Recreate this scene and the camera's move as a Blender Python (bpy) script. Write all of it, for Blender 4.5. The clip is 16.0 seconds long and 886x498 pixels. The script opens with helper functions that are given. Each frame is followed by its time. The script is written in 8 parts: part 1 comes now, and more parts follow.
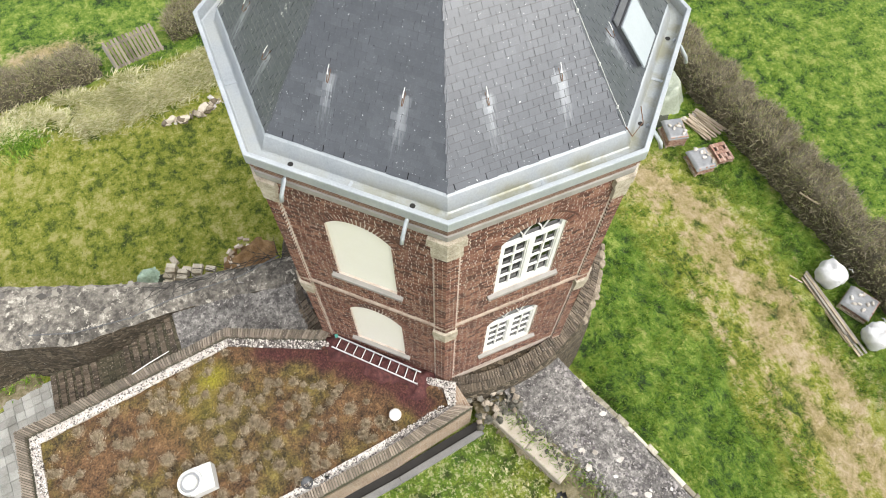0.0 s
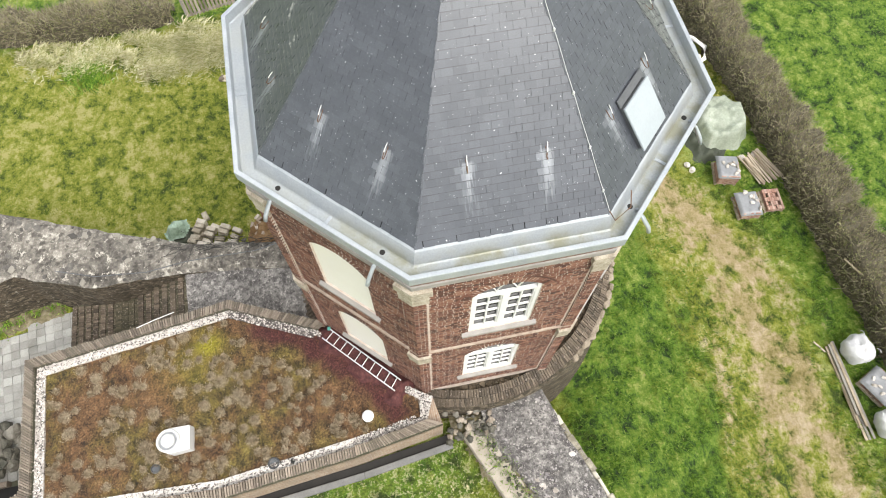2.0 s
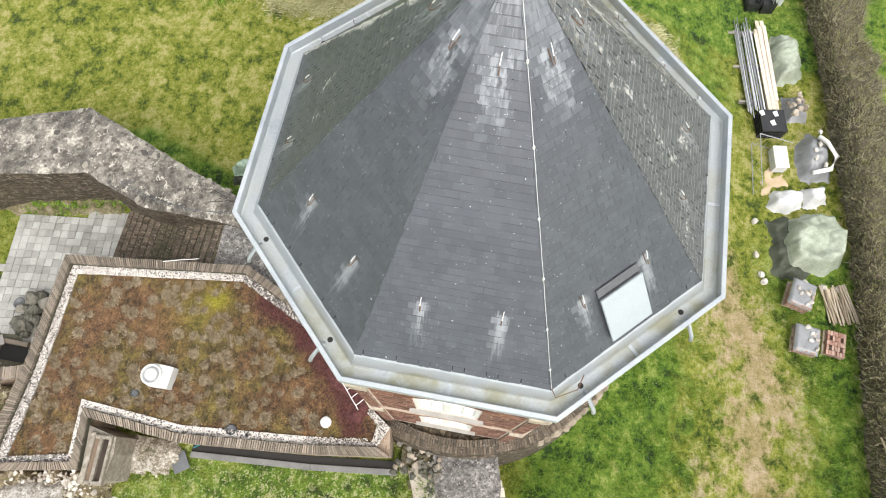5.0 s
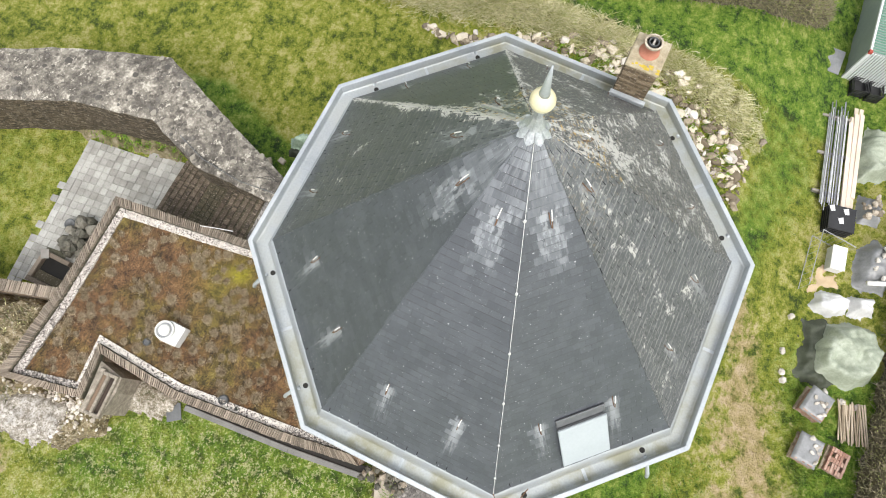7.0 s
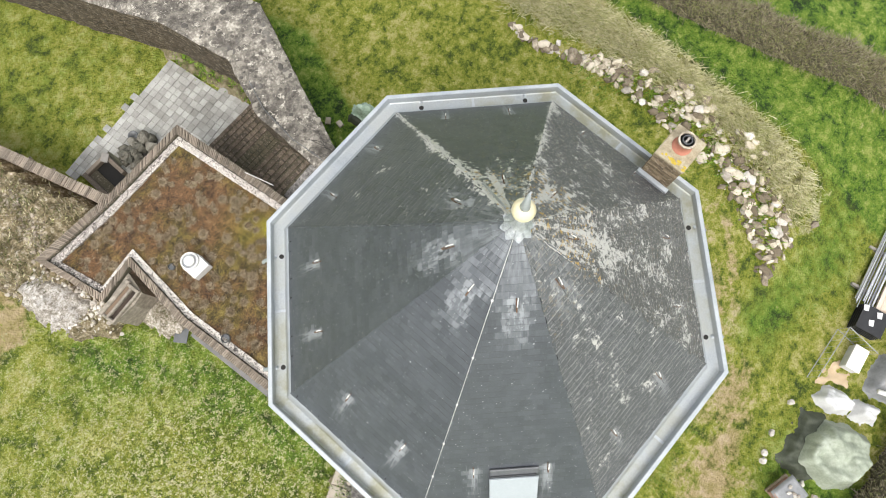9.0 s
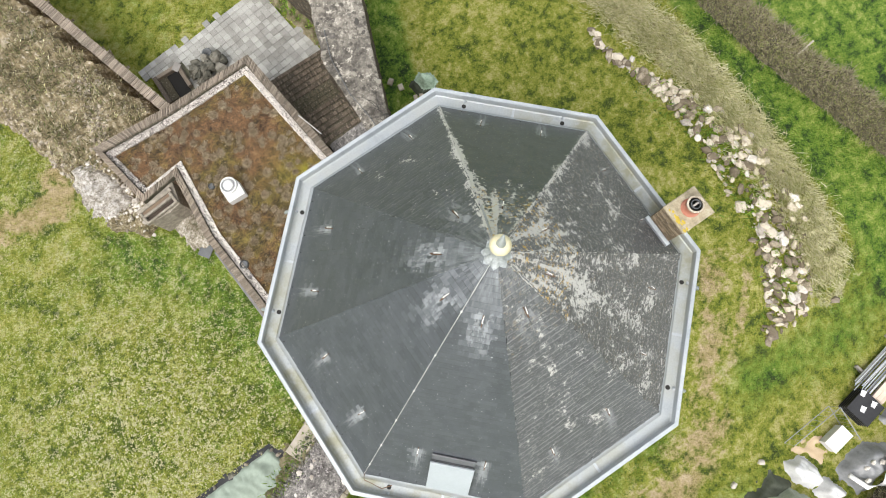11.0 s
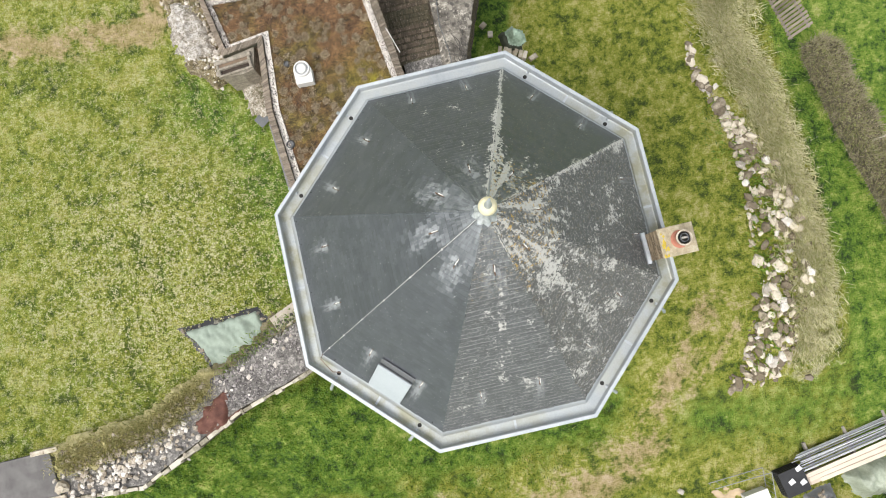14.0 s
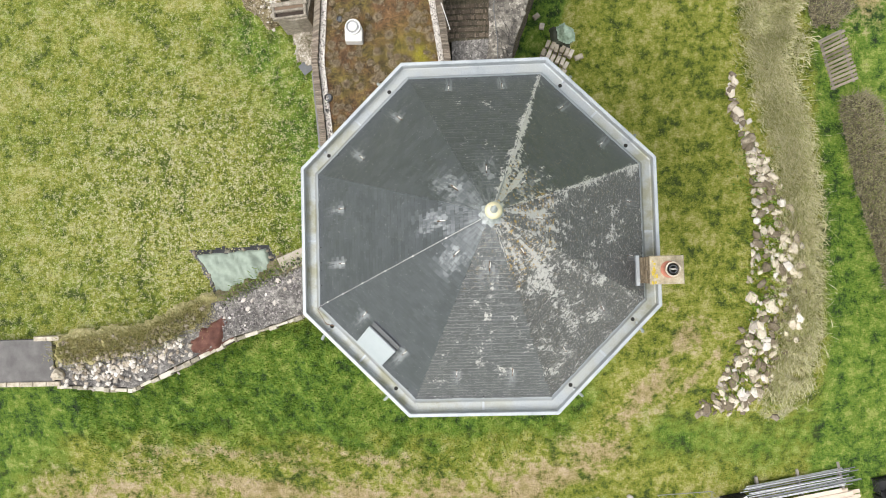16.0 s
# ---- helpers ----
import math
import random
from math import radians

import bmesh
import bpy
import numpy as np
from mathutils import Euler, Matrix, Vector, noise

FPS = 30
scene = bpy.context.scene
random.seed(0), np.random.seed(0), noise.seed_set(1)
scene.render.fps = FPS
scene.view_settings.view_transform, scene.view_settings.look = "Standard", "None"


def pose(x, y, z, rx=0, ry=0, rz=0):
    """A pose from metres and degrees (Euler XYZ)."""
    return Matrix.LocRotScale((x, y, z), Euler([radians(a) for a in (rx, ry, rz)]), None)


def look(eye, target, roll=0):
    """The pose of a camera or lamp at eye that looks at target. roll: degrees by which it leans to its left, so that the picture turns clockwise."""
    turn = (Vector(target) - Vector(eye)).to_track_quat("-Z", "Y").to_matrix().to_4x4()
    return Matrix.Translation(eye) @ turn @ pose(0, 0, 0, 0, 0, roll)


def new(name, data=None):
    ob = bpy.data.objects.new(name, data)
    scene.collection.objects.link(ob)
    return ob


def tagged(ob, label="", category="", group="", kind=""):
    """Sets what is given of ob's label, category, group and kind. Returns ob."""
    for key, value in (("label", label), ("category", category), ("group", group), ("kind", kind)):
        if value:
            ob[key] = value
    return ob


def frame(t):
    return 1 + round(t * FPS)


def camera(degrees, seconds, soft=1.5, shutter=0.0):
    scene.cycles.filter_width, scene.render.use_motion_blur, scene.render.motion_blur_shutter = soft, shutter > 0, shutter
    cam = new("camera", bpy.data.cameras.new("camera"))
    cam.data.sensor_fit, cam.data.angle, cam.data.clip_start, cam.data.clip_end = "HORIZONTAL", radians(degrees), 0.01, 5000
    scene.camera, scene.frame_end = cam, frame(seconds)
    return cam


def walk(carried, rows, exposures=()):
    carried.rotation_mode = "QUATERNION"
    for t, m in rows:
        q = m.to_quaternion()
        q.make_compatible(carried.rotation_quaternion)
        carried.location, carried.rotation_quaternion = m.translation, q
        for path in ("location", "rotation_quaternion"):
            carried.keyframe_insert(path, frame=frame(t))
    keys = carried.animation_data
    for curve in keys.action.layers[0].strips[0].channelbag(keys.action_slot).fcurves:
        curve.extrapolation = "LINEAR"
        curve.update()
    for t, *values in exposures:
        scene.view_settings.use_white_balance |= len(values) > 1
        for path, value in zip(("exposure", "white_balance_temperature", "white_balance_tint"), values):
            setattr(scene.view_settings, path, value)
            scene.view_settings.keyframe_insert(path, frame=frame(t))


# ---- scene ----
cam = camera(69.2, 16.0, soft=1.0)
PATH = [
    (0, (-9.888, 4.343, 24.425), (-9.017, 3.955, 22.667), 0.7),
    (0.5, (-9.766, 3.828, 24.682), (-8.902, 3.491, 22.91), 0.5),
    (1, (-9.555, 3.274, 24.911), (-8.703, 2.993, 23.124), 0.5),
    (1.5, (-9.306, 2.802, 25.136), (-8.469, 2.569, 23.334), 0.6),
    (2, (-9.048, 2.322, 25.377), (-8.227, 2.142, 23.563), 0.7),
    (2.5, (-8.764, 1.868, 25.616), (-7.96, 1.742, 23.789), 0.7),
    (3, (-8.383, 1.42, 25.868), (-7.602, 1.346, 24.028), 0.8),
    (3.5, (-7.921, 0.977, 26.093), (-7.168, 0.953, 24.24), 0.8),
    (4, (-7.328, 0.508, 26.283), (-6.607, 0.538, 24.418), 0.5),
    (6.5, (-4.204, -0.485, 27.477), (-3.671, -0.272, 25.561), -0.2),
    (7, (-3.666, -0.526, 27.743), (-3.178, -0.283, 25.818), -1.0),
    (7.5, (-3.257, -0.563, 28.001), (-2.809, -0.298, 26.07), -1.4),
    (8, (-2.764, -0.625, 28.297), (-2.369, -0.341, 26.357), -2.6),
    (8.5, (-2.436, -0.653, 28.557), (-2.081, -0.359, 26.61), -2.8),
    (9, (-2.1, -0.734, 28.752), (-1.789, -0.426, 26.8), -3.8),
    (11.5, (-0.992, -0.955, 30.051), (-0.887, -0.665, 28.075), -10.6),
    (12, (-0.847, -1.027, 30.312), (-0.779, -0.759, 28.331), -12.4),
    (12.5, (-0.762, -1.159, 30.596), (-0.723, -0.908, 28.612), -14.2),
    (13, (-0.658, -1.298, 30.822), (-0.643, -1.066, 28.835), -16.0),
    (13.5, (-0.599, -1.397, 31.065), (-0.604, -1.184, 29.076), -17.8),
    (14, (-0.55, -1.45, 31.316), (-0.577, -1.259, 29.325), -21.2),
    (14.5, (-0.497, -1.46, 31.594), (-0.54, -1.292, 29.601), -24.8),
    (15, (-0.421, -1.365, 31.804), (-0.476, -1.224, 29.81), -28.6),
    (15.5, (-0.361, -1.254, 32.041), (-0.428, -1.138, 30.046), -34.3),
    (16, (-0.304, -1.124, 32.349), (-0.381, -1.033, 30.352), -41.8),
]
walk(cam, [(t, look(eye, target, roll)) for t, eye, target, roll in PATH],
     exposures=[(0, 0.89), (4, 0.86), (7, 0.79), (16, 0.69)])


# ---- light: a bright overcast day ----
world = bpy.data.worlds.new("sky")
scene.world = world
world.use_nodes = True
wn = world.node_tree
wn.nodes.clear()
sky = wn.nodes.new("ShaderNodeTexSky")
sky.sky_type = "NISHITA"
sky.sun_disc = False
sky.sun_elevation = radians(57)
sky.sun_rotation = radians(236)
sky.air_density, sky.dust_density, sky.ozone_density = 1.0, 5.0, 1.0
soft_sky = wn.nodes.new("ShaderNodeHueSaturation")
soft_sky.inputs["Saturation"].default_value = 0.25
back = wn.nodes.new("ShaderNodeBackground")
back.inputs["Strength"].default_value = 0.173
wout = wn.nodes.new("ShaderNodeOutputWorld")
wn.links.new(sky.outputs[0], soft_sky.inputs["Color"])
cloud = wn.nodes.new("ShaderNodeMix")
cloud.data_type = "RGBA"
cloud.inputs[0].default_value = 0.55
cloud.inputs[7].default_value = (3.7, 3.85, 4.05, 1)
wn.links.new(soft_sky.outputs[0], cloud.inputs[6])
wn.links.new(cloud.outputs[2], back.inputs["Color"])
wn.links.new(back.outputs[0], wout.inputs["Surface"])

sun_lamp = bpy.data.lights.new("sun", "SUN")
sun_lamp.energy, sun_lamp.angle, sun_lamp.color = 1.5, radians(42), (1.0, 0.96, 0.9)
sun = new("sun", sun_lamp)
sun.matrix_world = look((-24.8, -16.7, 46), (0, 0, 0))

# ---- materials ----
def material(name, rough=0.85, metal=0.0):
    m = bpy.data.materials.new(name)
    m.use_nodes = True
    nt = m.node_tree
    b = nt.nodes["Principled BSDF"]
    b.inputs["Roughness"].default_value = rough
    b.inputs["Metallic"].default_value = metal
    return m, nt, b


def node(nt, kind, **values):
    n = nt.nodes.new(kind)
    for key, value in values.items():
        if key == "op":
            n.operation = value
        elif key == "feature":
            n.feature = value
        else:
            n.inputs[key].default_value = value
    return n


def place(nt):
    """The place in the world, in metres."""
    return nt.nodes.new("ShaderNodeNewGeometry").outputs["Position"]


def noise_tex(nt, scale, detail=4.0, rough=0.6, vec=None):
    n = node(nt, "ShaderNodeTexNoise", Scale=scale, Detail=detail, Roughness=rough)
    nt.links.new(vec if vec is not None else place(nt), n.inputs["Vector"])
    return n.outputs[0]


def ramp(nt, fac, stops):
    r = nt.nodes.new("ShaderNodeValToRGB")
    e = r.color_ramp.elements
    while len(e) < len(stops):
        e.new(0.5)
    for el, (p, c) in zip(e, stops):
        el.position = p
        el.color = (*c, 1) if not isinstance(c, float) else (c, c, c, 1)
    nt.links.new(fac, r.inputs[0])
    return r.outputs[0]


def mix(nt, fac, a, b, mode="MIX"):
    n = nt.nodes.new("ShaderNodeMix")
    n.data_type, n.blend_type = "RGBA", mode
    for sock, val in ((n.inputs[0], fac), (n.inputs[6], a), (n.inputs[7], b)):
        if isinstance(val, (int, float)):
            sock.default_value = val
        elif isinstance(val, tuple):
            sock.default_value = (*val, 1)
        else:
            nt.links.new(val, sock)
    return n.outputs[2]


def maths(nt, op, a, b=0.0):
    n = node(nt, "ShaderNodeMath", op=op)
    for sock, val in ((n.inputs[0], a), (n.inputs[1], b)):
        if isinstance(val, (int, float)):
            sock.default_value = val
        else:
            nt.links.new(val, sock)
    return n.outputs[0]


def bump(nt, b, height, strength=0.4, dist=0.02):
    n = node(nt, "ShaderNodeBump", Strength=strength, Distance=dist)
    nt.links.new(height, n.inputs["Height"])
    nt.links.new(n.outputs[0], b.inputs["Normal"])


def attr(nt, name):
    n = nt.nodes.new("ShaderNodeAttribute")
    n.attribute_name = name
    return n.outputs["Fac"]


def piece_random(nt):
    """A random number for each loose piece, be it an object or an island of a mesh."""
    a = nt.nodes.new("ShaderNodeObjectInfo").outputs["Random"]
    b = nt.nodes.new("ShaderNodeNewGeometry").outputs["Random Per Island"]
    return maths(nt, "FRACT", maths(nt, "ADD", a, b))


def plain(name, stops, scale=3.0, fine=40.0, rough=0.85, metal=0.0, relief=0.3, vary=0.0, dist=0.01):
    """A mottled surface: colour stops along a coarse noise, a fine grain, and relief."""
    m, nt, b = material(name, rough, metal)
    big = noise_tex(nt, scale, 5.0)
    small = noise_tex(nt, fine, 3.0)
    f = maths(nt, "ADD", maths(nt, "MULTIPLY", big, 0.65), maths(nt, "MULTIPLY", small, 0.35))
    if vary:
        f = maths(nt, "ADD", f, maths(nt, "MULTIPLY", maths(nt, "SUBTRACT", piece_random(nt), 0.5), vary))
    lo, hi = 0.3, 0.7
    n = len(stops)
    col = ramp(nt, f, [(lo + (hi - lo) * i / max(1, n - 1), c) for i, c in enumerate(stops)])
    nt.links.new(col, b.inputs["Base Color"])
    if relief:
        bump(nt, b, f, relief, dist)
    return m


def slate_material():
    m, nt, b = material("slate", 0.34)
    r = piece_random(nt)
    base = ramp(nt, r, [(0.0, (0.048, 0.054, 0.066)), (0.5, (0.060, 0.066, 0.080)), (1.0, (0.075, 0.081, 0.096))])
    grain = noise_tex(nt, 60.0, 3.0)
    cloud = noise_tex(nt, 1.6, 4.0)
    base = mix(nt, ramp(nt, grain, [(0.4, 0.0), (0.62, 0.45)]), base, (0.035, 0.039, 0.045))
    base = mix(nt, ramp(nt, cloud, [(0.45, 0.0), (0.7, 0.30)]), base, (0.098, 0.106, 0.124))
    fleck = noise_tex(nt, 26.0, 2.0, 0.5)
    base = mix(nt, ramp(nt, fleck, [(0.715, 0.0), (0.735, 0.9)]), base, (0.55, 0.56, 0.56))
    # place on the roof's side: across, up the slope, height of the hooks
    at = nt.nodes.new("ShaderNodeAttribute")
    at.attribute_name = "roof"
    sep = nt.nodes.new("ShaderNodeSeparateXYZ")
    nt.links.new(at.outputs["Vector"], sep.inputs[0])
    x, q, hq = sep.outputs[0], sep.outputs[1], sep.outputs[2]

    def streaks(fx, fq, px):
        cv = nt.nodes.new("ShaderNodeCombineXYZ")
        nt.links.new(maths(nt, "MULTIPLY", px, fx), cv.inputs[0])
        nt.links.new(maths(nt, "MULTIPLY", q, fq), cv.inputs[1])
        nt.links.new(hq, cv.inputs[2])
        return noise_tex(nt, 1.0, 4.0, 0.65, cv.outputs[0])

    # white runs below the hooks
    side = maths(nt, "ABSOLUTE", maths(nt, "SUBTRACT", maths(nt, "ABSOLUTE", x), 0.695))
    down = maths(nt, "SUBTRACT", hq, q)
    run = maths(nt, "MULTIPLY", ramp(nt, side, [(0.03, 1.0), (0.09, 0.62), (0.17, 0.0)]), ramp(nt, maths(nt, "MULTIPLY", down, 0.6), [(0.0, 0.0), (0.04, 1.0), (0.32, 0.66), (0.8, 0.0)]))
    thin = streaks(18.0, 1.5, x)
    s = maths(nt, "MULTIPLY", run, ramp(nt, maths(nt, "ADD", thin, maths(nt, "MULTIPLY", run, 0.25)), [(0.54, 0.0), (0.70, 0.55)]))
    wide = maths(nt, "ABSOLUTE", x)
    down2 = maths(nt, "SUBTRACT", 5.65, q)
    run2 = maths(nt, "MULTIPLY", ramp(nt, wide, [(0.06, 1.0), (0.2, 0.6), (0.36, 0.0)]), ramp(nt, maths(nt, "MULTIPLY", down2, 0.6), [(0.0, 0.0), (0.06, 1.0), (0.5, 0.6), (0.95, 0.0)]))
    blot = streaks(9.0, 3.2, x)
    s = maths(nt, "MAXIMUM", s, maths(nt, "MULTIPLY", run2, ramp(nt, maths(nt, "ADD", blot, maths(nt, "MULTIPLY", run2, 0.15)), [(0.60, 0.0), (0.68, 0.5)])))
    fan = streaks(11.0, 1.1, maths(nt, "DIVIDE", x, maths(nt, "SUBTRACT", 7.05, q)))
    s = maths(nt, "MAXIMUM", s, maths(nt, "MULTIPLY", ramp(nt, maths(nt, "DIVIDE", q, 7.0), [(0.80, 0.0), (0.95, 0.45)]), ramp(nt, fan, [(0.47, 0.1), (0.57, 1.0)])))
    # single slates bleached by the run-off of hooks and cap
    worn_pale = maths(nt, "MULTIPLY", attr(nt, "pale"), ramp(nt, blot, [(0.36, 0.45), (0.58, 1.0)]))
    base = mix(nt, worn_pale, base, (0.30, 0.32, 0.345))
    base = mix(nt, s, base, (0.42, 0.44, 0.46))
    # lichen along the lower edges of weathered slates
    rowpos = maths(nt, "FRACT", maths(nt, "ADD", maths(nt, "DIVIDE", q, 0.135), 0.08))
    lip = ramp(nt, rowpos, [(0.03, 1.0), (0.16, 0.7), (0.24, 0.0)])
    # shade line painted just below the tails of the slates above
    under_tail = maths(nt, "MULTIPLY", ramp(nt, rowpos, [(0.86, 0.0), (0.92, 1.0)]), ramp(nt, noise_tex(nt, 3.1, 3.0, 0.6), [(0.36, 0.15), (0.56, 1.0)]))
    base = mix(nt, maths(nt, "MULTIPLY", under_tail, attr(nt, "tail_shade")), base, (0.018, 0.019, 0.022))
    worn = noise_tex(nt, 5.5, 3.0, 0.6)
    base = mix(nt, maths(nt, "MULTIPLY", maths(nt, "MULTIPLY", lip, attr(nt, "edge")), ramp(nt, maths(nt, "ADD", maths(nt, "MULTIPLY", r, 0.22), worn), [(0.50, 0.1), (0.66, 0.8)])), base, (0.30, 0.31, 0.305))
    # pale lichen on the old sides
    old, lich, gold = attr(nt, "old"), attr(nt, "lich"), attr(nt, "gold")
    base = mix(nt, maths(nt, "MULTIPLY", old, 0.6), base, (0.082, 0.079, 0.067))
    spots = noise_tex(nt, 23.0, 5.0, 0.8)
    base = mix(nt, maths(nt, "MULTIPLY", ramp(nt, spots, [(0.555, 0.0), (0.60, 0.9)]), old), base, (0.44, 0.44, 0.41))
    ray = streaks(10.0, 0.9, maths(nt, "DIVIDE", x, maths(nt, "SUBTRACT", 7.3, q)))
    patch = maths(nt, "ADD", maths(nt, "MULTIPLY", noise_tex(nt, 9.0, 6.0, 0.8), 0.55), maths(nt, "MULTIPLY", ray, 0.45))
    # a broad pale streak that runs down from the top on the oldest sides
    across = maths(nt, "DIVIDE", x, maths(nt, "MAXIMUM", maths(nt, "SUBTRACT", 1.80, maths(nt, "MULTIPLY", q, 0.26)), 0.05))
    streak = maths(nt, "MULTIPLY", ramp(nt, maths(nt, "ABSOLUTE", maths(nt, "SUBTRACT", across, 0.30)), [(0.05, 1.0), (0.30, 0.0)]), ramp(nt, maths(nt, "DIVIDE", q, 7.0), [(0.52, 0.0), (0.72, 1.0)]))
    lich = maths(nt, "MAXIMUM", lich, maths(nt, "MULTIPLY", streak, attr(nt, "ray")))
    pm = ramp(nt, maths(nt, "ADD", patch, maths(nt, "MULTIPLY", lich, 0.30)), [(0.655, 0.0), (0.69, 0.95)])
    base = mix(nt, pm, base, (0.50, 0.49, 0.46))
    yel = noise_tex(nt, 13.0, 4.0, 0.7)
    g = maths(nt, "MULTIPLY", ramp(nt, yel, [(0.57, 0.0), (0.62, 0.9)]), gold)
    base = mix(nt, g, base, (0.48, 0.30, 0.05))
    nt.links.new(base, b.inputs["Base Color"])
    nt.links.new(maths(nt, "ADD", 0.38, maths(nt, "MULTIPLY", old, 0.40)), b.inputs["Roughness"])
    b.inputs["Specular IOR Level"].default_value = 0.9
    bump(nt, b, maths(nt, "ADD", grain, cloud), 0.25, 0.004)
    return m


def zinc_material():
    m, nt, b = material("zinc", 0.5, 0.3)
    big = noise_tex(nt, 1.6, 5.0)
    fine = noise_tex(nt, 25.0, 4.0)
    f = maths(nt, "ADD", maths(nt, "MULTIPLY", big, 0.7), maths(nt, "MULTIPLY", fine, 0.3))
    col = ramp(nt, f, [(0.3, (0.31, 0.34, 0.365)), (0.55, (0.46, 0.49, 0.515)), (0.75, (0.58, 0.61, 0.63))])
    algae = attr(nt, "algae")
    col = mix(nt, maths(nt, "MULTIPLY", algae, ramp(nt, big, [(0.4, 0.2), (0.6, 1.0)])), col, (0.20, 0.19, 0.09))
    nt.links.new(col, b.inputs["Base Color"])
    bump(nt, b, f, 0.15, 0.01)
    return m


def brick_material(name, low, mid, high, soil):
    m, nt, b = material(name, 0.9)
    r = piece_random(nt)
    col = ramp(nt, r, [(0.0, low), (0.45, mid), (1.0, high)])
    grain = noise_tex(nt, 90.0, 3.0)
    col = mix(nt, maths(nt, "MULTIPLY", grain, 0.5), col, low)
    dirt = noise_tex(nt, 0.9, 5.0)
    col = mix(nt, ramp(nt, dirt, [(0.45, 0.0), (0.75, 0.6)]), col, soil)
    white = noise_tex(nt, 17.0, 4.0, 0.7)
    col = mix(nt, ramp(nt, white, [(0.58, 0.0), (0.66, 0.6)]), col, (0.5, 0.43, 0.36))
    nt.links.new(col, b.inputs["Base Color"])
    bump(nt, b, grain, 0.5, 0.006)
    return m


def coursed_material(name, low, high, joint):
    """Brickwork for walls that stay turned away or far off."""
    m, nt, b = material(name, 0.92)
    mp = nt.nodes.new("ShaderNodeUVMap")
    br = nt.nodes.new("ShaderNodeTexBrick")
    br.inputs["Scale"].default_value = 1.0
    br.inputs["Brick Width"].default_value, br.inputs["Row Height"].default_value = 0.22, 0.067
    br.inputs["Mortar Size"].default_value = 0.006
    br.inputs["Color1"].default_value, br.inputs["Color2"].default_value = (*low, 1), (*high, 1)
    br.inputs["Mortar"].default_value = (*joint, 1)
    nt.links.new(mp.outputs[0], br.inputs["Vector"])
    dirt = noise_tex(nt, 1.2, 5.0)
    col = mix(nt, ramp(nt, dirt, [(0.4, 0.0), (0.75, 0.5)]), br.outputs[0], (0.12, 0.10, 0.08))
    nt.links.new(col, b.inputs["Base Color"])
    bump(nt, b, br.outputs[1], -0.5, 0.01)
    return m


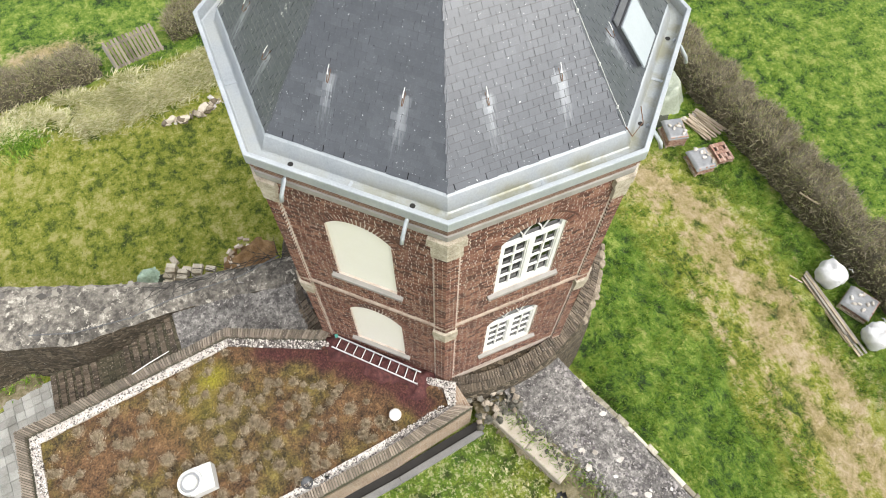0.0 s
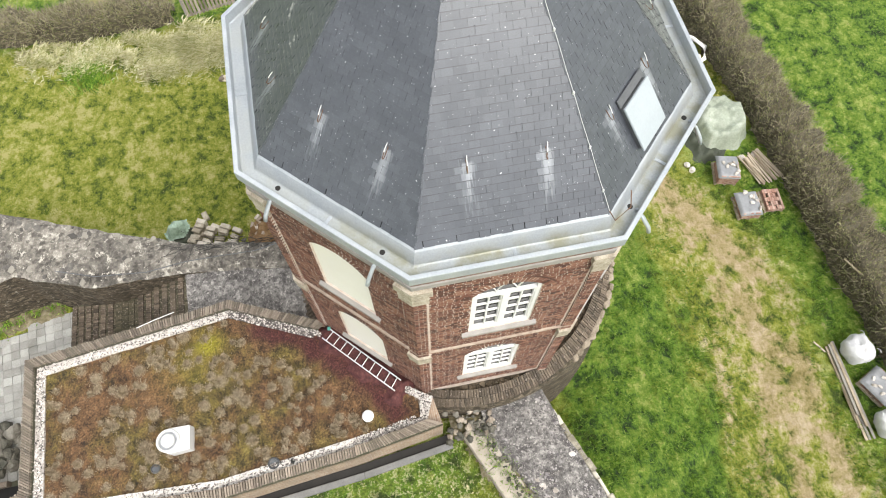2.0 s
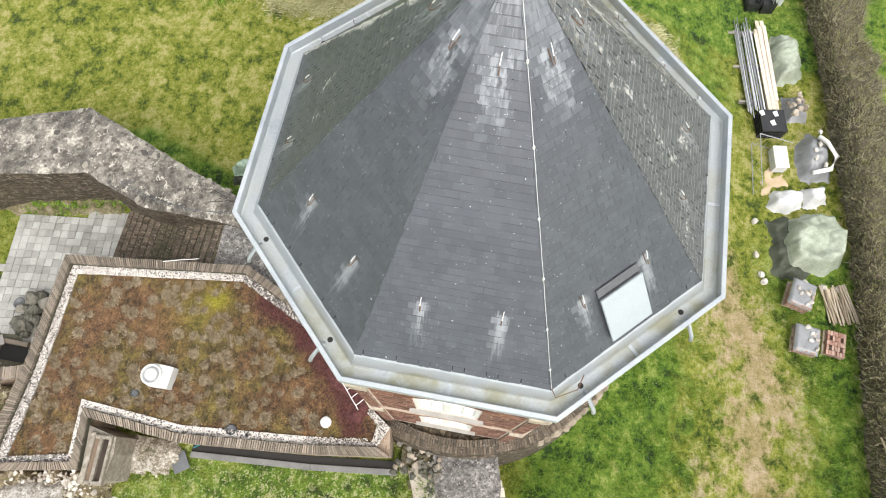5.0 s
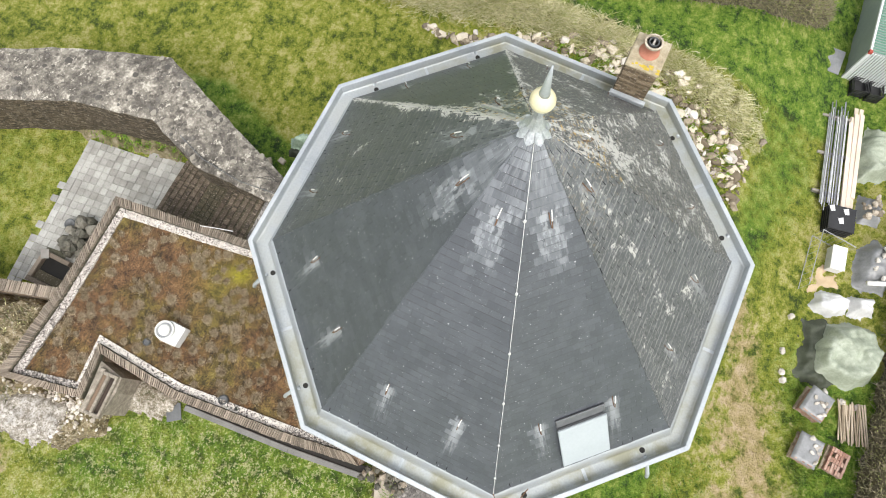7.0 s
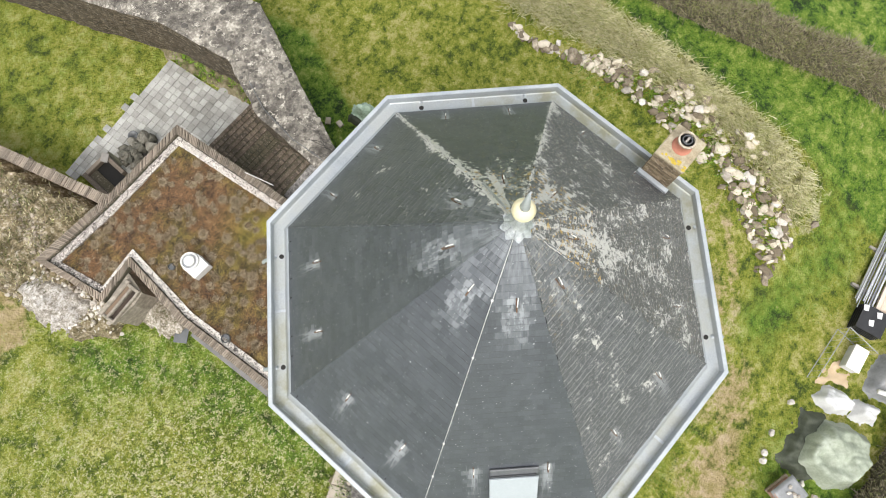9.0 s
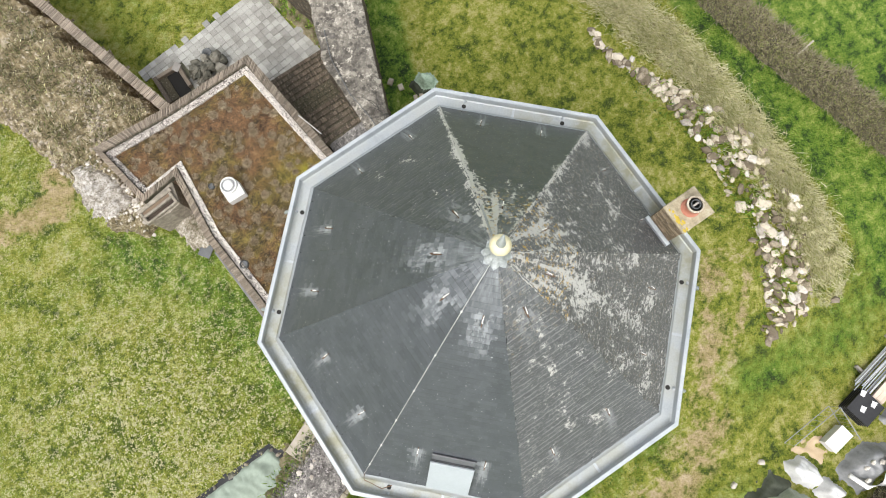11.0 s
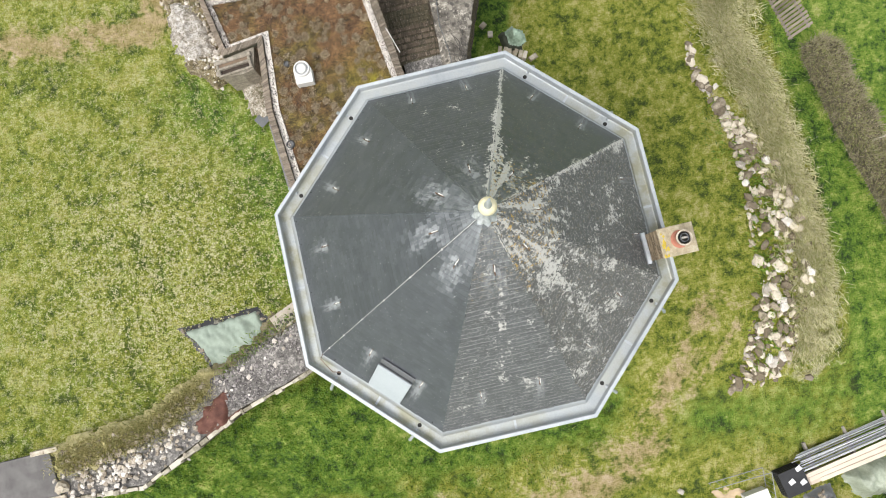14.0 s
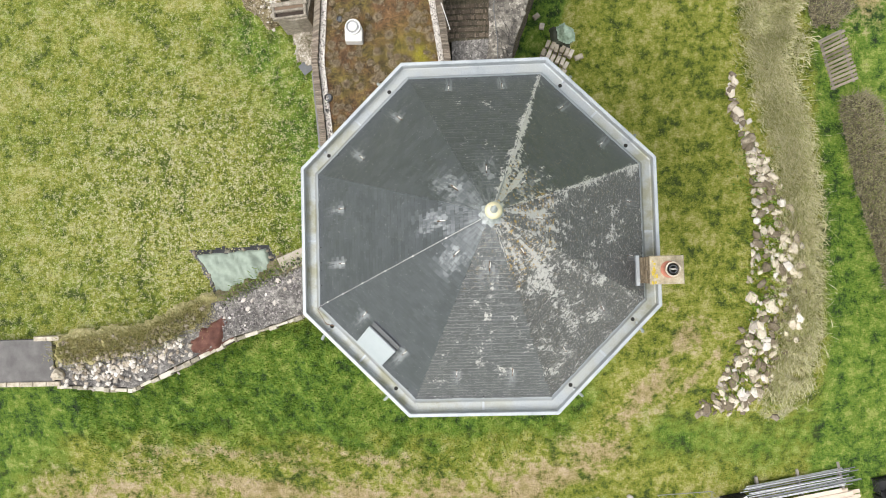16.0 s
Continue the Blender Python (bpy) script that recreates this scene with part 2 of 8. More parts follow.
def grass_material():
    m, nt, b = material("grass", 0.95)
    big = noise_tex(nt, 0.45, 4.0)
    mid = noise_tex(nt, 1.7, 4.0, 0.65)
    small = noise_tex(nt, 5.2, 4.0, 0.68)
    fine = noise_tex(nt, 15.0, 4.0, 0.7)
    clump = attr(nt, "clump")
    f = maths(nt, "ADD", maths(nt, "ADD", maths(nt, "MULTIPLY", big, 0.22), maths(nt, "MULTIPLY", mid, 0.26)),
              maths(nt, "ADD", maths(nt, "MULTIPLY", small, 0.32), maths(nt, "MULTIPLY", fine, 0.20)))
    # gap shade put into the colour: clump tops paler, gaps darker
    f = maths(nt, "ADD", f, maths(nt, "MULTIPLY", maths(nt, "SUBTRACT", clump, 0.45), 0.15))
    mown = ramp(nt, f, [(0.395, (0.05, 0.082, 0.006)), (0.45, (0.15, 0.205, 0.013)), (0.49, (0.29, 0.33, 0.03)), (0.535, (0.41, 0.41, 0.08)), (0.58, (0.58, 0.54, 0.20))])
    lush = ramp(nt, f, [(0.395, (0.012, 0.035, 0.003)), (0.45, (0.058, 0.135, 0.007)), (0.49, (0.14, 0.26, 0.016)), (0.54, (0.23, 0.35, 0.037)), (0.59, (0.42, 0.48, 0.11))])
    dry = ramp(nt, f, [(0.40, (0.18, 0.185, 0.06)), (0.48, (0.40, 0.37, 0.185)), (0.56, (0.63, 0.58, 0.385))])
    earth = ramp(nt, f, [(0.40, (0.30, 0.25, 0.075)), (0.47, (0.46, 0.37, 0.155)), (0.54, (0.60, 0.47, 0.26)), (0.61, (0.72, 0.59, 0.39))])
    ragged = maths(nt, "ADD", maths(nt, "MULTIPLY", maths(nt, "SUBTRACT", mid, 0.5), 2.2), maths(nt, "MULTIPLY", maths(nt, "SUBTRACT", small, 0.5), 2.2))

    def mask(name, spread=0.5, soft=0.18):
        return ramp(nt, maths(nt, "ADD", attr(nt, name), maths(nt, "MULTIPLY", ragged, spread)), [(0.5 - soft, 0.0), (0.5 + soft, 1.0)])

    col = mix(nt, mask("lush"), mown, lush)
    # pale moss and dead leaf mats in the courtyard, with dark tussocks between them
    mats = noise_tex(nt, 5.6, 3.0, 0.62)
    flecks = noise_tex(nt, 15.0, 3.0, 0.6)
    pale = maths(nt, "ADD", maths(nt, "MULTIPLY", mats, 0.6), maths(nt, "MULTIPLY", flecks, 0.4))
    clover = mask("clover", 0.35, 0.3)
    col = mix(nt, maths(nt, "MULTIPLY", ramp(nt, pale, [(0.525, 0.0), (0.555, 0.95)]), clover), col, ramp(nt, fine, [(0.4, (0.44, 0.43, 0.16)), (0.6, (0.74, 0.71, 0.42))]))
    col = mix(nt, maths(nt, "MULTIPLY", ramp(nt, pale, [(0.415, 0.85), (0.455, 0.0)]), clover), col, (0.085, 0.12, 0.012))
    col = mix(nt, mask("dry", 0.45), col, dry)
    col = mix(nt, mask("earth", 0.55, 0.22), col, earth)
    nt.links.new(col, b.inputs["Base Color"])
    bump(nt, b, maths(nt, "ADD", fine, maths(nt, "MULTIPLY", small, 2.2)), 1.0, 0.22)
    return m


def rubble_material(name, lows, highs, scale=3.2):
    """Mortared rubble laid in rough courses: each stone its own tone, in sunk joints, with lichen."""
    m, nt, b = material(name, 0.95)
    p = place(nt)
    flat = nt.nodes.new("ShaderNodeVectorMath")
    flat.operation = "MULTIPLY"
    flat.inputs[1].default_value = (1.0, 1.0, 2.1)
    nt.links.new(p, flat.inputs[0])
    warp = nt.nodes.new("ShaderNodeVectorMath")
    warp.operation = "ADD"
    nz = node(nt, "ShaderNodeTexNoise", Scale=3.0, Detail=3.0)
    nt.links.new(p, nz.inputs["Vector"])
    sc = nt.nodes.new("ShaderNodeVectorMath")
    sc.operation = "SCALE"
    sc.inputs["Scale"].default_value = 0.22
    nt.links.new(nz.outputs["Color"], sc.inputs[0])
    nt.links.new(flat.outputs[0], warp.inputs[0])
    nt.links.new(sc.outputs[0], warp.inputs[1])
    cell = node(nt, "ShaderNodeTexVoronoi", Scale=scale * 1.5)
    edge = node(nt, "ShaderNodeTexVoronoi", feature="DISTANCE_TO_EDGE", Scale=scale * 1.5)
    for v in (cell, edge):
        nt.links.new(warp.outputs[0], v.inputs["Vector"])
    tone = nt.nodes.new("ShaderNodeSeparateColor")
    nt.links.new(cell.outputs["Color"], tone.inputs[0])
    fine = noise_tex(nt, 14.0, 5.0, 0.75)
    big = noise_tex(nt, 0.7, 4.0)
    f = maths(nt, "ADD", maths(nt, "MULTIPLY", tone.outputs[0], 0.45), maths(nt, "MULTIPLY", fine, 0.6))
    col = ramp(nt, f, [(0.25, lows[0]), (0.45, lows[1]), (0.62, highs[0]), (0.85, highs[1])])
    col = mix(nt, ramp(nt, maths(nt, "ADD", edge.outputs["Distance"], maths(nt, "MULTIPLY", maths(nt, "SUBTRACT", fine, 0.5), 0.12)), [(0.02, 0.75), (0.09, 0.0)]), col, lows[0])
    col = mix(nt, ramp(nt, big, [(0.42, 0.0), (0.7, 0.55)]), col, lows[1])
    specks = noise_tex(nt, 7.0, 5.0, 0.8)
    col = mix(nt, ramp(nt, specks, [(0.60, 0.0), (0.68, 0.7)]), col, (0.50, 0.46, 0.38))
    nt.links.new(col, b.inputs["Base Color"])
    bump(nt, b, maths(nt, "ADD", maths(nt, "MINIMUM", edge.outputs["Distance"], 0.12), maths(nt, "MULTIPLY", fine, 0.1)), 1.0, 0.25)
    return m


def crown_material(name, dark, mid, pale, white, scale=1.0):
    """The weathered crown of an old wall: stones sunk in lime, with lichen rings and dirt."""
    m, nt, b = material(name, 0.95)
    big = noise_tex(nt, 0.9 * scale, 4.0, 0.6)
    blot = noise_tex(nt, 3.4 * scale, 6.0, 0.72)
    fine = noise_tex(nt, 17.0 * scale, 5.0, 0.75)
    f = maths(nt, "ADD", maths(nt, "ADD", maths(nt, "MULTIPLY", big, 0.25), maths(nt, "MULTIPLY", blot, 0.5)), maths(nt, "MULTIPLY", fine, 0.25))
    col = ramp(nt, f, [(0.40, dark), (0.47, mid), (0.54, pale), (0.62, white)])
    v = node(nt, "ShaderNodeTexVoronoi", Scale=5.6 * scale, Randomness=1.0)
    nt.links.new(place(nt), v.inputs["Vector"])
    vd = maths(nt, "ADD", v.outputs["Distance"], maths(nt, "MULTIPLY", maths(nt, "SUBTRACT", blot, 0.5), 0.7))
    col = mix(nt, ramp(nt, vd, [(0.24, 0.8), (0.36, 0.0)]), col, ramp(nt, fine, [(0.4, dark), (0.62, mid)]))
    speck = noise_tex(nt, 6.5 * scale, 5.0, 0.8)
    col = mix(nt, ramp(nt, speck, [(0.58, 0.0), (0.615, 0.9)]), col, white)
    nt.links.new(col, b.inputs["Base Color"])
    bump(nt, b, f, 1.0, 0.08)
    return m


def sedum_material():
    m, nt, b = material("sedum", 0.95)
    big = noise_tex(nt, 0.8, 4.0)
    mid = noise_tex(nt, 3.8, 5.0, 0.7)
    fine = noise_tex(nt, 18.0, 5.0, 0.8)
    f = maths(nt, "ADD", maths(nt, "MULTIPLY", mid, 0.45), maths(nt, "MULTIPLY", fine, 0.55))
    red = ramp(nt, f, [(0.41, (0.022, 0.013, 0.007)), (0.49, (0.098, 0.053, 0.024)), (0.57, (0.195, 0.107, 0.048)), (0.65, (0.31, 0.20, 0.115))])
    moss = ramp(nt, f, [(0.41, (0.020, 0.017, 0.007)), (0.49, (0.09, 0.066, 0.02)), (0.57, (0.185, 0.14, 0.035)), (0.65, (0.30, 0.245, 0.09))])
    col = mix(nt, ramp(nt, big, [(0.44, 0.0), (0.62, 1.0)]), red, moss)
    t = maths(nt, "ADD", attr(nt, "tuft"), maths(nt, "MULTIPLY", maths(nt, "SUBTRACT", fine, 0.5), 0.8))
    col = mix(nt, ramp(nt, t, [(0.32, 0.0), (0.72, 0.85)]), col, ramp(nt, fine, [(0.36, (0.12, 0.085, 0.05)), (0.52, (0.32, 0.255, 0.17)), (0.68, (0.54, 0.46, 0.34))]))
    wine = attr(nt, "wine")
    col = mix(nt, maths(nt, "MULTIPLY", wine, 0.92), col, ramp(nt, fine, [(0.4, (0.035, 0.008, 0.010)), (0.55, (0.085, 0.022, 0.022)), (0.68, (0.19, 0.07, 0.06))]))
    lime = attr(nt, "lime")
    col = mix(nt, lime, col, ramp(nt, fine, [(0.4, (0.13, 0.115, 0.01)), (0.6, (0.36, 0.32, 0.03))]))
    nt.links.new(col, b.inputs["Base Color"])
    bump(nt, b, f, 1.0, 0.07)
    return m


def glass_material():
    m, nt, b = material("window_glass", 0.06)
    b.inputs["Base Color"].default_value = (0.008, 0.009, 0.009, 1)
    b.inputs["IOR"].default_value = 1.5
    return m


def leaf_material(name, stops, rough=0.8):
    m, nt, b = material(name, rough)
    r = piece_random(nt)
    big = noise_tex(nt, 0.7, 3.0)
    f = maths(nt, "ADD", maths(nt, "MULTIPLY", r, 0.6), maths(nt, "MULTIPLY", big, 0.4))
    n = len(stops)
    nt.links.new(ramp(nt, f, [(0.15 + 0.7 * i / (n - 1), c) for i, c in enumerate(stops)]), b.inputs["Base Color"])
    return m


SLATE = slate_material()
# dark edge colour paints the shade in the joints between slates
SLATE_EDGE = plain("shaded_slate_edge", [(0.016, 0.017, 0.020), (0.034, 0.036, 0.042)], 6.0, 60.0, rough=0.8, relief=0.1)
FELT = plain("black_roofing_felt", [(0.008, 0.008, 0.009), (0.018, 0.018, 0.019)], 4.0, 50.0, rough=0.9)
ZINC = zinc_material()
BRICK = brick_material("red_brick", (0.055, 0.024, 0.017), (0.19, 0.078, 0.05), (0.38, 0.20, 0.135), (0.10, 0.055, 0.04))
OLD_BRICK = brick_material("weathered_brick", (0.13, 0.105, 0.08), (0.245, 0.198, 0.152), (0.39, 0.325, 0.255), (0.11, 0.10, 0.075))
LEDGE_BRICK = brick_material("mossy_ledge_brick", (0.055, 0.042, 0.030), (0.115, 0.088, 0.062), (0.20, 0.155, 0.11), (0.065, 0.058, 0.04))
COURSED = coursed_material("coursed_brick", (0.15, 0.062, 0.045), (0.25, 0.12, 0.08), (0.42, 0.35, 0.28))
COURSED_TAN = coursed_material("coursed_tan_brick", (0.26, 0.17, 0.11), (0.38, 0.28, 0.2), (0.45, 0.40, 0.33))
MORTAR = plain("lime_mortar", [(0.30, 0.22, 0.17), (0.56, 0.47, 0.40), (0.72, 0.65, 0.58)], 4.0, 60.0)
MARL = plain("marlstone", [(0.20, 0.165, 0.12), (0.43, 0.375, 0.29), (0.64, 0.585, 0.49)], 5.0, 40.0, relief=0.6, dist=0.03)
GREY_STONE = plain("grey_stone", [(0.25, 0.235, 0.21), (0.38, 0.355, 0.33)], 3.0, 50.0)
WHITE = plain("white_paint", [(0.74, 0.73, 0.70), (0.82, 0.81, 0.79)], 2.0, 30.0, rough=0.55, relief=0.05)
CREAM = plain("cream_board", [(0.86, 0.83, 0.73), (0.90, 0.87, 0.79)], 0.8, 15.0, rough=0.7, relief=0.05)
GLASS = glass_material()
GRASS = grass_material()
WALL_TOP = crown_material("lichened_wall_crown", (0.048, 0.043, 0.036), (0.115, 0.104, 0.088), (0.22, 0.20, 0.168), (0.50, 0.465, 0.395), 0.6)
GRAVEL_TOP = crown_material("gravelly_wall_top", (0.046, 0.042, 0.039), (0.122, 0.114, 0.106), (0.215, 0.203, 0.188), (0.46, 0.43, 0.39), 1.5)
WALL_SIDE = rubble_material("rubble_wall_side", ((0.032, 0.025, 0.015), (0.08, 0.063, 0.04)), ((0.135, 0.106, 0.07), (0.25, 0.205, 0.145)), 3.6)
SEDUM = sedum_material()
JOINT = plain("mossy_joint", [(0.05, 0.052, 0.03), (0.12, 0.11, 0.075)], 4.0, 30.0)
PEBBLE = plain("pebbles", [(0.07, 0.06, 0.055), (0.46, 0.42, 0.38), (0.72, 0.68, 0.63)], 7.0, 38.0, vary=0.6, relief=0.5)
LEAD = plain("dark_lead", [(0.09, 0.095, 0.10), (0.16, 0.165, 0.17)], 2.0, 20.0, rough=0.55, metal=0.3)
# near-black fill that paints shade into holes and unlit depths
DARK = plain("void_shade", [(0.012, 0.011, 0.010), (0.025, 0.023, 0.02)], 2.0, 20.0)

# ---- building blocks ----
class Geo:
    """Collects faces for one mesh."""

    def __init__(self):
        self.v, self.f = [], []

    def add(self, verts, faces, m=None):
        k = len(self.v)
        self.v += [tuple(m @ Vector(p)) if m else tuple(p) for p in verts]
        self.f += [tuple(i + k for i in f) for f in faces]
        return self

    def box(self, x0, y0, z0, x1, y1, z1, m=None, bevel=0.0):
        if not bevel:
            return self.add([(x0, y0, z0), (x1, y0, z0), (x1, y1, z0), (x0, y1, z0), (x0, y0, z1), (x1, y0, z1), (x1, y1, z1), (x0, y1, z1)],
                            [(3, 2, 1, 0), (4, 5, 6, 7), (0, 1, 5, 4), (1, 2, 6, 5), (2, 3, 7, 6), (3, 0, 4, 7)], m)
        c = min(bevel, (x1 - x0) / 3, (y1 - y0) / 3, (z1 - z0) / 3)
        ring = lambda d, z: [(x0 + d, y0 + d, z), (x1 - d, y0 + d, z), (x1 - d, y1 - d, z), (x0 + d, y1 - d, z)]
        verts = ring(c, z0) + ring(0, z0 + c) + ring(0, z1 - c) + ring(c, z1)
        faces = [(3, 2, 1, 0), (12, 13, 14, 15)]
        for k in range(3):
            faces += [(4 * k + i, 4 * k + (i + 1) % 4, 4 * k + 4 + (i + 1) % 4, 4 * k + 4 + i) for i in range(4)]
        return self.add(verts, faces, m)

    def prism(self, poly, z0, z1, m=None):
        n = len(poly)
        return self.add([(x, y, z0) for x, y in poly] + [(x, y, z1) for x, y in poly],
                        [tuple(range(n - 1, -1, -1)), tuple(range(n, 2 * n))] + [(i, (i + 1) % n, n + (i + 1) % n, n + i) for i in range(n)], m)

    def lathe(self, profile, n=16, m=None):
        """Turns (radius, z) pairs round the z axis."""
        verts, faces = [], []
        for r, z in profile:
            verts += [(r * math.cos(2 * math.pi * i / n), r * math.sin(2 * math.pi * i / n), z) for i in range(n)]
        for k in range(len(profile) - 1):
            faces += [(k * n + i, k * n + (i + 1) % n, (k + 1) * n + (i + 1) % n, (k + 1) * n + i) for i in range(n)]
        faces += [tuple(range(n - 1, -1, -1)), tuple(range((len(profile) - 1) * n, len(profile) * n))]
        return self.add(verts, faces, m)

    def tube(self, points, r, n=6, taper=1.0):
        pts = [Vector(p) for p in points]
        verts, faces = [], []
        for i, p in enumerate(pts):
            d = (pts[min(i + 1, len(pts) - 1)] - pts[max(i - 1, 0)]).normalized()
            a = d.orthogonal().normalized()
            b = d.cross(a)
            rr = r * (1 + (taper - 1) * i / max(1, len(pts) - 1))
            verts += [tuple(p + rr * (math.cos(2 * math.pi * k / n) * a + math.sin(2 * math.pi * k / n) * b)) for k in range(n)]
        for i in range(len(pts) - 1):
            faces += [(i * n + k, i * n + (k + 1) % n, (i + 1) * n + (k + 1) % n, (i + 1) * n + k) for k in range(n)]
        faces += [tuple(range(n - 1, -1, -1)), tuple(range((len(pts) - 1) * n, len(pts) * n))]
        return self.add(verts, faces)

    def stone(self, rng, sx, sy, sz, m=None):
        """A broken stone: a cube-like hull with shaken corners and cut edges."""
        verts, faces = [], []
        rows = ((-1, 0.62), (-0.45, 1.0), (0.5, 0.95), (1, 0.55))
        n = 7
        for z, k in rows:
            for i in range(n):
                a = 2 * math.pi * i / n + rng.uniform(-0.34, 0.34)
                q = k * rng.uniform(0.68, 1.2)
                verts.append((sx / 2 * q * math.cos(a), sy / 2 * q * math.sin(a), sz / 2 * (z + rng.uniform(-0.16, 0.16))))
        for k in range(3):
            faces += [(k * n + i, k * n + (i + 1) % n, (k + 1) * n + (i + 1) % n, (k + 1) * n + i) for i in range(n)]
        faces += [tuple(range(n - 1, -1, -1)), tuple(range(3 * n, 4 * n))]
        return self.add(verts, faces, m)


def mesh_of(name, geo, mat, smooth=False, uv=None):
    me = bpy.data.meshes.new(name)
    me.from_pydata(geo.v, [], geo.f)
    if mat:
        me.materials.append(mat)
    if smooth:
        me.polygons.foreach_set("use_smooth", [True] * len(me.polygons))
    return me


def weights(me, name, values):
    """A value for each point of the mesh, for its material."""
    a = me.attributes.new(name, "FLOAT", "POINT")
    a.data.foreach_set("value", np.asarray(values, dtype=np.float32))


def part(name, geo, mat, parent=None, label="", smooth=False):
    ob = new(name, mesh_of(name, geo, mat, smooth))
    if parent:
        ob.parent = parent
    if label:
        ob["label"] = label
    return ob


def thing(name, label, category, group="", kind="", at=None):
    ob = new(name)
    ob.empty_display_size = 0.2
    if at is not None:
        ob.matrix_world = at
    return tagged(ob, label, category, group, kind)


def single(name, geo, mat, label, category, group="", kind="", smooth=False):
    return tagged(part(name, geo, mat, smooth=smooth), label, category, group, kind)


def front(angle):
    """The frame of a side of the tower seen from outside: x to the right, y inwards, z up, with the tower's axis at the origin."""
    a = radians(angle)
    return Matrix(((-math.sin(a), -math.cos(a), 0, 0), (math.cos(a), -math.sin(a), 0, 0), (0, 0, 1, 0), (0, 0, 0, 1)))


def wall_uv(me):
    """Lays metres along the wall and up it into the mesh's UV map."""
    uv = me.uv_layers.new(name="UVMap")
    for p in me.polygons:
        t = Vector((-p.normal.y, p.normal.x, 0))
        t = t.normalized() if t.length > 0.01 else Vector((1, 0, 0))
        up = Vector((0, 0, 1)) if abs(p.normal.z) < 0.7 else Vector((0, 1, 0))
        for li in p.loop_indices:
            co = me.vertices[me.loops[li].vertex_index].co
            uv.data[li].uv = (co.dot(t), co.dot(up))


def line_dist(x, y, pts):
    """How far the points lie from a polyline."""
    d = np.full_like(x, 1e9)
    for (ax, ay), (bx, by) in zip(pts, pts[1:]):
        ux, uy = bx - ax, by - ay
        t = np.clip(((x - ax) * ux + (y - ay) * uy) / (ux * ux + uy * uy), 0, 1)
        d = np.minimum(d, np.hypot(x - ax - t * ux, y - ay - t * uy))
    return d


def inside(x, y, poly):
    r = np.zeros(x.shape, bool)
    for (ax, ay), (bx, by) in zip(poly, poly[1:] + poly[:1]):
        hit = (ay > y) != (by > y)
        r ^= hit & (x < (bx - ax) * (y - ay) / ((by - ay) if by != ay else 1e-9) + ax)
    return r


def signed(x, y, poly):
    """Distance to a polygon's edge, above 0 within it."""
    d = line_dist(x, y, poly + poly[:1])
    return np.where(inside(x, y, poly), d, -d)


def smooth01(t):
    t = np.clip(t, 0, 1)
    return t * t * (3 - 2 * t)


def lumps(x, y, size, seed):
    """A soft random surface between -1 and 1, from summed waves."""
    r = np.random.RandomState(seed)
    z = np.zeros_like(x)
    for k in range(10):
        a, p, s = r.uniform(0, 6.28), r.uniform(0, 6.28), r.uniform(0.5, 1.8)
        z += np.sin((x * math.cos(a) + y * math.sin(a)) * 2 * math.pi * s / size + p)
    return z / 4.5


def sub(name, parent, label=""):
    """A part that has pieces of its own."""
    ob = new(name)
    ob.empty_display_size = 0.1
    ob.parent = parent
    if label:
        ob["label"] = label
    return ob

# ---- the ground: one sheet, with the raised courtyard and the paved yard ----
COURT = [(-5.4, 0.2), (-6.6, -0.6), (-9.6, -1.9), (-13.0, -3.6), (-15.5, -4.4), (-19.0, -4.4), (-70.0, -4.4), (-70.0, 60.0), (-11.8, 20.5), (-9.2, 14.8), (-8.4, 11.8), (-7.5, 11.6), (-5.6, 11.6), (-5.2, 5.0), (-4.0, 3.0)]
YARD = [(-0.6, 7.4), (-3.0, 12.5), (-6.0, 13.2), (-6.4, 17.0), (-9.5, 27.0), (-9.5, 60.0), (-1.5, 60.0), (-0.5, 26.0), (1.3, 20.6), (2.8, 16.6), (2.4, 14.0), (1.9, 11.5), (1.6, 8.0)]


def tussocks(x, y, size, seed):
    """Rounded clumps side by side, between 0 in the gaps and 1 on their tops."""
    cx, cy = np.floor(x / size), np.floor(y / size)
    best = np.zeros_like(x)
    for i in (-1, 0, 1):
        for j in (-1, 0, 1):
            a, b = cx + i, cy + j
            h = np.sin(a * 127.1 + b * 311.7 + seed) * 43758.5453
            u = h - np.floor(h)
            h = np.sin(a * 269.5 + b * 183.3 + seed * 1.7) * 24634.6345
            v = h - np.floor(h)
            d = np.hypot(x / size - a - u, y / size - b - v)
            best = np.maximum(best, np.clip(1 - (d / (0.55 + 0.45 * v)) ** 2, 0, 1) * (0.45 + 0.55 * u))
    return best


def clumps(x, y):
    """How tufted the grass stands: tall and rough to the south, low on the lawns."""
    rough = smooth01((-2.0 - y) / 2.5) * smooth01((10 - x) / 4)
    t = 0.6 * tussocks(x, y, 0.62, 3) + 0.4 * tussocks(x + 7.3, y - 2.1, 0.33, 8)
    return t, 0.05 + 0.13 * rough


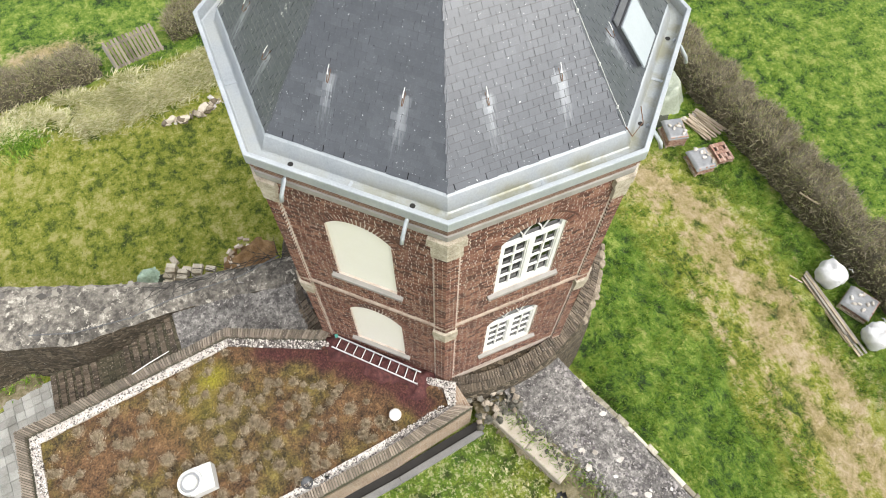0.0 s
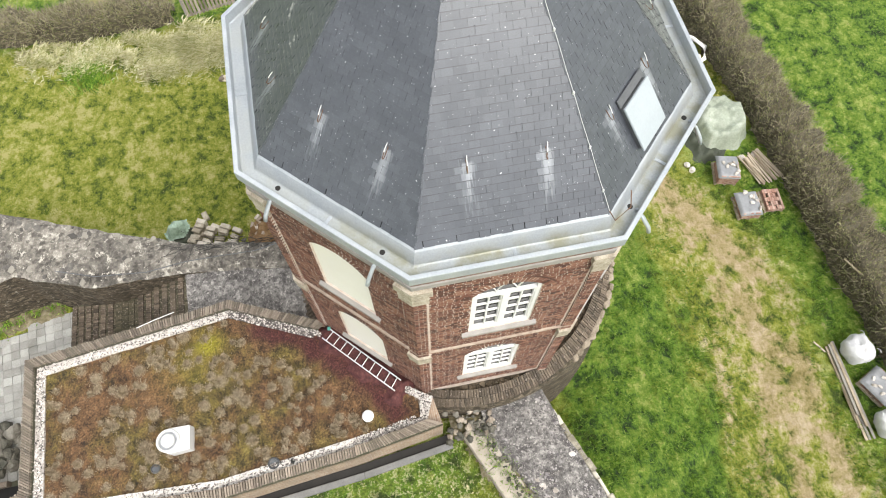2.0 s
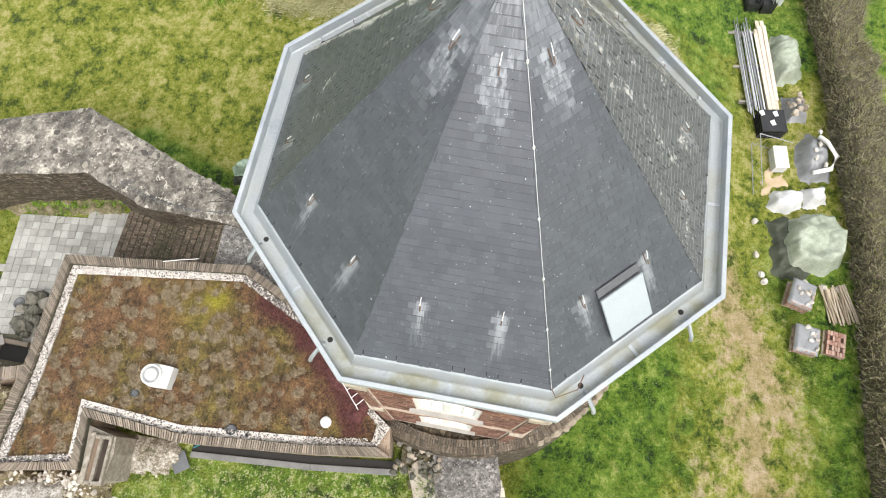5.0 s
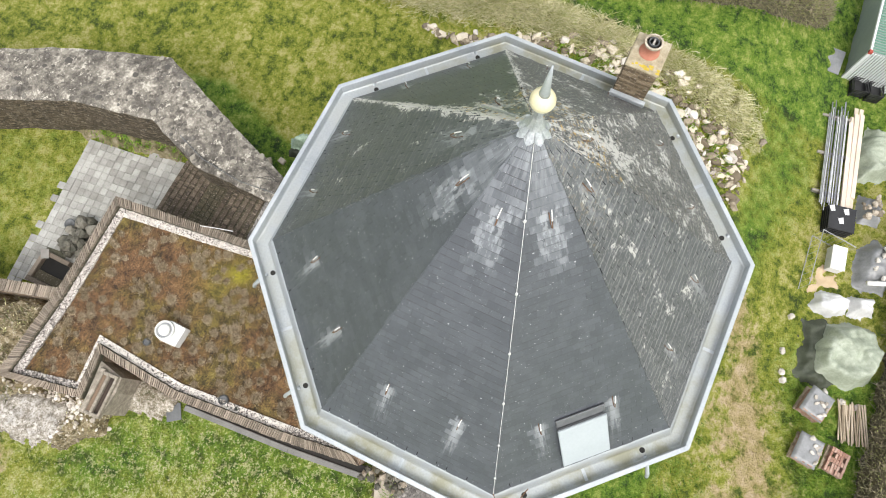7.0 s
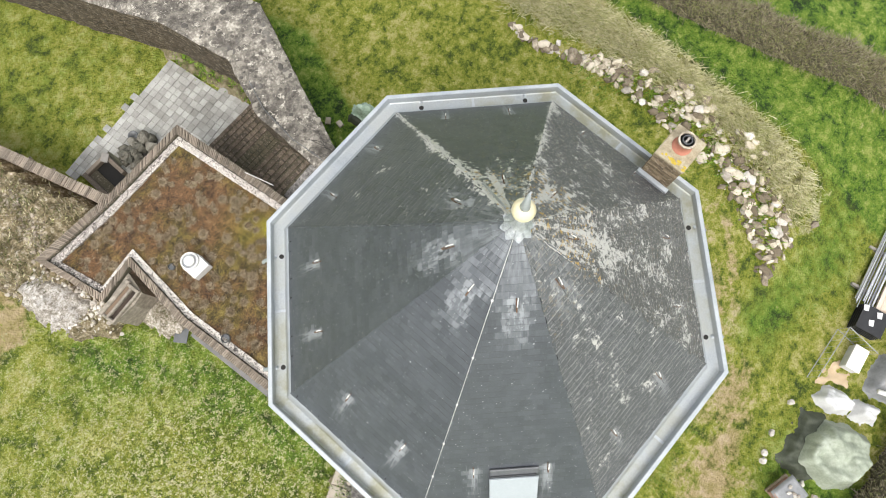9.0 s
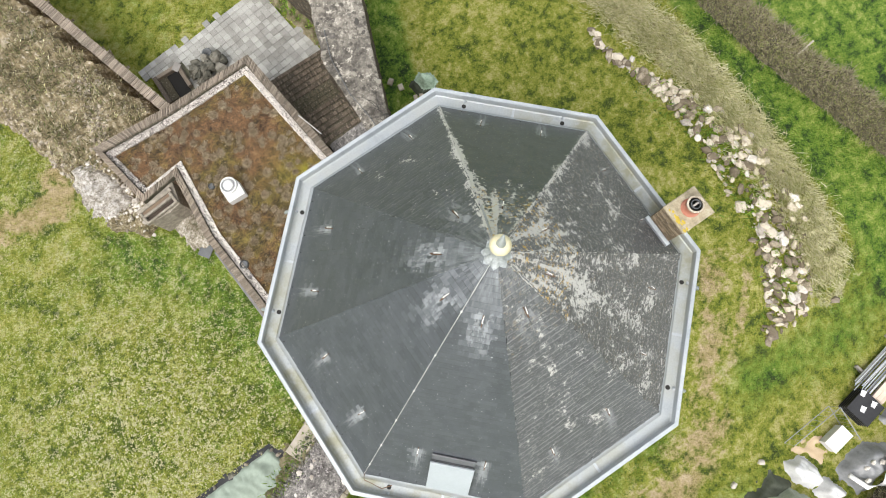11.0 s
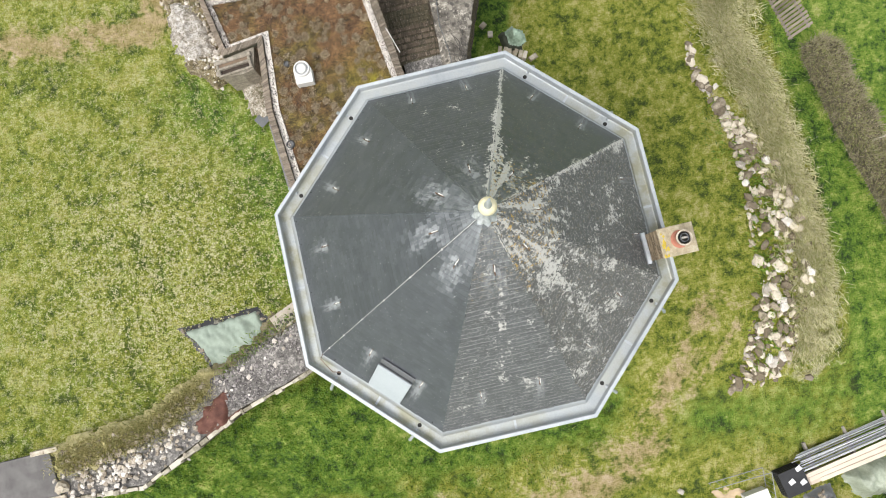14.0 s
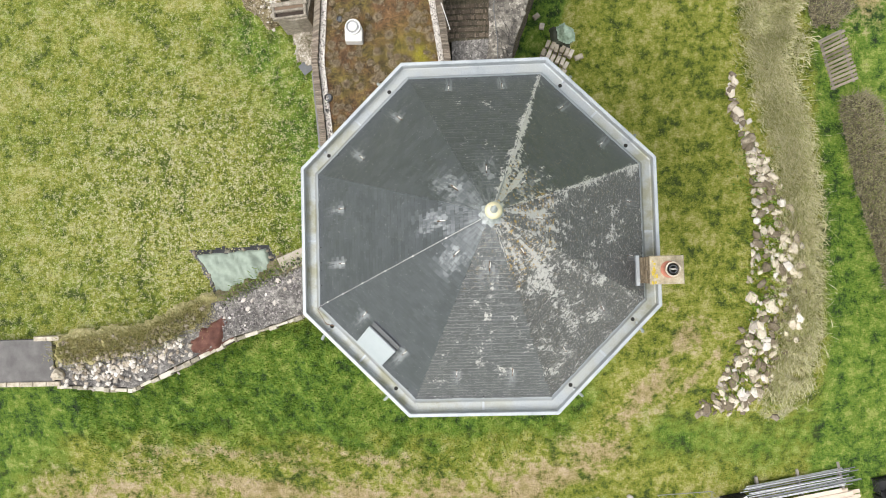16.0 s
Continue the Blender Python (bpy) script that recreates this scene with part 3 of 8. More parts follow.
def ground_z(x, y):
    x, y = np.asarray(x, float), np.asarray(y, float)
    z = 1.05 + 0.35 * smooth01((y - 2) / 8) * smooth01((9 - x) / 8)
    z = z - 2.45 * smooth01((-4.0 - y) / 9.5)
    z = z + 0.55 * np.exp(-(line_dist(x, y, [(15.3, 9.0), (15.9, 4.0), (15.6, -2.0), (15.2, -6.5)]) / 1.3) ** 2)
    z = z + 1.1 * np.exp(-((x + 8.5) ** 2 / 14 + (y + 3.6) ** 2 / 5))
    z = z - 0.25 * smooth01((np.hypot(x, y) - 40) / 60)
    tuft_top, tuft_high = clumps(x, y)
    z = z + tuft_top * tuft_high
    z = z + 0.05 * lumps(x, y, 5.0, 3) + 0.03 * lumps(x, y, 1.7, 4) + 0.05 * lumps(x, y, 0.8, 6) * smooth01((-2.0 - y) / 3)
    c = smooth01(signed(x, y, COURT) / 0.5 + 0.5)
    z = z * (1 - c) + c * (4.17 + 0.06 * tuft_top + 0.06 * lumps(x, y, 6.0, 5) + 0.25 * np.exp(-(line_dist(x, y, [(-9, 11), (-11, 15)]) / 1.5) ** 2))
    d = smooth01(signed(x, y, YARD) / 0.4 + 0.5)
    z = z * (1 - d) + d * (2.82 + 0.0 * x)
    return z


def axis_steps(lo, hi, fine_lo, fine_hi, step):
    """Fine steps near the tower, growing towards the horizon."""
    mid = list(np.arange(fine_lo, fine_hi + step / 2, step))
    a, s = [], step
    p = fine_lo
    while p > lo:
        s *= 1.25
        p -= s
        a.append(max(p, lo))
    b, s = [], step
    p = fine_hi
    while p < hi:
        s *= 1.25
        p += s
        b.append(min(p, hi))
    return np.array(a[::-1] + mid + b)


gx = axis_steps(-1500, 1500, -25, 24, 0.13)
gy = axis_steps(-1500, 1500, -24, 24, 0.13)
GX, GY = np.meshgrid(gx, gy)
GZ = ground_z(GX, GY)
nx, ny = len(gx), len(gy)
idx = np.arange(nx * ny).reshape(ny, nx)
quads = np.stack([idx[:-1, :-1], idx[:-1, 1:], idx[1:, 1:], idx[1:, :-1]], -1).reshape(-1, 4)
gm = bpy.data.meshes.new("ground")
gm.from_pydata(np.stack([GX, GY, GZ], -1).reshape(-1, 3).tolist(), [], quads.tolist())
gm.materials.append(GRASS)
gm.polygons.foreach_set("use_smooth", [True] * len(gm.polygons))
X, Y = GX.ravel(), GY.ravel()
in_court = inside(X, Y, COURT)
# worn tracks and bare patches
PATHWAY = [(10.2, -4.2), (9.2, -5.5), (8.0, -7.2), (6.8, -9.6), (4.4, -11.2), (1.0, -12.5), (-2.4, -13.1), (-5.0, -13.0), (-8.4, -12.8), (-11.7, -12.7), (-22.0, -12.7)]
far = line_dist(X, Y, PATHWAY)
reach = 0.9 + 1.35 * smooth01((8.0 - X) / 6.0)
earth = (0.80 + 0.18 * smooth01((4.0 - X) / 4.0)) * np.exp(-(far / reach) ** 2)
earth = np.maximum(earth, 0.6 * np.exp(-(line_dist(X, Y, [(12.4, -4.6), (10.4, -3.6), (8.2, -2.4), (7.2, -0.6)]) / 0.45) ** 2))
worn = 0.75 * np.exp(-(far / (reach * 1.6)) ** 2)
earth = np.maximum(earth, 1.15 * np.exp(-(line_dist(X, Y, [(-10.9, 14.6), (-11.6, 13.6), (-13.6, 13.9), (-17.5, 14.4)]) / 1.0) ** 2))
earth = np.maximum(earth, 0.62 * np.exp(-(line_dist(X, Y, [(-18.0, -9.8), (-9.6, -9.9), (-7.0, -9.9), (-4.0, -10.4)]) / 0.7) ** 2))
earth = np.maximum(earth, 0.62 * np.exp(-(line_dist(X, Y, [(12.0, -4.4), (9.6, -7.2), (7.4, -9.0), (5.0, -10.2)]) / 0.4) ** 2))
patchy = np.clip(0.60 + 0.55 * lumps(X, Y, 2.6, 71) + 0.35 * lumps(X, Y, 0.9, 72), 0.15, 1.25)
earth = earth * patchy ** 0.7
lush = smooth01((-1.5 - Y) / 3) * smooth01((9 - X) / 5) * 1.0 - worn
lush = lush - 0.9 * np.exp(-(line_dist(X, Y, [(-20.0, -9.6), (-10.0, -10.0), (-5.0, -9.9), (2.0, -10.4)]) / 1.3) ** 2) * np.clip(0.55 + 0.6 * lumps(X, Y, 2.2, 75), 0, 1)
lush = np.maximum(lush, 0.95 * smooth01((X - 15.6) / 1.6))
lush = np.maximum(lush, smooth01((-17 - Y) / 1.5))
lush = np.maximum(lush, 0.6 * np.exp(-(line_dist(X, Y, [(9, -9), (14, -10), (18, -8)]) / 2.0) ** 2))
lush = np.maximum(lush, 0.75 * np.exp(-(np.hypot(X, Y) / 6.8) ** 6) * (X > -2))
# green fringe along the north wall, its shadow also put into the colour
lush = np.maximum(lush, 0.95 * np.exp(-(line_dist(X, Y, [(2.2, 6.0), (2.4, 9.0), (3.6, 12.0), (5.0, 15.4), (3.6, 19.6)]) / 1.25) ** 4))
lush = np.where(in_court, 0.36 + 0.35 * np.exp(-(line_dist(X, Y, [(-7, 2), (-8, 8), (-10, 10)]) / 1.4) ** 2), lush)
lush = np.where(inside(X, Y, YARD), 0.35, lush)
lush = np.maximum(lush, smooth01((np.hypot(X, Y) - 32) / 10) * 0.9)
dry = (0.66 + 0.35 * lumps(X, Y, 1.7, 26)) * np.exp(-(line_dist(X, Y, [(14.1, 11.5), (14.5, 8.0), (15.3, 4.5), (15.6, 0), (15.3, -4), (14.6, -7.4)]) / 1.15) ** 2)
earth = np.maximum(earth, 0.85 * np.exp(-((X - 19.3) / 1.0) ** 2 - ((Y - 12.8) / 2.6) ** 2))
dry = np.maximum(dry, (0.55 + 0.35 * lumps(X, Y, 1.5, 28)) * np.exp(-(line_dist(X, Y, [(14.6, 11), (15.4, 14), (15.8, 18)]) / 0.8) ** 4))
clover = np.where(in_court, 0.45 + 0.5 * np.exp(-(((X + 13) / 5) ** 2 + ((Y - 3) / 4.5) ** 2)), 0.0)
for key, val in (("earth", earth), ("lush", lush), ("dry", dry), ("clover", clover), ("clump", clumps(X, Y)[0])):
    weights(gm, key, val)
ground = tagged(new("ground", gm), "rough meadow grass with worn bare tracks", "ground", kind="structure")

# ---- the octagonal tower ----
T8 = math.tan(radians(22.5))
WALL_D, GUT_D, EAVE_D, EAVE_Z, APEX_Z = 4.70, 4.83, 4.30, 15.12, 20.45
SIDES = {0: "E", 45: "NE", 90: "N", 135: "NW", 180: "W", 225: "SW", 270: "S", 315: "SE"}
WIN_HALF, UPPER, LOWER = 0.74, (10.87, 13.15, 13.55), (6.72, 8.80, 9.25)
BASE_Z = 5.9
tower = thing("tower", "octagonal red-brick tower with a pointed slate roof", "tower")


def arch_z(x, win, half=WIN_HALF):
    """The height of a window's flat-arched head at x."""
    rise = win[2] - win[1]
    r = (half * half + rise * rise) / (2 * rise)
    return win[2] - r + math.sqrt(max(0.0, r * r - x * x))


def octagon(d, shift=0.0):
    r = d / math.cos(radians(22.5))
    return [(r * math.cos(radians(22.5 + 45 * k)), r * math.sin(radians(22.5 + 45 * k))) for k in range(8)]


def ring_profile(profile):
    """Sweeps (distance, z) pairs round the octagon, mitred."""
    g = Geo()
    n = len(profile)
    for d, z in profile:
        g.v += [(x, y, z) for x, y in octagon(d)]
    for k in range(n - 1):
        g.f += [(k * 8 + i, k * 8 + (i + 1) % 8, k * 8 + 8 + (i + 1) % 8, k * 8 + 8 + i) for i in range(8)]
    return g


def tower_wall(angle, windows):
    """One side: a slab 0.45 m thick with its window openings cut through."""
    g = Geo()
    m = front(angle)
    w, y0, y1 = WALL_D * T8, -WALL_D + 0.003, -WALL_D + 0.45
    lo, hi = 1.0, 14.72
    if not windows:
        g.box(-w, y0, lo, w, y1, hi, m)
    else:
        g.box(-w, y0, lo, -WIN_HALF, y1, hi, m)
        g.box(WIN_HALF, y0, lo, w, y1, hi, m)
        z = lo
        for win in sorted(windows):
            g.box(-WIN_HALF, y0, z, WIN_HALF, y1, win[0], m)
            n = 10
            xs = [-WIN_HALF + 2 * WIN_HALF * i / n for i in range(n + 1)]
            top = win[2] + 0.12
            for a, b in zip(xs, xs[1:]):
                za, zb = arch_z(a, win), arch_z(b, win)
                g.add([(a, y0, za), (b, y0, zb), (b, y1, zb), (a, y1, za), (a, y0, top), (b, y0, top), (b, y1, top), (a, y1, top)],
                      [(3, 2, 1, 0), (4, 5, 6, 7), (0, 1, 5, 4), (2, 3, 7, 6)], m)
            z = top
        g.box(-WIN_HALF, y0, z, WIN_HALF, y1, hi, m)
    ob = part("wall", g, MORTAR if angle in (90, 135, 180, 225) else COURSED, tower)
    wall_uv(ob.data)
    return ob


def brick_field(angle, windows):
    """All bricks of one side as (x0, x1, z0, z1, proud)."""
    rng = random.Random(angle)
    w = WALL_D * T8 - 0.30
    out, z, row = [], BASE_Z - 0.2, 0
    while z < 14.60:
        x = -w - (0.173 if row % 2 else 0.0) - rng.uniform(0, 0.05)
        head = False
        while x < w:
            length = 0.10 if head else 0.21
            head = not head
            a, b = max(x, -w), min(x + length, w)
            x += length + rng.uniform(0.015, 0.026)
            if b - a < 0.03:
                continue
            skip = False
            for win in windows:
                if a < WIN_HALF + 0.01 and b > -WIN_HALF - 0.01 and z + 0.056 > win[0] - 0.16:
                    mid = min(max((a + b) / 2, -WIN_HALF), WIN_HALF)
                    if win[0] - 0.19 < z < arch_z(mid, win) + 0.24:
                        skip = True
                        if a < -WIN_HALF - 0.03:
                            out.append((a, -WIN_HALF - 0.008, z, z + 0.053, rng.uniform(0, 0.006)))
                        if b > WIN_HALF + 0.03:
                            out.append((WIN_HALF + 0.008, b, z, z + 0.053, rng.uniform(0, 0.006)))
                        break
            if not skip:
                out.append((a, b, z + rng.uniform(-0.001, 0.003), z + 0.059 - rng.uniform(-0.001, 0.005), rng.uniform(0, 0.008)))
        z += 0.067
        row += 1
    return out


def brick_geo(g, a, b, z0, z1, proud, m):
    y = -WALL_D - proud
    return g.add([(a, y, z0), (b, y, z0), (b, y, z1), (a, y, z1), (a, y + 0.03, z0), (b, y + 0.03, z0), (b, y + 0.03, z1), (a, y + 0.03, z1)],
          [(0, 1, 2, 3), (1, 0, 4, 5), (2, 1, 5, 6), (3, 2, 6, 7), (0, 3, 7, 4)], m)


def window_arch(angle, win, wall):
    """A head of bricks on end round the window, with a thin outer ring."""
    m = front(angle)
    rise = win[2] - win[1]
    r = (WIN_HALF ** 2 + rise ** 2) / (2 * rise)
    cz = win[2] - r
    a_max = math.asin(min(1.0, WIN_HALF / r)) * 1.16
    n = 25
    g = Geo()
    for i in range(n):
        a = -a_max + 2 * a_max * (i + 0.5) / n
        t = m @ Matrix.Translation((0, -WALL_D - 0.008, cz)) @ Matrix.Rotation(a, 4, "Y")
        half = a_max * r / n * 0.74
        g.box(-half, 0, r + 0.006, half, 0.05, r + 0.215, t)
    part("arch_bricks", g, BRICK, wall, "arch of red bricks set on end")["kind"] = "stuff"
    g = Geo()
    n = 12
    for i in range(n):
        a = -a_max * 1.1 + 2.2 * a_max * (i + 0.5) / n
        t = m @ Matrix.Translation((0, -WALL_D - 0.012, cz)) @ Matrix.Rotation(a, 4, "Y")
        half = 1.1 * a_max * (r + 0.25) / n * 0.93
        g.box(-half, 0, r + 0.225, half, 0.05, r + 0.275, t)
    part("arch_bricks", g, BRICK, wall, "thin outer ring of bricks over the arch")["kind"] = "stuff"


def arched(half, lo, win, inset, z_scale=1.0):
    """The outline of a window, drawn in by a margin, from the lower left on."""
    xs = [-half + 2 * half * i / 12 for i in range(13)]
    return [(-half, lo), (half, lo)] + [(x, arch_z(x * WIN_HALF / half, win) - inset) for x in xs[::-1]]


def slab(g, outline, y0, y1, m):
    """A flat shape in the wall's plane, given thickness."""
    n = len(outline)
    g.add([(x, y0, z) for x, z in outline] + [(x, y1, z) for x, z in outline],
          [tuple(range(n)), tuple(range(2 * n - 1, n - 1, -1))] + [((i + 1) % n, i, n + i, n + (i + 1) % n) for i in range(n)], m)


def sash_window(angle, win):
    m = front(angle)
    y = -WALL_D + 0.05
    w = sub("window", tower, "white-painted timber window with small panes under an arch")
    H = WIN_HALF
    fr = Geo()
    fr.box(-H, y - 0.02, win[0], -H + 0.09, y + 0.09, arch_z(H - 0.09, win) - 0.005, m)
    fr.box(H - 0.09, y - 0.02, win[0], H, y + 0.09, arch_z(H - 0.09, win) - 0.005, m)
    fr.box(-H + 0.09, y - 0.02, win[0], H - 0.09, y + 0.09, win[0] + 0.16, m)
    fr.box(-0.065, y - 0.025, win[0] + 0.16, 0.065, y + 0.085, win[1] - 0.25, m)
    fr.box(-H + 0.09, y - 0.022, win[1] - 0.25, H - 0.09, y + 0.088, win[1] - 0.16, m)
    n = 14
    for i in range(n):
        a, b = [-H + 2 * H * k / n for k in (i, i + 1)]
        za, zb = arch_z(a, win), arch_z(b, win)
        fr.add([(a, y - 0.018, za - 0.055), (b, y - 0.018, zb - 0.055), (b, y - 0.018, zb), (a, y - 0.018, za),
                (a, y + 0.08, za - 0.055), (b, y + 0.08, zb - 0.055), (b, y + 0.08, zb), (a, y + 0.08, za)],
               [(0, 1, 2, 3), (1, 0, 4, 5), (3, 2, 6, 7)], m)
    part("window_frame", fr, WHITE, w)
    bars = Geo()
    zb0, zb1 = win[0] + 0.16, win[1] - 0.25
    for s in (-1, 1):
        x0, x1 = (0.065, H - 0.09) if s > 0 else (-H + 0.09, -0.065)
        xm = (x0 + x1) / 2
        bars.box(x0, y + 0.0, zb0, x0 + 0.035, y + 0.06, zb1, m)
        bars.box(x1 - 0.035, y + 0.0, zb0, x1, y + 0.06, zb1, m)
        bars.box(xm - 0.02, y + 0.002, zb0, xm + 0.02, y + 0.055, zb1, m)
        for k in range(5):
            zc = zb0 + (zb1 - zb0) * k / 4
            bars.box(x0 + 0.035, y + 0.004, max(zb0, zc - 0.022), x1 - 0.035, y + 0.052, min(zb1, zc + 0.022), m)
    # curved glazing bars in the head
    for c in (-0.22, 0.22):
        for s in (-1, 1):
            pts = []
            for k in range(7):
                t = k / 6
                x = c + s * 0.24 * (1 - math.cos(t * 1.5))
                zz = win[1] - 0.16 + t * (win[2] - win[1] + 0.14)
                if abs(x) < H - 0.05 and zz < arch_z(x, win) - 0.03:
                    pts.append(m @ Vector((x, y + 0.02, zz)))
            if len(pts) > 1:
                bars.tube(pts, 0.017, 5)
    part("glazing_grid", bars, WHITE, w)
    g = Geo()
    slab(g, arched(H - 0.05, win[0] + 0.1, win, 0.04), y + 0.06, y + 0.066, m)
    part("pane", g, GLASS, w, "dark reflecting glass")
    # dark sheet stands in for the unlit room
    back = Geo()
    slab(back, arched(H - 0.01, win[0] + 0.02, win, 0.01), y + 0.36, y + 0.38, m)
    part("blind", back, DARK, w, "dark sheet painted as the unlit room behind the glass")
    sill(angle, win, w)


def sill(angle, win, parent):
    g = Geo()
    m = front(angle)
    g.add([(-0.9, -WALL_D - 0.10, win[0] - 0.13), (0.9, -WALL_D - 0.10, win[0] - 0.13), (0.9, -WALL_D + 0.2, win[0] - 0.13), (-0.9, -WALL_D + 0.2, win[0] - 0.13),
           (-0.9, -WALL_D - 0.10, win[0] - 0.035), (0.9, -WALL_D - 0.10, win[0] - 0.035), (0.9, -WALL_D + 0.2, win[0] + 0.03), (-0.9, -WALL_D + 0.2, win[0] + 0.03)],
          [(3, 2, 1, 0), (4, 5, 6, 7), (0, 1, 5, 4), (1, 2, 6, 5), (2, 3, 7, 6), (3, 0, 4, 7)], m)
    part("window_sill", g, GREY_STONE, parent, "grey stone sill")


def blind_window(angle, win):
    w = sub("window", tower, "blind window boarded with a cream panel")
    g = Geo()
    slab(g, arched(WIN_HALF - 0.004, win[0] - 0.02, win, 0.003), -WALL_D + 0.05, -WALL_D + 0.09, front(angle))
    part("panel", g, CREAM, w, "plain cream board filling the arch")
    sill(angle, win, w)


NEAR_BRICKS = 0
for angle in SIDES:
    wins = [UPPER, LOWER] if angle not in (0,) else []
    wall = tower_wall(angle, wins)
    for win in wins:
        (blind_window if angle in (135, 315, 45) else sash_window)(angle, win)
        if angle in (90, 135, 180, 225):
            window_arch(angle, win, wall)
    if angle in (90, 135, 180, 225):
        m = front(angle)
        g = Geo()
        for n, (a, b, z0, z1, proud) in enumerate(brick_field(angle, wins)):
            if angle == 180 and 11.0 < z0 < 12.3 and abs(a + b) / 2 > WIN_HALF and NEAR_BRICKS < 300:
                part("brick", brick_geo(Geo(), a, b, z0, z1, proud, m), BRICK, wall)
                NEAR_BRICKS += 1
            else:
                brick_geo(g, a, b, z0, z1, proud, m)
        part("bricks", g, BRICK, wall)["kind"] = "stuff"

# corner strips: brick laid in courses, with marl stones at the string courses
for k in range(8):
    a = 22.5 + 45 * k
    m = Matrix.Rotation(radians(a), 4, "Z")
    r = WALL_D / math.cos(radians(22.5))
    near = k in (2, 3, 4)
    strip = sub("corner_strip", tower, "brick corner strip with marlstone blocks")
    e = 0.055

    def wedge(g, z0, z1, out, half, m=m, r=r):
        """A bent piece that wraps the corner."""
        ca, sa = math.cos(radians(22.5)), math.sin(radians(22.5))
        tip = (r + out / ca, 0)
        le = (tip[0] - half * sa, half * ca)
        ri = (tip[0] - half * sa, -half * ca)
        inn = 0.12
        g.prism([tip, le, (le[0] - inn * ca, le[1] - inn * sa), (tip[0] - inn / ca, 0), (ri[0] - inn * ca, ri[1] + inn * sa), ri], z0, z1, m)

    def wing(g, z0, z1, out, s, d0, d1, m=m, r=r):
        """One brick on one side of the corner."""
        ca, sa = math.cos(radians(22.5)), math.sin(radians(22.5))
        tip = r + out / ca
        q = [(tip - d * sa, s * d * ca) for d in (d0, d1)]
        q += [(x - 0.06 * ca, y - s * 0.06 * sa) for x, y in q[::-1]]
        g.prism(q if s > 0 else q[::-1], z0, z1, m)

    g = Geo()
    rng = random.Random(k)
    if near:
        z = BASE_Z - 0.4
        while z < 13.5:
            if not 9.15 < z < 9.62:
                cuts = (0.0, 0.10, 0.27) if int(z / 0.067) % 2 else (0.0, 0.20, 0.285)
                for s in (-1, 1):
                    for d0, d1 in zip(cuts, cuts[1:]):
                        wing(g, z, z + 0.057, e - 0.004 + rng.uniform(-0.004, 0.005), s, d0, d1 - 0.014)
            z += 0.067
        part("bricks", g, BRICK, strip, "courses of dark red brick")["kind"] = "stuff"
        g = Geo()
        wedge(g, 1.0, 13.55, e - 0.009, 0.266)
        part("mortar", g, MORTAR, strip)
    else:
        wedge(g, 1.0, 13.55, e, 0.27)
        ob = part("bricks", g, COURSED, strip)
        wall_uv(ob.data)
    g = Geo()
    wedge(g, 13.52, 13.95, 0.085, 0.34)
    wedge(g, 13.95, 14.2, 0.11, 0.42)
    part("capital", g, MARL, strip, "worn pale marlstone capital")
    g = Geo()
    wedge(g, 9.12, 9.40, 0.09, 0.31)
    wedge(g, 9.40, 9.66, 0.115, 0.34)
    part("string_stone", g, MARL, strip, "worn pale marlstone block")

BAND = plain("worn_stone_band", [(0.20, 0.14, 0.105), (0.36, 0.28, 0.22), (0.50, 0.42, 0.34)], 5.0, 40.0, relief=0.5)
part("string_course", ring_profile([(WALL_D, 9.82), (WALL_D + 0.055, 9.83), (WALL_D + 0.06, 9.885), (WALL_D + 0.03, 9.91), (WALL_D, 9.915)]), BAND, tower, "marlstone string course")
part("string_course", ring_profile([(WALL_D, 14.24), (WALL_D + 0.05, 14.25), (WALL_D + 0.06, 14.42), (WALL_D, 14.44)]), GREY_STONE, tower, "pale stone band under the eaves")
frieze = part("frieze", ring_profile([(WALL_D + 0.03, 14.44), (WALL_D + 0.035, 14.58), (WALL_D + 0.075, 14.585), (WALL_D + 0.08, 14.74)]), COURSED, tower, "brick courses under the gutter")
wall_uv(frieze.data)

# the zinc box gutter
prof = [(WALL_D - 0.1, 14.73), (GUT_D - 0.015, 14.73), (GUT_D, 14.75), (GUT_D, 14.985), (GUT_D - 0.012, 15.0), (GUT_D - 0.085, 15.0), (GUT_D - 0.095, 14.99),
        (GUT_D - 0.10, 14.77), (GUT_D - 0.13, 14.755), (EAVE_D + 0.20, 14.76), (EAVE_D + 0.17, 14.78), (EAVE_D + 0.05, 15.07), (EAVE_D - 0.05, 15.17)]
gutter = part("gutter", ring_profile(prof), ZINC, tower, "broad zinc box gutter with pale rim")
alg = []
for d, z in prof:
    for x, y in octagon(d):
        ang = math.degrees(math.atan2(y, x)) % 360
        alg.append((0.75 if z < 14.9 and 4.35 < d < 4.75 else 0.12) * (1.0 if 140 < ang < 260 or ang < 60 or ang > 300 else 0.35))
weights(gutter.data, "algae", alg)
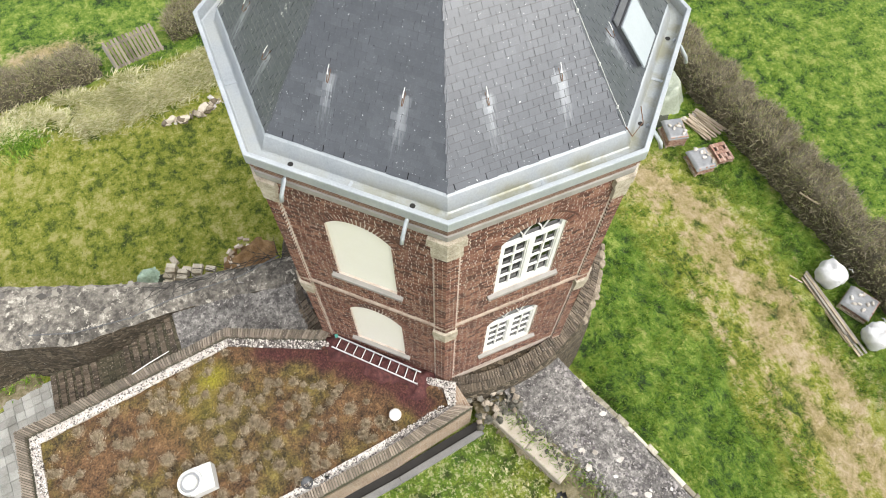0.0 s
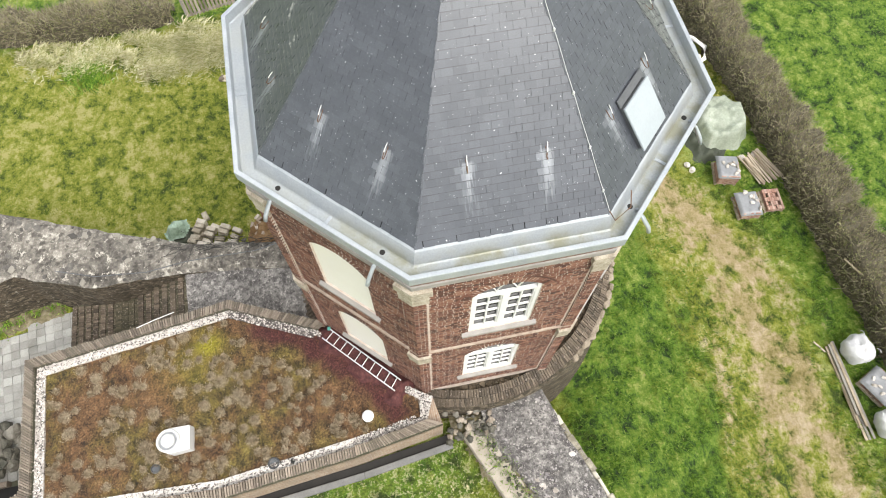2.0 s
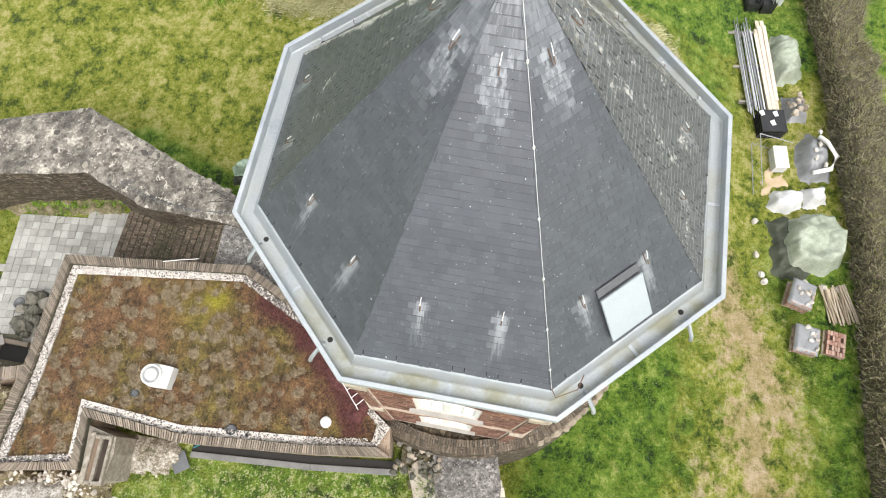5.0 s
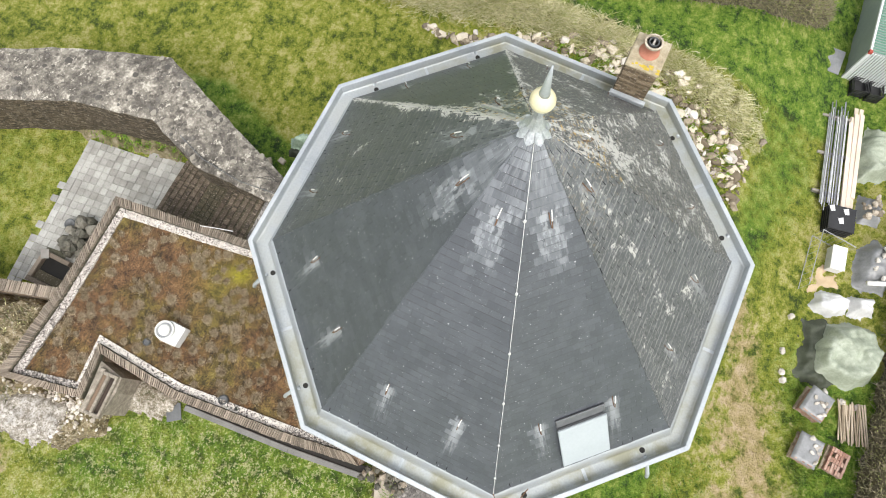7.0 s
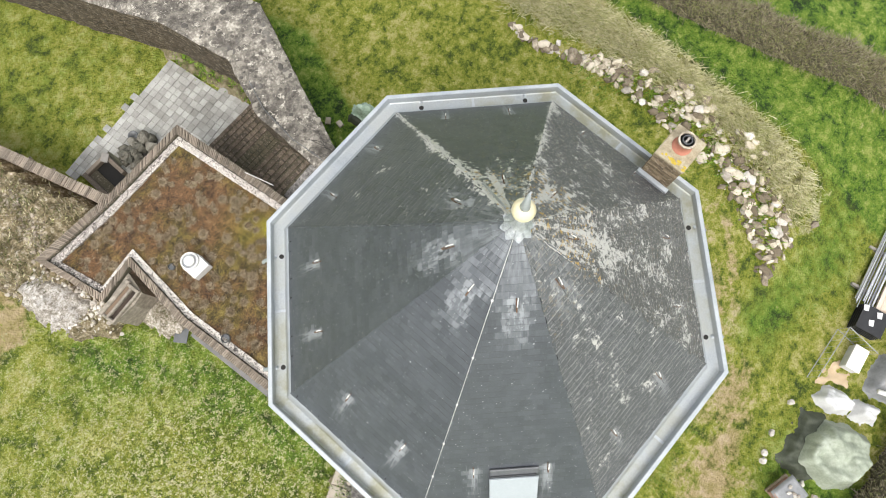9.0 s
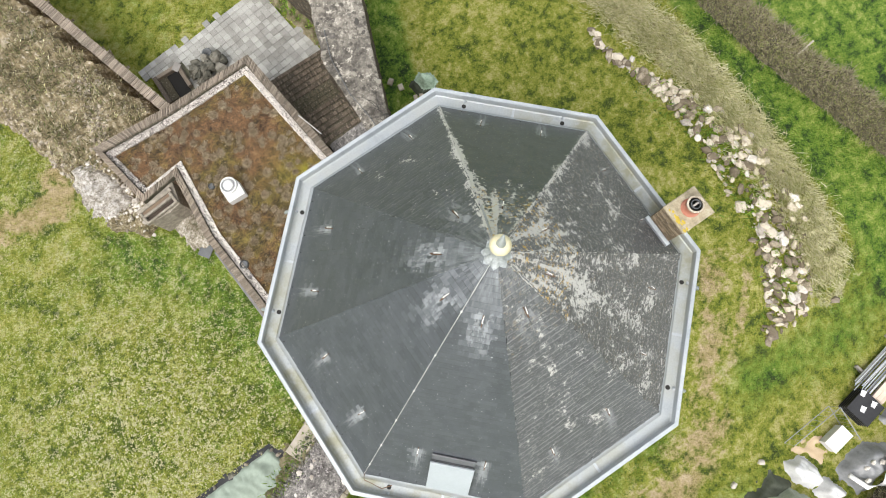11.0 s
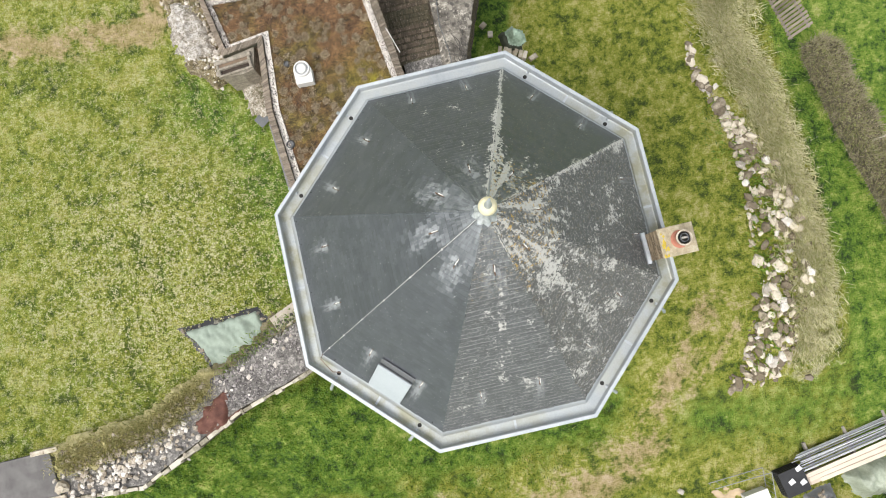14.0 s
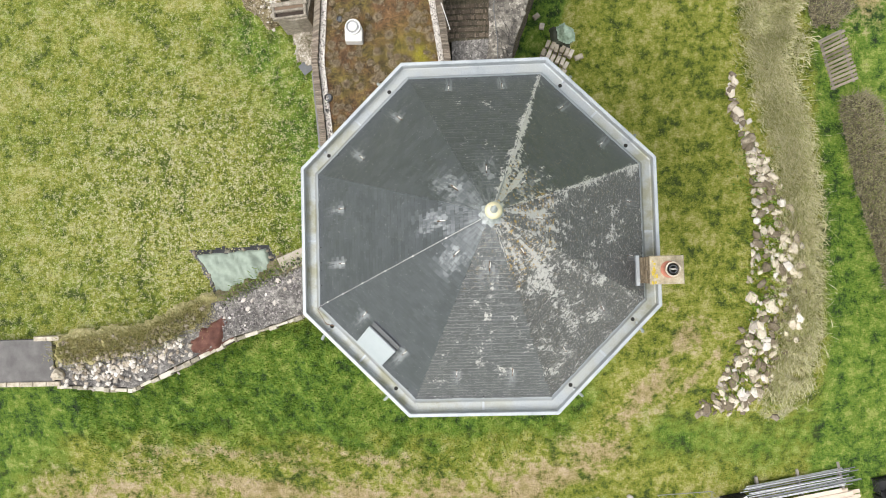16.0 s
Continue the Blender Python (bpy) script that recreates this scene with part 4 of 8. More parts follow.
for angle in SIDES:
    m = front(angle)
    for x in (-1.22, 1.22) if angle % 90 else ():
        g = Geo()
        # dark disc on the gutter floor paints the hole's inner shade
        g.lathe([(0.055, 14.75), (0.055, 14.766)], 10, m @ Matrix.Translation((x, -(GUT_D - 0.27), 0)))
        part("outlet", g, DARK, gutter, "outlet hole, its shade painted as a dark disc")
        g = Geo()
        g.tube([m @ Vector((x, -GUT_D + 0.15, 14.78)), m @ Vector((x, -GUT_D - 0.02, 14.66)), m @ Vector((x, -GUT_D - 0.22, 14.42)), m @ Vector((x, -GUT_D - 0.27, 14.28))], 0.042, 10)
        part("spout", g, ZINC, gutter, "short zinc spout", True)
    g = Geo()
    g.box(-0.02, -GUT_D + 0.02, 14.80, 0.02, -GUT_D + 0.09, 15.006, m)
    g.box(-0.03, -(EAVE_D + 0.42), 14.74, 0.03, -(EAVE_D + 0.19), 14.772, m)
    part("seam", g, ZINC, gutter, "soldered seam")

# ---- the slate roof ----
roof = thing("slate_roof", "steep eight-sided roof of blue-grey slates", "roof")
L = math.hypot(EAVE_D, APEX_Z - EAVE_Z)
SLOPE = math.atan2(APEX_Z - EAVE_Z, EAVE_D)
W0 = EAVE_D * T8


# the old spire leans a little to the east
TIP = (0.16, 0.05)
KX, KY = TIP[0] / (APEX_Z - EAVE_Z), TIP[1] / (APEX_Z - EAVE_Z)
LEANING = Matrix(((1, 0, KX, -KX * EAVE_Z), (0, 1, KY, -KY * EAVE_Z), (0, 0, 1, 0), (0, 0, 0, 1)))


def roof_frame(angle):
    """x along the eave, y up the slope, z out of the roof, from the middle of the eave."""
    return LEANING @ front(angle) @ Matrix.Translation((0, -EAVE_D, EAVE_Z)) @ Matrix.Rotation(SLOPE, 4, "X")


HOOKS = [(-0.70, 1.42), (0.69, 1.42), (0.0, 5.5)]
OLDNESS = {0: 0.8, 45: 0.12, 90: 0.15, 135: 0.05, 180: 0.0, 225: 0.05, 270: 0.45, 315: 1.0}
EDGES = {270: 1.0, 315: 0.6, 0: 0.3, 90: 0.3}
GOLD = {0: 1.0, 45: 0.8, 315: 0.9, 270: 0.15}
FAR_HOOKS = [(-0.68, 0.95), (0.70, 0.95), (0.0, 5.3)]
SIDE_HOOKS = {0: FAR_HOOKS, 45: FAR_HOOKS, 90: FAR_HOOKS}


def lichen_at(angle, x, y):
    """How far the pale lichen has spread: along two hips and from the top down."""
    hw = W0 * (1 - y / L)
    plus, minus = math.exp(-(max(0.0, hw - x) / 0.13) ** 2), math.exp(-(max(0.0, hw + x) / 0.13) ** 2)
    top = min(1.0, max(0.0, (y - 3.4) / 1.2))
    if angle == 45:
        return max(1.0 * plus * (0.35 + 0.65 * min(1, y / 3.0)), 0.55 * minus, 0.42 * top)
    if angle == 90:
        return max(0.7 * minus, 0.2)
    if angle == 0:
        return max(0.62 * plus, 0.45 * minus, 0.52 * top, 0.34)
    if angle == 315:
        return max(0.5 * plus, 0.54 * min(1.0, max(0.0, (y - 2.2) / 2.0)), 0.42)
    return 0.3 if angle == 270 else 0.0


def slate_piece(angle, x0, x1, q0, q1, rng):
    hw0, hw1 = W0 * (1 - q0 / L) + 0.018 + rng.uniform(0, 0.022), W0 * (1 - q1 / L)
    a0, b0, a1, b1 = max(x0, -hw0), min(x1, hw0), max(x0, -hw1), min(x1, hw1)
    if b0 - a0 < 0.02:
        return None
    if b1 < a1:
        a1 = b1 = min(max((a0 + b0) / 2, -hw1), hw1)
    rough = 1.0 if angle in (270, 315, 0) else 0.0
    lift = (0.020 if angle == 180 else 0.012) + rng.uniform(0, 0.003) + rough * rng.uniform(0.006, 0.020)
    tilt = rng.uniform(-0.002, 0.002) * (1 + rough)
    dq = rng.uniform(-0.008, 0.008) * (1 + rough)
    v = [(a0, q0 + dq, lift), (b0, q0 + dq, lift + tilt), (b1, q1, 0.005), (a1, q1, 0.005), (a0, q0 + dq, 0.0), (b0, q0 + dq, 0.0), (b1, q1, 0.0), (a1, q1, 0.0)]
    # edges between slates take the painted joint shade; hips and eave keep slate
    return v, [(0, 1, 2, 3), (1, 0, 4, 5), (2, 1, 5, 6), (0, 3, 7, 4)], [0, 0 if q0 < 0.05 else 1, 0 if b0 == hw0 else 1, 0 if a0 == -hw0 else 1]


def bleached(angle, x, q, rng):
    """How far run-off from hooks and the cap has bleached a slate."""
    p = 0.0
    for hx, hq in SIDE_HOOKS.get(angle, HOOKS):
        down = hq - q
        if 0.02 < down < 0.85 and hq < 3:
            near = abs(x - hx + 0.03)
            p = max(p, (0.62 if near < 0.085 else 0.25 if near < 0.14 else 0.0) * (1 - max(0.0, down) / 0.95) * (rng.random() < 0.85))
        if hq > 3 and -0.2 < down < 1.15:
            near = abs(x - hx)
            p = max(p, (0.75 if near < 0.15 else 0.4 if near < 0.28 else 0.0) * (1 - max(0.0, down) / 1.4) * (rng.random() < 0.65))
    if q > L - 1.75:
        p = max(p, rng.uniform(0.0, 0.55) * min(1.0, (q - L + 1.75) / 0.7))
    return p * (0.85 if angle in (135, 180, 225) else 0.6 if angle == 270 else 0.35)


def deck():
    g = Geo()
    pts = octagon(EAVE_D + 0.0)
    g.add([(x, y, EAVE_Z) for x, y in pts] + [(TIP[0], TIP[1], APEX_Z)], [(i, (i + 1) % 8, 8) for i in range(8)])
    part("roof_deck", g, FELT, roof)


deck()
ROW, WIDE = 0.135, 0.205


def slates(angle, singles):
    rng = random.Random(1000 + angle)
    m = roof_frame(angle)
    hook_q = SIDE_HOOKS.get(angle, HOOKS)[0][1]
    g = Geo()
    spots, old, lich, gold, pale, cut_edges = [], [], [], [], [], []
    made = 0
    row, q = 0, 0.0
    gap = {180: 0.012, 225: 0.006, 135: 0.004}.get(angle, 0.005)

    def tell(me, spot, o, l, gl, pl, edges):
        a = me.attributes.new("roof", "FLOAT_VECTOR", "POINT")
        a.data.foreach_set("vector", np.array(spot, np.float32).ravel())
        weights(me, "old", o)
        weights(me, "lich", l)
        weights(me, "gold", gl)
        weights(me, "pale", pl)
        weights(me, "ray", [{45: 0.8, 0: 0.75, 315: 0.75}.get(angle, 0.0)] * len(o))
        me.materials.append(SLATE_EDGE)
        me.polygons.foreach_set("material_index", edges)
        # strength of the painted shade line on each side
        weights(me, "tail_shade", [{180: 0.8, 225: 0.5, 135: 0.2, 270: 0.5}.get(angle, 0.15)] * len(o))
        weights(me, "edge", [EDGES.get(angle, 0.0)] * len(o))

    while q < L - 0.25:
        hw = W0 * (1 - q / L)
        x = -math.ceil(hw / WIDE) * WIDE - (WIDE / 2 if row % 2 else 0)
        while x < hw:
            shift = rng.uniform(-0.012, 0.012)
            piece = slate_piece(angle, x + 0.002 + shift, x + WIDE - (gap if row else 0.003) + shift, q - 0.01, min(q + ROW * 1.9, L - 0.05), rng)
            x += WIDE
            if not piece:
                continue
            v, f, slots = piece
            cx, cy = x - WIDE / 2, q + ROW / 2
            if angle == 225 and abs(cx - 0.05) < 0.40 and 0.28 < cy < 1.15:
                continue
            here = [(p[0], p[1], hook_q) for p in v]
            o = [OLDNESS[angle]] * 8
            l = [lichen_at(angle, p[0], p[1]) for p in v]
            gl = [GOLD.get(angle, 0.0) * (1.0 if cy > 4.6 else 0.12)] * 8
            pl = [bleached(angle, cx, cy, rng)] * 8
            if singles and made < 300 and q < 4.2:
                ob = part("slate", Geo().add(v, f, m), SLATE, roof)
                tell(ob.data, here, o, l, gl, pl, slots)
                made += 1
            else:
                g.add(v, f, m)
                spots += here
                old += o
                lich += l
                gold += gl
                pale += pl
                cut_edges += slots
        q += ROW
        row += 1
    if g.v:
        ob = part("slates", g, SLATE, roof)
        ob["kind"] = "stuff"
        tell(ob.data, spots, old, lich, gold, pale, cut_edges)


STEEL = plain("galvanised_steel", [(0.30, 0.31, 0.32), (0.5, 0.51, 0.52)], 6.0, 40.0, rough=0.45, metal=0.7)
RUST = plain("rusty_iron", [(0.09, 0.05, 0.03), (0.20, 0.11, 0.06)], 9.0, 60.0)
CABLE = plain("pale_cable", [(0.6, 0.6, 0.58), (0.72, 0.72, 0.7)], 6.0, 40.0, rough=0.5)


def roof_hook(angle, x, y):
    m = roof_frame(angle)
    h = sub("roof_hook", roof, "forged ladder hook with a pale tip")
    g = Geo()
    g.tube([m @ Vector(p) for p in ((x, y + 0.02, 0.02), (x, y - 0.16, 0.035), (x, y - 0.21, 0.06), (x, y - 0.19, 0.10), (x, y - 0.05, 0.12))], 0.008, 6)
    part("iron", g, RUST, h)
    g = Geo()
    g.tube([m @ Vector(p) for p in ((x, y - 0.06, 0.12), (x + 0.004, y + 0.03, 0.13), (x + 0.01, y + 0.12, 0.125))], 0.010, 6, 0.7)
    part("tip", g, WHITE, h)


for angle in SIDES:
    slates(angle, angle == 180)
    for x, y in SIDE_HOOKS.get(angle, HOOKS):
        roof_hook(angle, x, y)
# lightning conductor down two of the hips
def hip_point(k, t, lift=0.06):
    r = EAVE_D / math.cos(radians(22.5)) * (1 - t)
    a = radians(22.5 + 45 * k)
    return LEANING @ Vector((r * math.cos(a), r * math.sin(a), EAVE_Z + (APEX_Z - EAVE_Z) * t + lift))


wire = sub("lightning_conductor", roof, "thin pale conductor wire with clips along a hip")
g = Geo()
g.tube([hip_point(4, t / 24, 0.07 + 0.012 * math.sin(t * 1.9)) for t in range(0, 24)], 0.0048, 5)
part("wire", g, CABLE, wire)
for t in (0.06, 0.18, 0.32, 0.47, 0.63, 0.8):
    g = Geo()
    p = hip_point(4, t, 0.03)
    g.lathe([(0.022, 0), (0.022, 0.05), (0.014, 0.07)], 7, Matrix.Translation(p))
    part("clip", g, CABLE, wire)
g = Geo()
p0 = hip_point(4, 0.0, 0.07)
g.tube([p0, p0 + Vector((-0.12, -0.12, -0.2)), p0 + Vector((0.1, -0.5, -0.22)), p0 + Vector((0.35, -0.55, -0.05))], 0.011, 5)
part("tail", g, RUST, wire)
g = Geo()
p1 = hip_point(1, 0.0, 0.07)
g.tube([hip_point(1, 0.93, 0.1), hip_point(1, 0.80, 0.28)], 0.02, 6)
part("branch", g, STEEL, wire)

# the finial: a lead cap, a gilt ball and a spike
BRIGHT_ZINC = plain("bright_zinc", [(0.26, 0.28, 0.30), (0.44, 0.46, 0.48), (0.66, 0.68, 0.69)], 9.0, 40.0, rough=0.42, metal=0.35, relief=0.1)
finial = sub("finial", tower, "cream-gilt ball finial with a zinc spike")
AT = Matrix.Translation((0.17, 0.05, 0))
g = Geo()
g.lathe([(0.17, 20.30), (0.10, 20.46), (0.062, 20.6), (0.055, 20.88)], 8, AT)
part("cap", g, BRIGHT_ZINC, finial, "folded zinc cap")
for angle in SIDES:
    mf = roof_frame(angle)
    g = Geo()
    lo, hi, wl, wh, th = L - 0.29, L - 0.08, 0.07, 0.03, 0.012
    rim = [(-wl, lo + 0.05), (-wl * 0.5, lo + 0.005), (0.0, lo - 0.015), (wl * 0.5, lo + 0.005), (wl, lo + 0.05), (wh, hi), (-wh, hi)]
    n = len(rim)
    g.add([(x, y, 0.034 + 0.034 * (1 - abs(x) / wl)) for x, y in rim] + [(x, y, 0.034 + 0.034 * (1 - abs(x) / wl) - th) for x, y in rim],
          [tuple(range(n)), tuple(range(2 * n - 1, n - 1, -1))] + [((i + 1) % n, i, n + i, n + (i + 1) % n) for i in range(n)], mf)
    part("flap", g, BRIGHT_ZINC, finial, "zinc flap dressed over the slates")
g = Geo()
g.lathe([(0.02, 20.86)] + [(0.158 * math.sin(math.pi * i / 14), 21.01 - 0.158 * math.cos(math.pi * i / 14)) for i in range(1, 14)] + [(0.02, 21.165)], 24, AT)
GILT = plain("pale_gilt", [(0.66, 0.58, 0.36), (0.78, 0.73, 0.56)], 3.0, 30.0, rough=0.3, relief=0.05)
part("ball", g, GILT, finial, "pale gilt ball", True)
g = Geo()
g.lathe([(0.07, 21.15), (0.06, 21.2), (0.04, 21.42), (0.01, 21.74)], 12, AT)
part("spike", g, ZINC, finial, "", True)

# the roof hatch in the south-west side
hatch = sub("roof_hatch", roof, "white metal roof hatch in a slate kerb")
m = roof_frame(225)
g = Geo()
g.box(-0.38, 0.24, 0.0, 0.48, 1.17, 0.09, m, 0.01)
part("kerb", g, LEAD, hatch)
HATCH = plain("white_sheet_metal", [(0.33, 0.365, 0.385), (0.40, 0.435, 0.455)], 1.2, 20.0, rough=0.5, relief=0.04)
g = Geo()
g.box(-0.41, 0.20, 0.10, 0.51, 1.18, 0.15, m, 0.012)
part("lid", g, HATCH, hatch, "pale lid")
g = Geo()
g.box(-0.40, 1.19, 0.02, 0.52, 1.36, 0.07, m, 0.015)
part("apron", g, LEAD, hatch, "mortared upper edge")

# the chimney on the east side
chimney = sub("chimney", tower, "narrow brick chimney stack with one terracotta pot")
m = front(0)
STACK_BRICK = brick_material("stack_brick", (0.10, 0.075, 0.045), (0.21, 0.16, 0.10), (0.34, 0.27, 0.18), (0.13, 0.105, 0.065))
STACK_MORTAR = plain("stack_mortar", [(0.06, 0.05, 0.035), (0.15, 0.125, 0.085), (0.26, 0.23, 0.17)], 6.0, 50.0)
g = Geo()
g.box(-1.37, -4.88, 14.6, -0.75, -4.12, 16.56, m)
part("shaft", g, STACK_MORTAR, chimney, "weathered tan brick stack")
rng = random.Random(17)
for row in range(19):
    z0 = 15.32 + 0.066 * row
    x = -1.385 - (0.11 if row % 2 else 0.0)
    while x < -0.75:
        a, b = max(x, -1.385), min(x + 0.205, -0.735)
        if b - a > 0.04:
            o = rng.uniform(-0.008, 0.012)
            part("brick", Geo().box(a, -4.2, z0, b, -4.105 + o, z0 + 0.054, m, 0.006), STACK_BRICK, chimney)
        x += 0.218
for face in (-1.39, -0.735):
    for row in range(19):
        z0 = 15.32 + 0.066 * row
        for k in range(4):
            y0 = -4.885 + 0.2 * k + (0.1 if row % 2 else 0.0)
            part("brick", Geo().box(face, y0, z0, face + 0.02, min(y0 + 0.185, -4.21), z0 + 0.054, m), STACK_BRICK, chimney)
CAP = plain("lichened_mortar", [(0.20, 0.17, 0.11), (0.36, 0.31, 0.21), (0.52, 0.47, 0.36)], 6.0, 40.0, relief=0.7, dist=0.03)
g = Geo()
g.box(-1.41, -4.91, 16.56, -0.715, -4.09, 16.615, m, 0.025)
part("capping", g, CAP, chimney, "mortar top with yellow lichen")
LICHEN = plain("yellow_lichen", [(0.34, 0.25, 0.03), (0.60, 0.46, 0.06)], 12.0, 60.0)
for i in range(16):
    g = Geo()
    s9 = rng.uniform(0.03, 0.075)
    g.stone(rng, s9 * 1.4, s9, 0.016, m @ Matrix.Translation((rng.uniform(-1.37, -0.76), -4.14 - abs(rng.gauss(0, 0.07)), 16.617)))
    part("lichen", g, LICHEN, chimney, "patch of yellow lichen")
g = Geo()
g.box(-1.42, -4.92, 0.5, -0.70, -4.60, 14.6, m)
ob = part("breast", g, COURSED, chimney)
wall_uv(ob.data)
g = Geo()
g.box(-1.45, -4.10, 15.2, -0.67, -4.0, 15.66, m, 0.015)
part("flashing", g, ZINC, chimney, "zinc back gutter")
pot = Geo()
pot.lathe([(0.20, 16.605), (0.205, 16.63), (0.178, 16.65), (0.172, 16.90), (0.18, 16.91), (0.18, 16.95), (0.15, 16.95), (0.14, 16.7), (0.01, 16.68)], 22, Matrix.Translation((4.54, -1.05, 0)))
TERRA = plain("terracotta", [(0.40, 0.15, 0.10), (0.52, 0.23, 0.16)], 5.0, 40.0)
part("pot", pot, TERRA, chimney, "orange terracotta pot", True)
g = Geo()
g.lathe([(0.181, 16.91), (0.183, 16.955), (0.148, 16.955), (0.142, 16.91)], 22, Matrix.Translation((4.54, -1.05, 0)))
part("collar", g, MARL, chimney, "pale collar on the pot")
g = Geo()
g.lathe([(0.10, 16.7), (0.10, 16.965), (0.085, 16.965), (0.08, 16.75), (0.01, 16.74)], 16, Matrix.Translation((4.54, -1.05, 0)))
part("flue", g, LEAD, chimney, "grey flue liner")
g = Geo()
g.box(-0.07, -0.02, 16.93, 0.07, 0.02, 16.955, Matrix.Translation((4.54, -1.05, 0)))
part("bridge", g, GREY_STONE, chimney, "small bridge across the flue")

# round masonry foot with a weathering of bricks on edge
foot = Geo()
n = 48
prof = [(5.9, -0.5), (5.75, 2.5), (5.50, 4.95), (5.40, 5.2), (5.1, 5.3)]
foot.lathe([(r, z) for r, z in prof], n)
ob = part("foot", foot, WALL_SIDE, tower, "round rubble foot of the tower")
rng = random.Random(5)
rows = 2
for row in range(rows):
    g = Geo()
    r0, r1 = 5.40 - row * 0.23, 5.40 - row * 0.23 - 0.215
    count = int(2 * math.pi * r0 / 0.085)
    for i in range(count):
        a = 2 * math.pi * (i + 0.5 * (row % 2)) / count
        deg = math.degrees(a)
        if not 80 < deg < 262:
            continue
        t = Matrix.Rotation(a, 4, "Z")
        z0, z1 = 5.24 + row * 0.15, 5.38 + row * 0.15
        h = rng.uniform(-0.03, 0.02)
        g.add([(r1, -0.033, z1 + h), (r0, -0.033, z0 + h), (r0, 0.033, z0 + h), (r1, 0.033, z1 + h), (r1, -0.033, z1 - 0.12), (r0, -0.033, z0 - 0.12), (r0, 0.033, z0 - 0.12), (r1, 0.033, z1 - 0.12)],
              [(0, 1, 2, 3), (1, 0, 4, 5), (2, 1, 5, 6), (3, 2, 6, 7), (0, 3, 7, 4)], t)
    ob = part("ledge_bricks", g, LEDGE_BRICK, tower, "sloping ledge of weathered bricks on edge")
    ob["kind"] = "stuff"
EDGE_STONE = plain("dirty_edge_stone", [(0.13, 0.105, 0.07), (0.27, 0.225, 0.165), (0.42, 0.36, 0.28)], 4.0, 30.0, relief=0.6, dist=0.03)
for i in range(16):
    deg = 214 + i * 3.3 + rng.uniform(-0.8, 0.8)
    s1 = rng.uniform(0.3, 0.5)
    g = Geo()
    g.stone(rng, s1, 0.26, 0.18, Matrix.Rotation(radians(deg), 4, "Z") @ Matrix.Translation((5.47 + rng.uniform(-0.04, 0.05), 0, 5.12)) @ Matrix.Rotation(radians(90), 4, "Z"))
    part("edge_stone", g, EDGE_STONE, tower)

# ---- the low building with the sedum roof ----
SED_OUT = [(-2.05, 4.55), (-0.72, 7.45), (-1.45, 13.66), (-5.1, 13.6), (-8.5, 13.8), (-7.92, 10.78), (-6.4, 11.0), (-6.62, 8.1), (-6.25, 4.2), (-5.85, 1.55), (-5.0, 1.7), (-4.6, 2.3)]
SED_IN = [(-2.45, 5.0), (-1.25, 7.55), (-1.98, 13.1), (-5.5, 12.98), (-7.95, 13.1), (-7.55, 11.25), (-5.9, 11.45), (-6.1, 8.1), (-5.72, 4.2), (-5.45, 2.35), (-4.95, 2.5), (-4.55, 2.95)]
low = thing("flat_roofed_annexe", "low brick annexe with a planted flat roof", "building")
g = Geo()
g.prism([(x * 1.0, y) for x, y in SED_OUT], 2.0, 5.86)
ob = part("wall", g, COURSED_TAN, low)
wall_uv(ob.data)


def band(outer, inner, z0, z1, closed=True):
    """A kerb between two outlines."""
    g = Geo()
    n = len(outer)
    for i in range(n if closed else n - 1):
        j = (i + 1) % n
        p = [outer[i], outer[j], inner[j], inner[i]]
        g.add([(x, y, z0) for x, y in p] + [(x, y, z1) for x, y in p], [(4, 5, 6, 7), (0, 1, 5, 4), (2, 3, 7, 6)])
    return g


def between(a, b, t):
    return [(p[0] + (q[0] - p[0]) * t, p[1] + (q[1] - p[1]) * t) for p, q in zip(a, b)]


COPE_OUT, COPE_IN = SED_OUT[:-2], between(SED_OUT, SED_IN, 0.52)[:-2]
part("parapet", band(COPE_OUT, COPE_IN, 5.7, 6.09, False), JOINT, low)["kind"] = "stuff"
# bricks on edge along the parapet
rng = random.Random(11)
made = 0
rest = Geo()
for i in range(len(COPE_OUT) - 1):
    a, b = Vector(COPE_OUT[i]), Vector(COPE_OUT[i + 1])
    c, d = Vector(COPE_IN[i]), Vector(COPE_IN[i + 1])
    steps = max(2, int((b - a).length / 0.075))
    for s in range(steps):
        t0, t1 = (s + 0.14 + rng.uniform(-0.04, 0.04)) / steps, (s + 0.86 + rng.uniform(-0.04, 0.04)) / steps
        q = [a.lerp(b, t0), a.lerp(b, t1), c.lerp(d, t1), c.lerp(d, t0)]
        mid = sum(q, Vector((0, 0))) / 4
        off = (q[0] - q[3]).normalized() * rng.uniform(-0.012, 0.016)
        h = rng.uniform(-0.022, 0.014)
        zt = [6.16 + h - 0.02, 6.16 + h - 0.02, 6.19 + h, 6.19 + h]
        v = [(p.x + off.x, p.y + off.y, 6.05) for p in q] + [(p.x + off.x, p.y + off.y, z) for p, z in zip(q, zt)]
        f = [(4, 5, 6, 7), (0, 1, 5, 4), (1, 2, 6, 5), (2, 3, 7, 6), (3, 0, 4, 7)]
        if made < 300 and i > 4:
            part("brick", Geo().add(v, f), OLD_BRICK, low)
            made += 1
        else:
            rest.add(v, f)
ob = part("coping_bricks", rest, OLD_BRICK, low, "bricks on edge along the parapet")
ob["kind"] = "stuff"

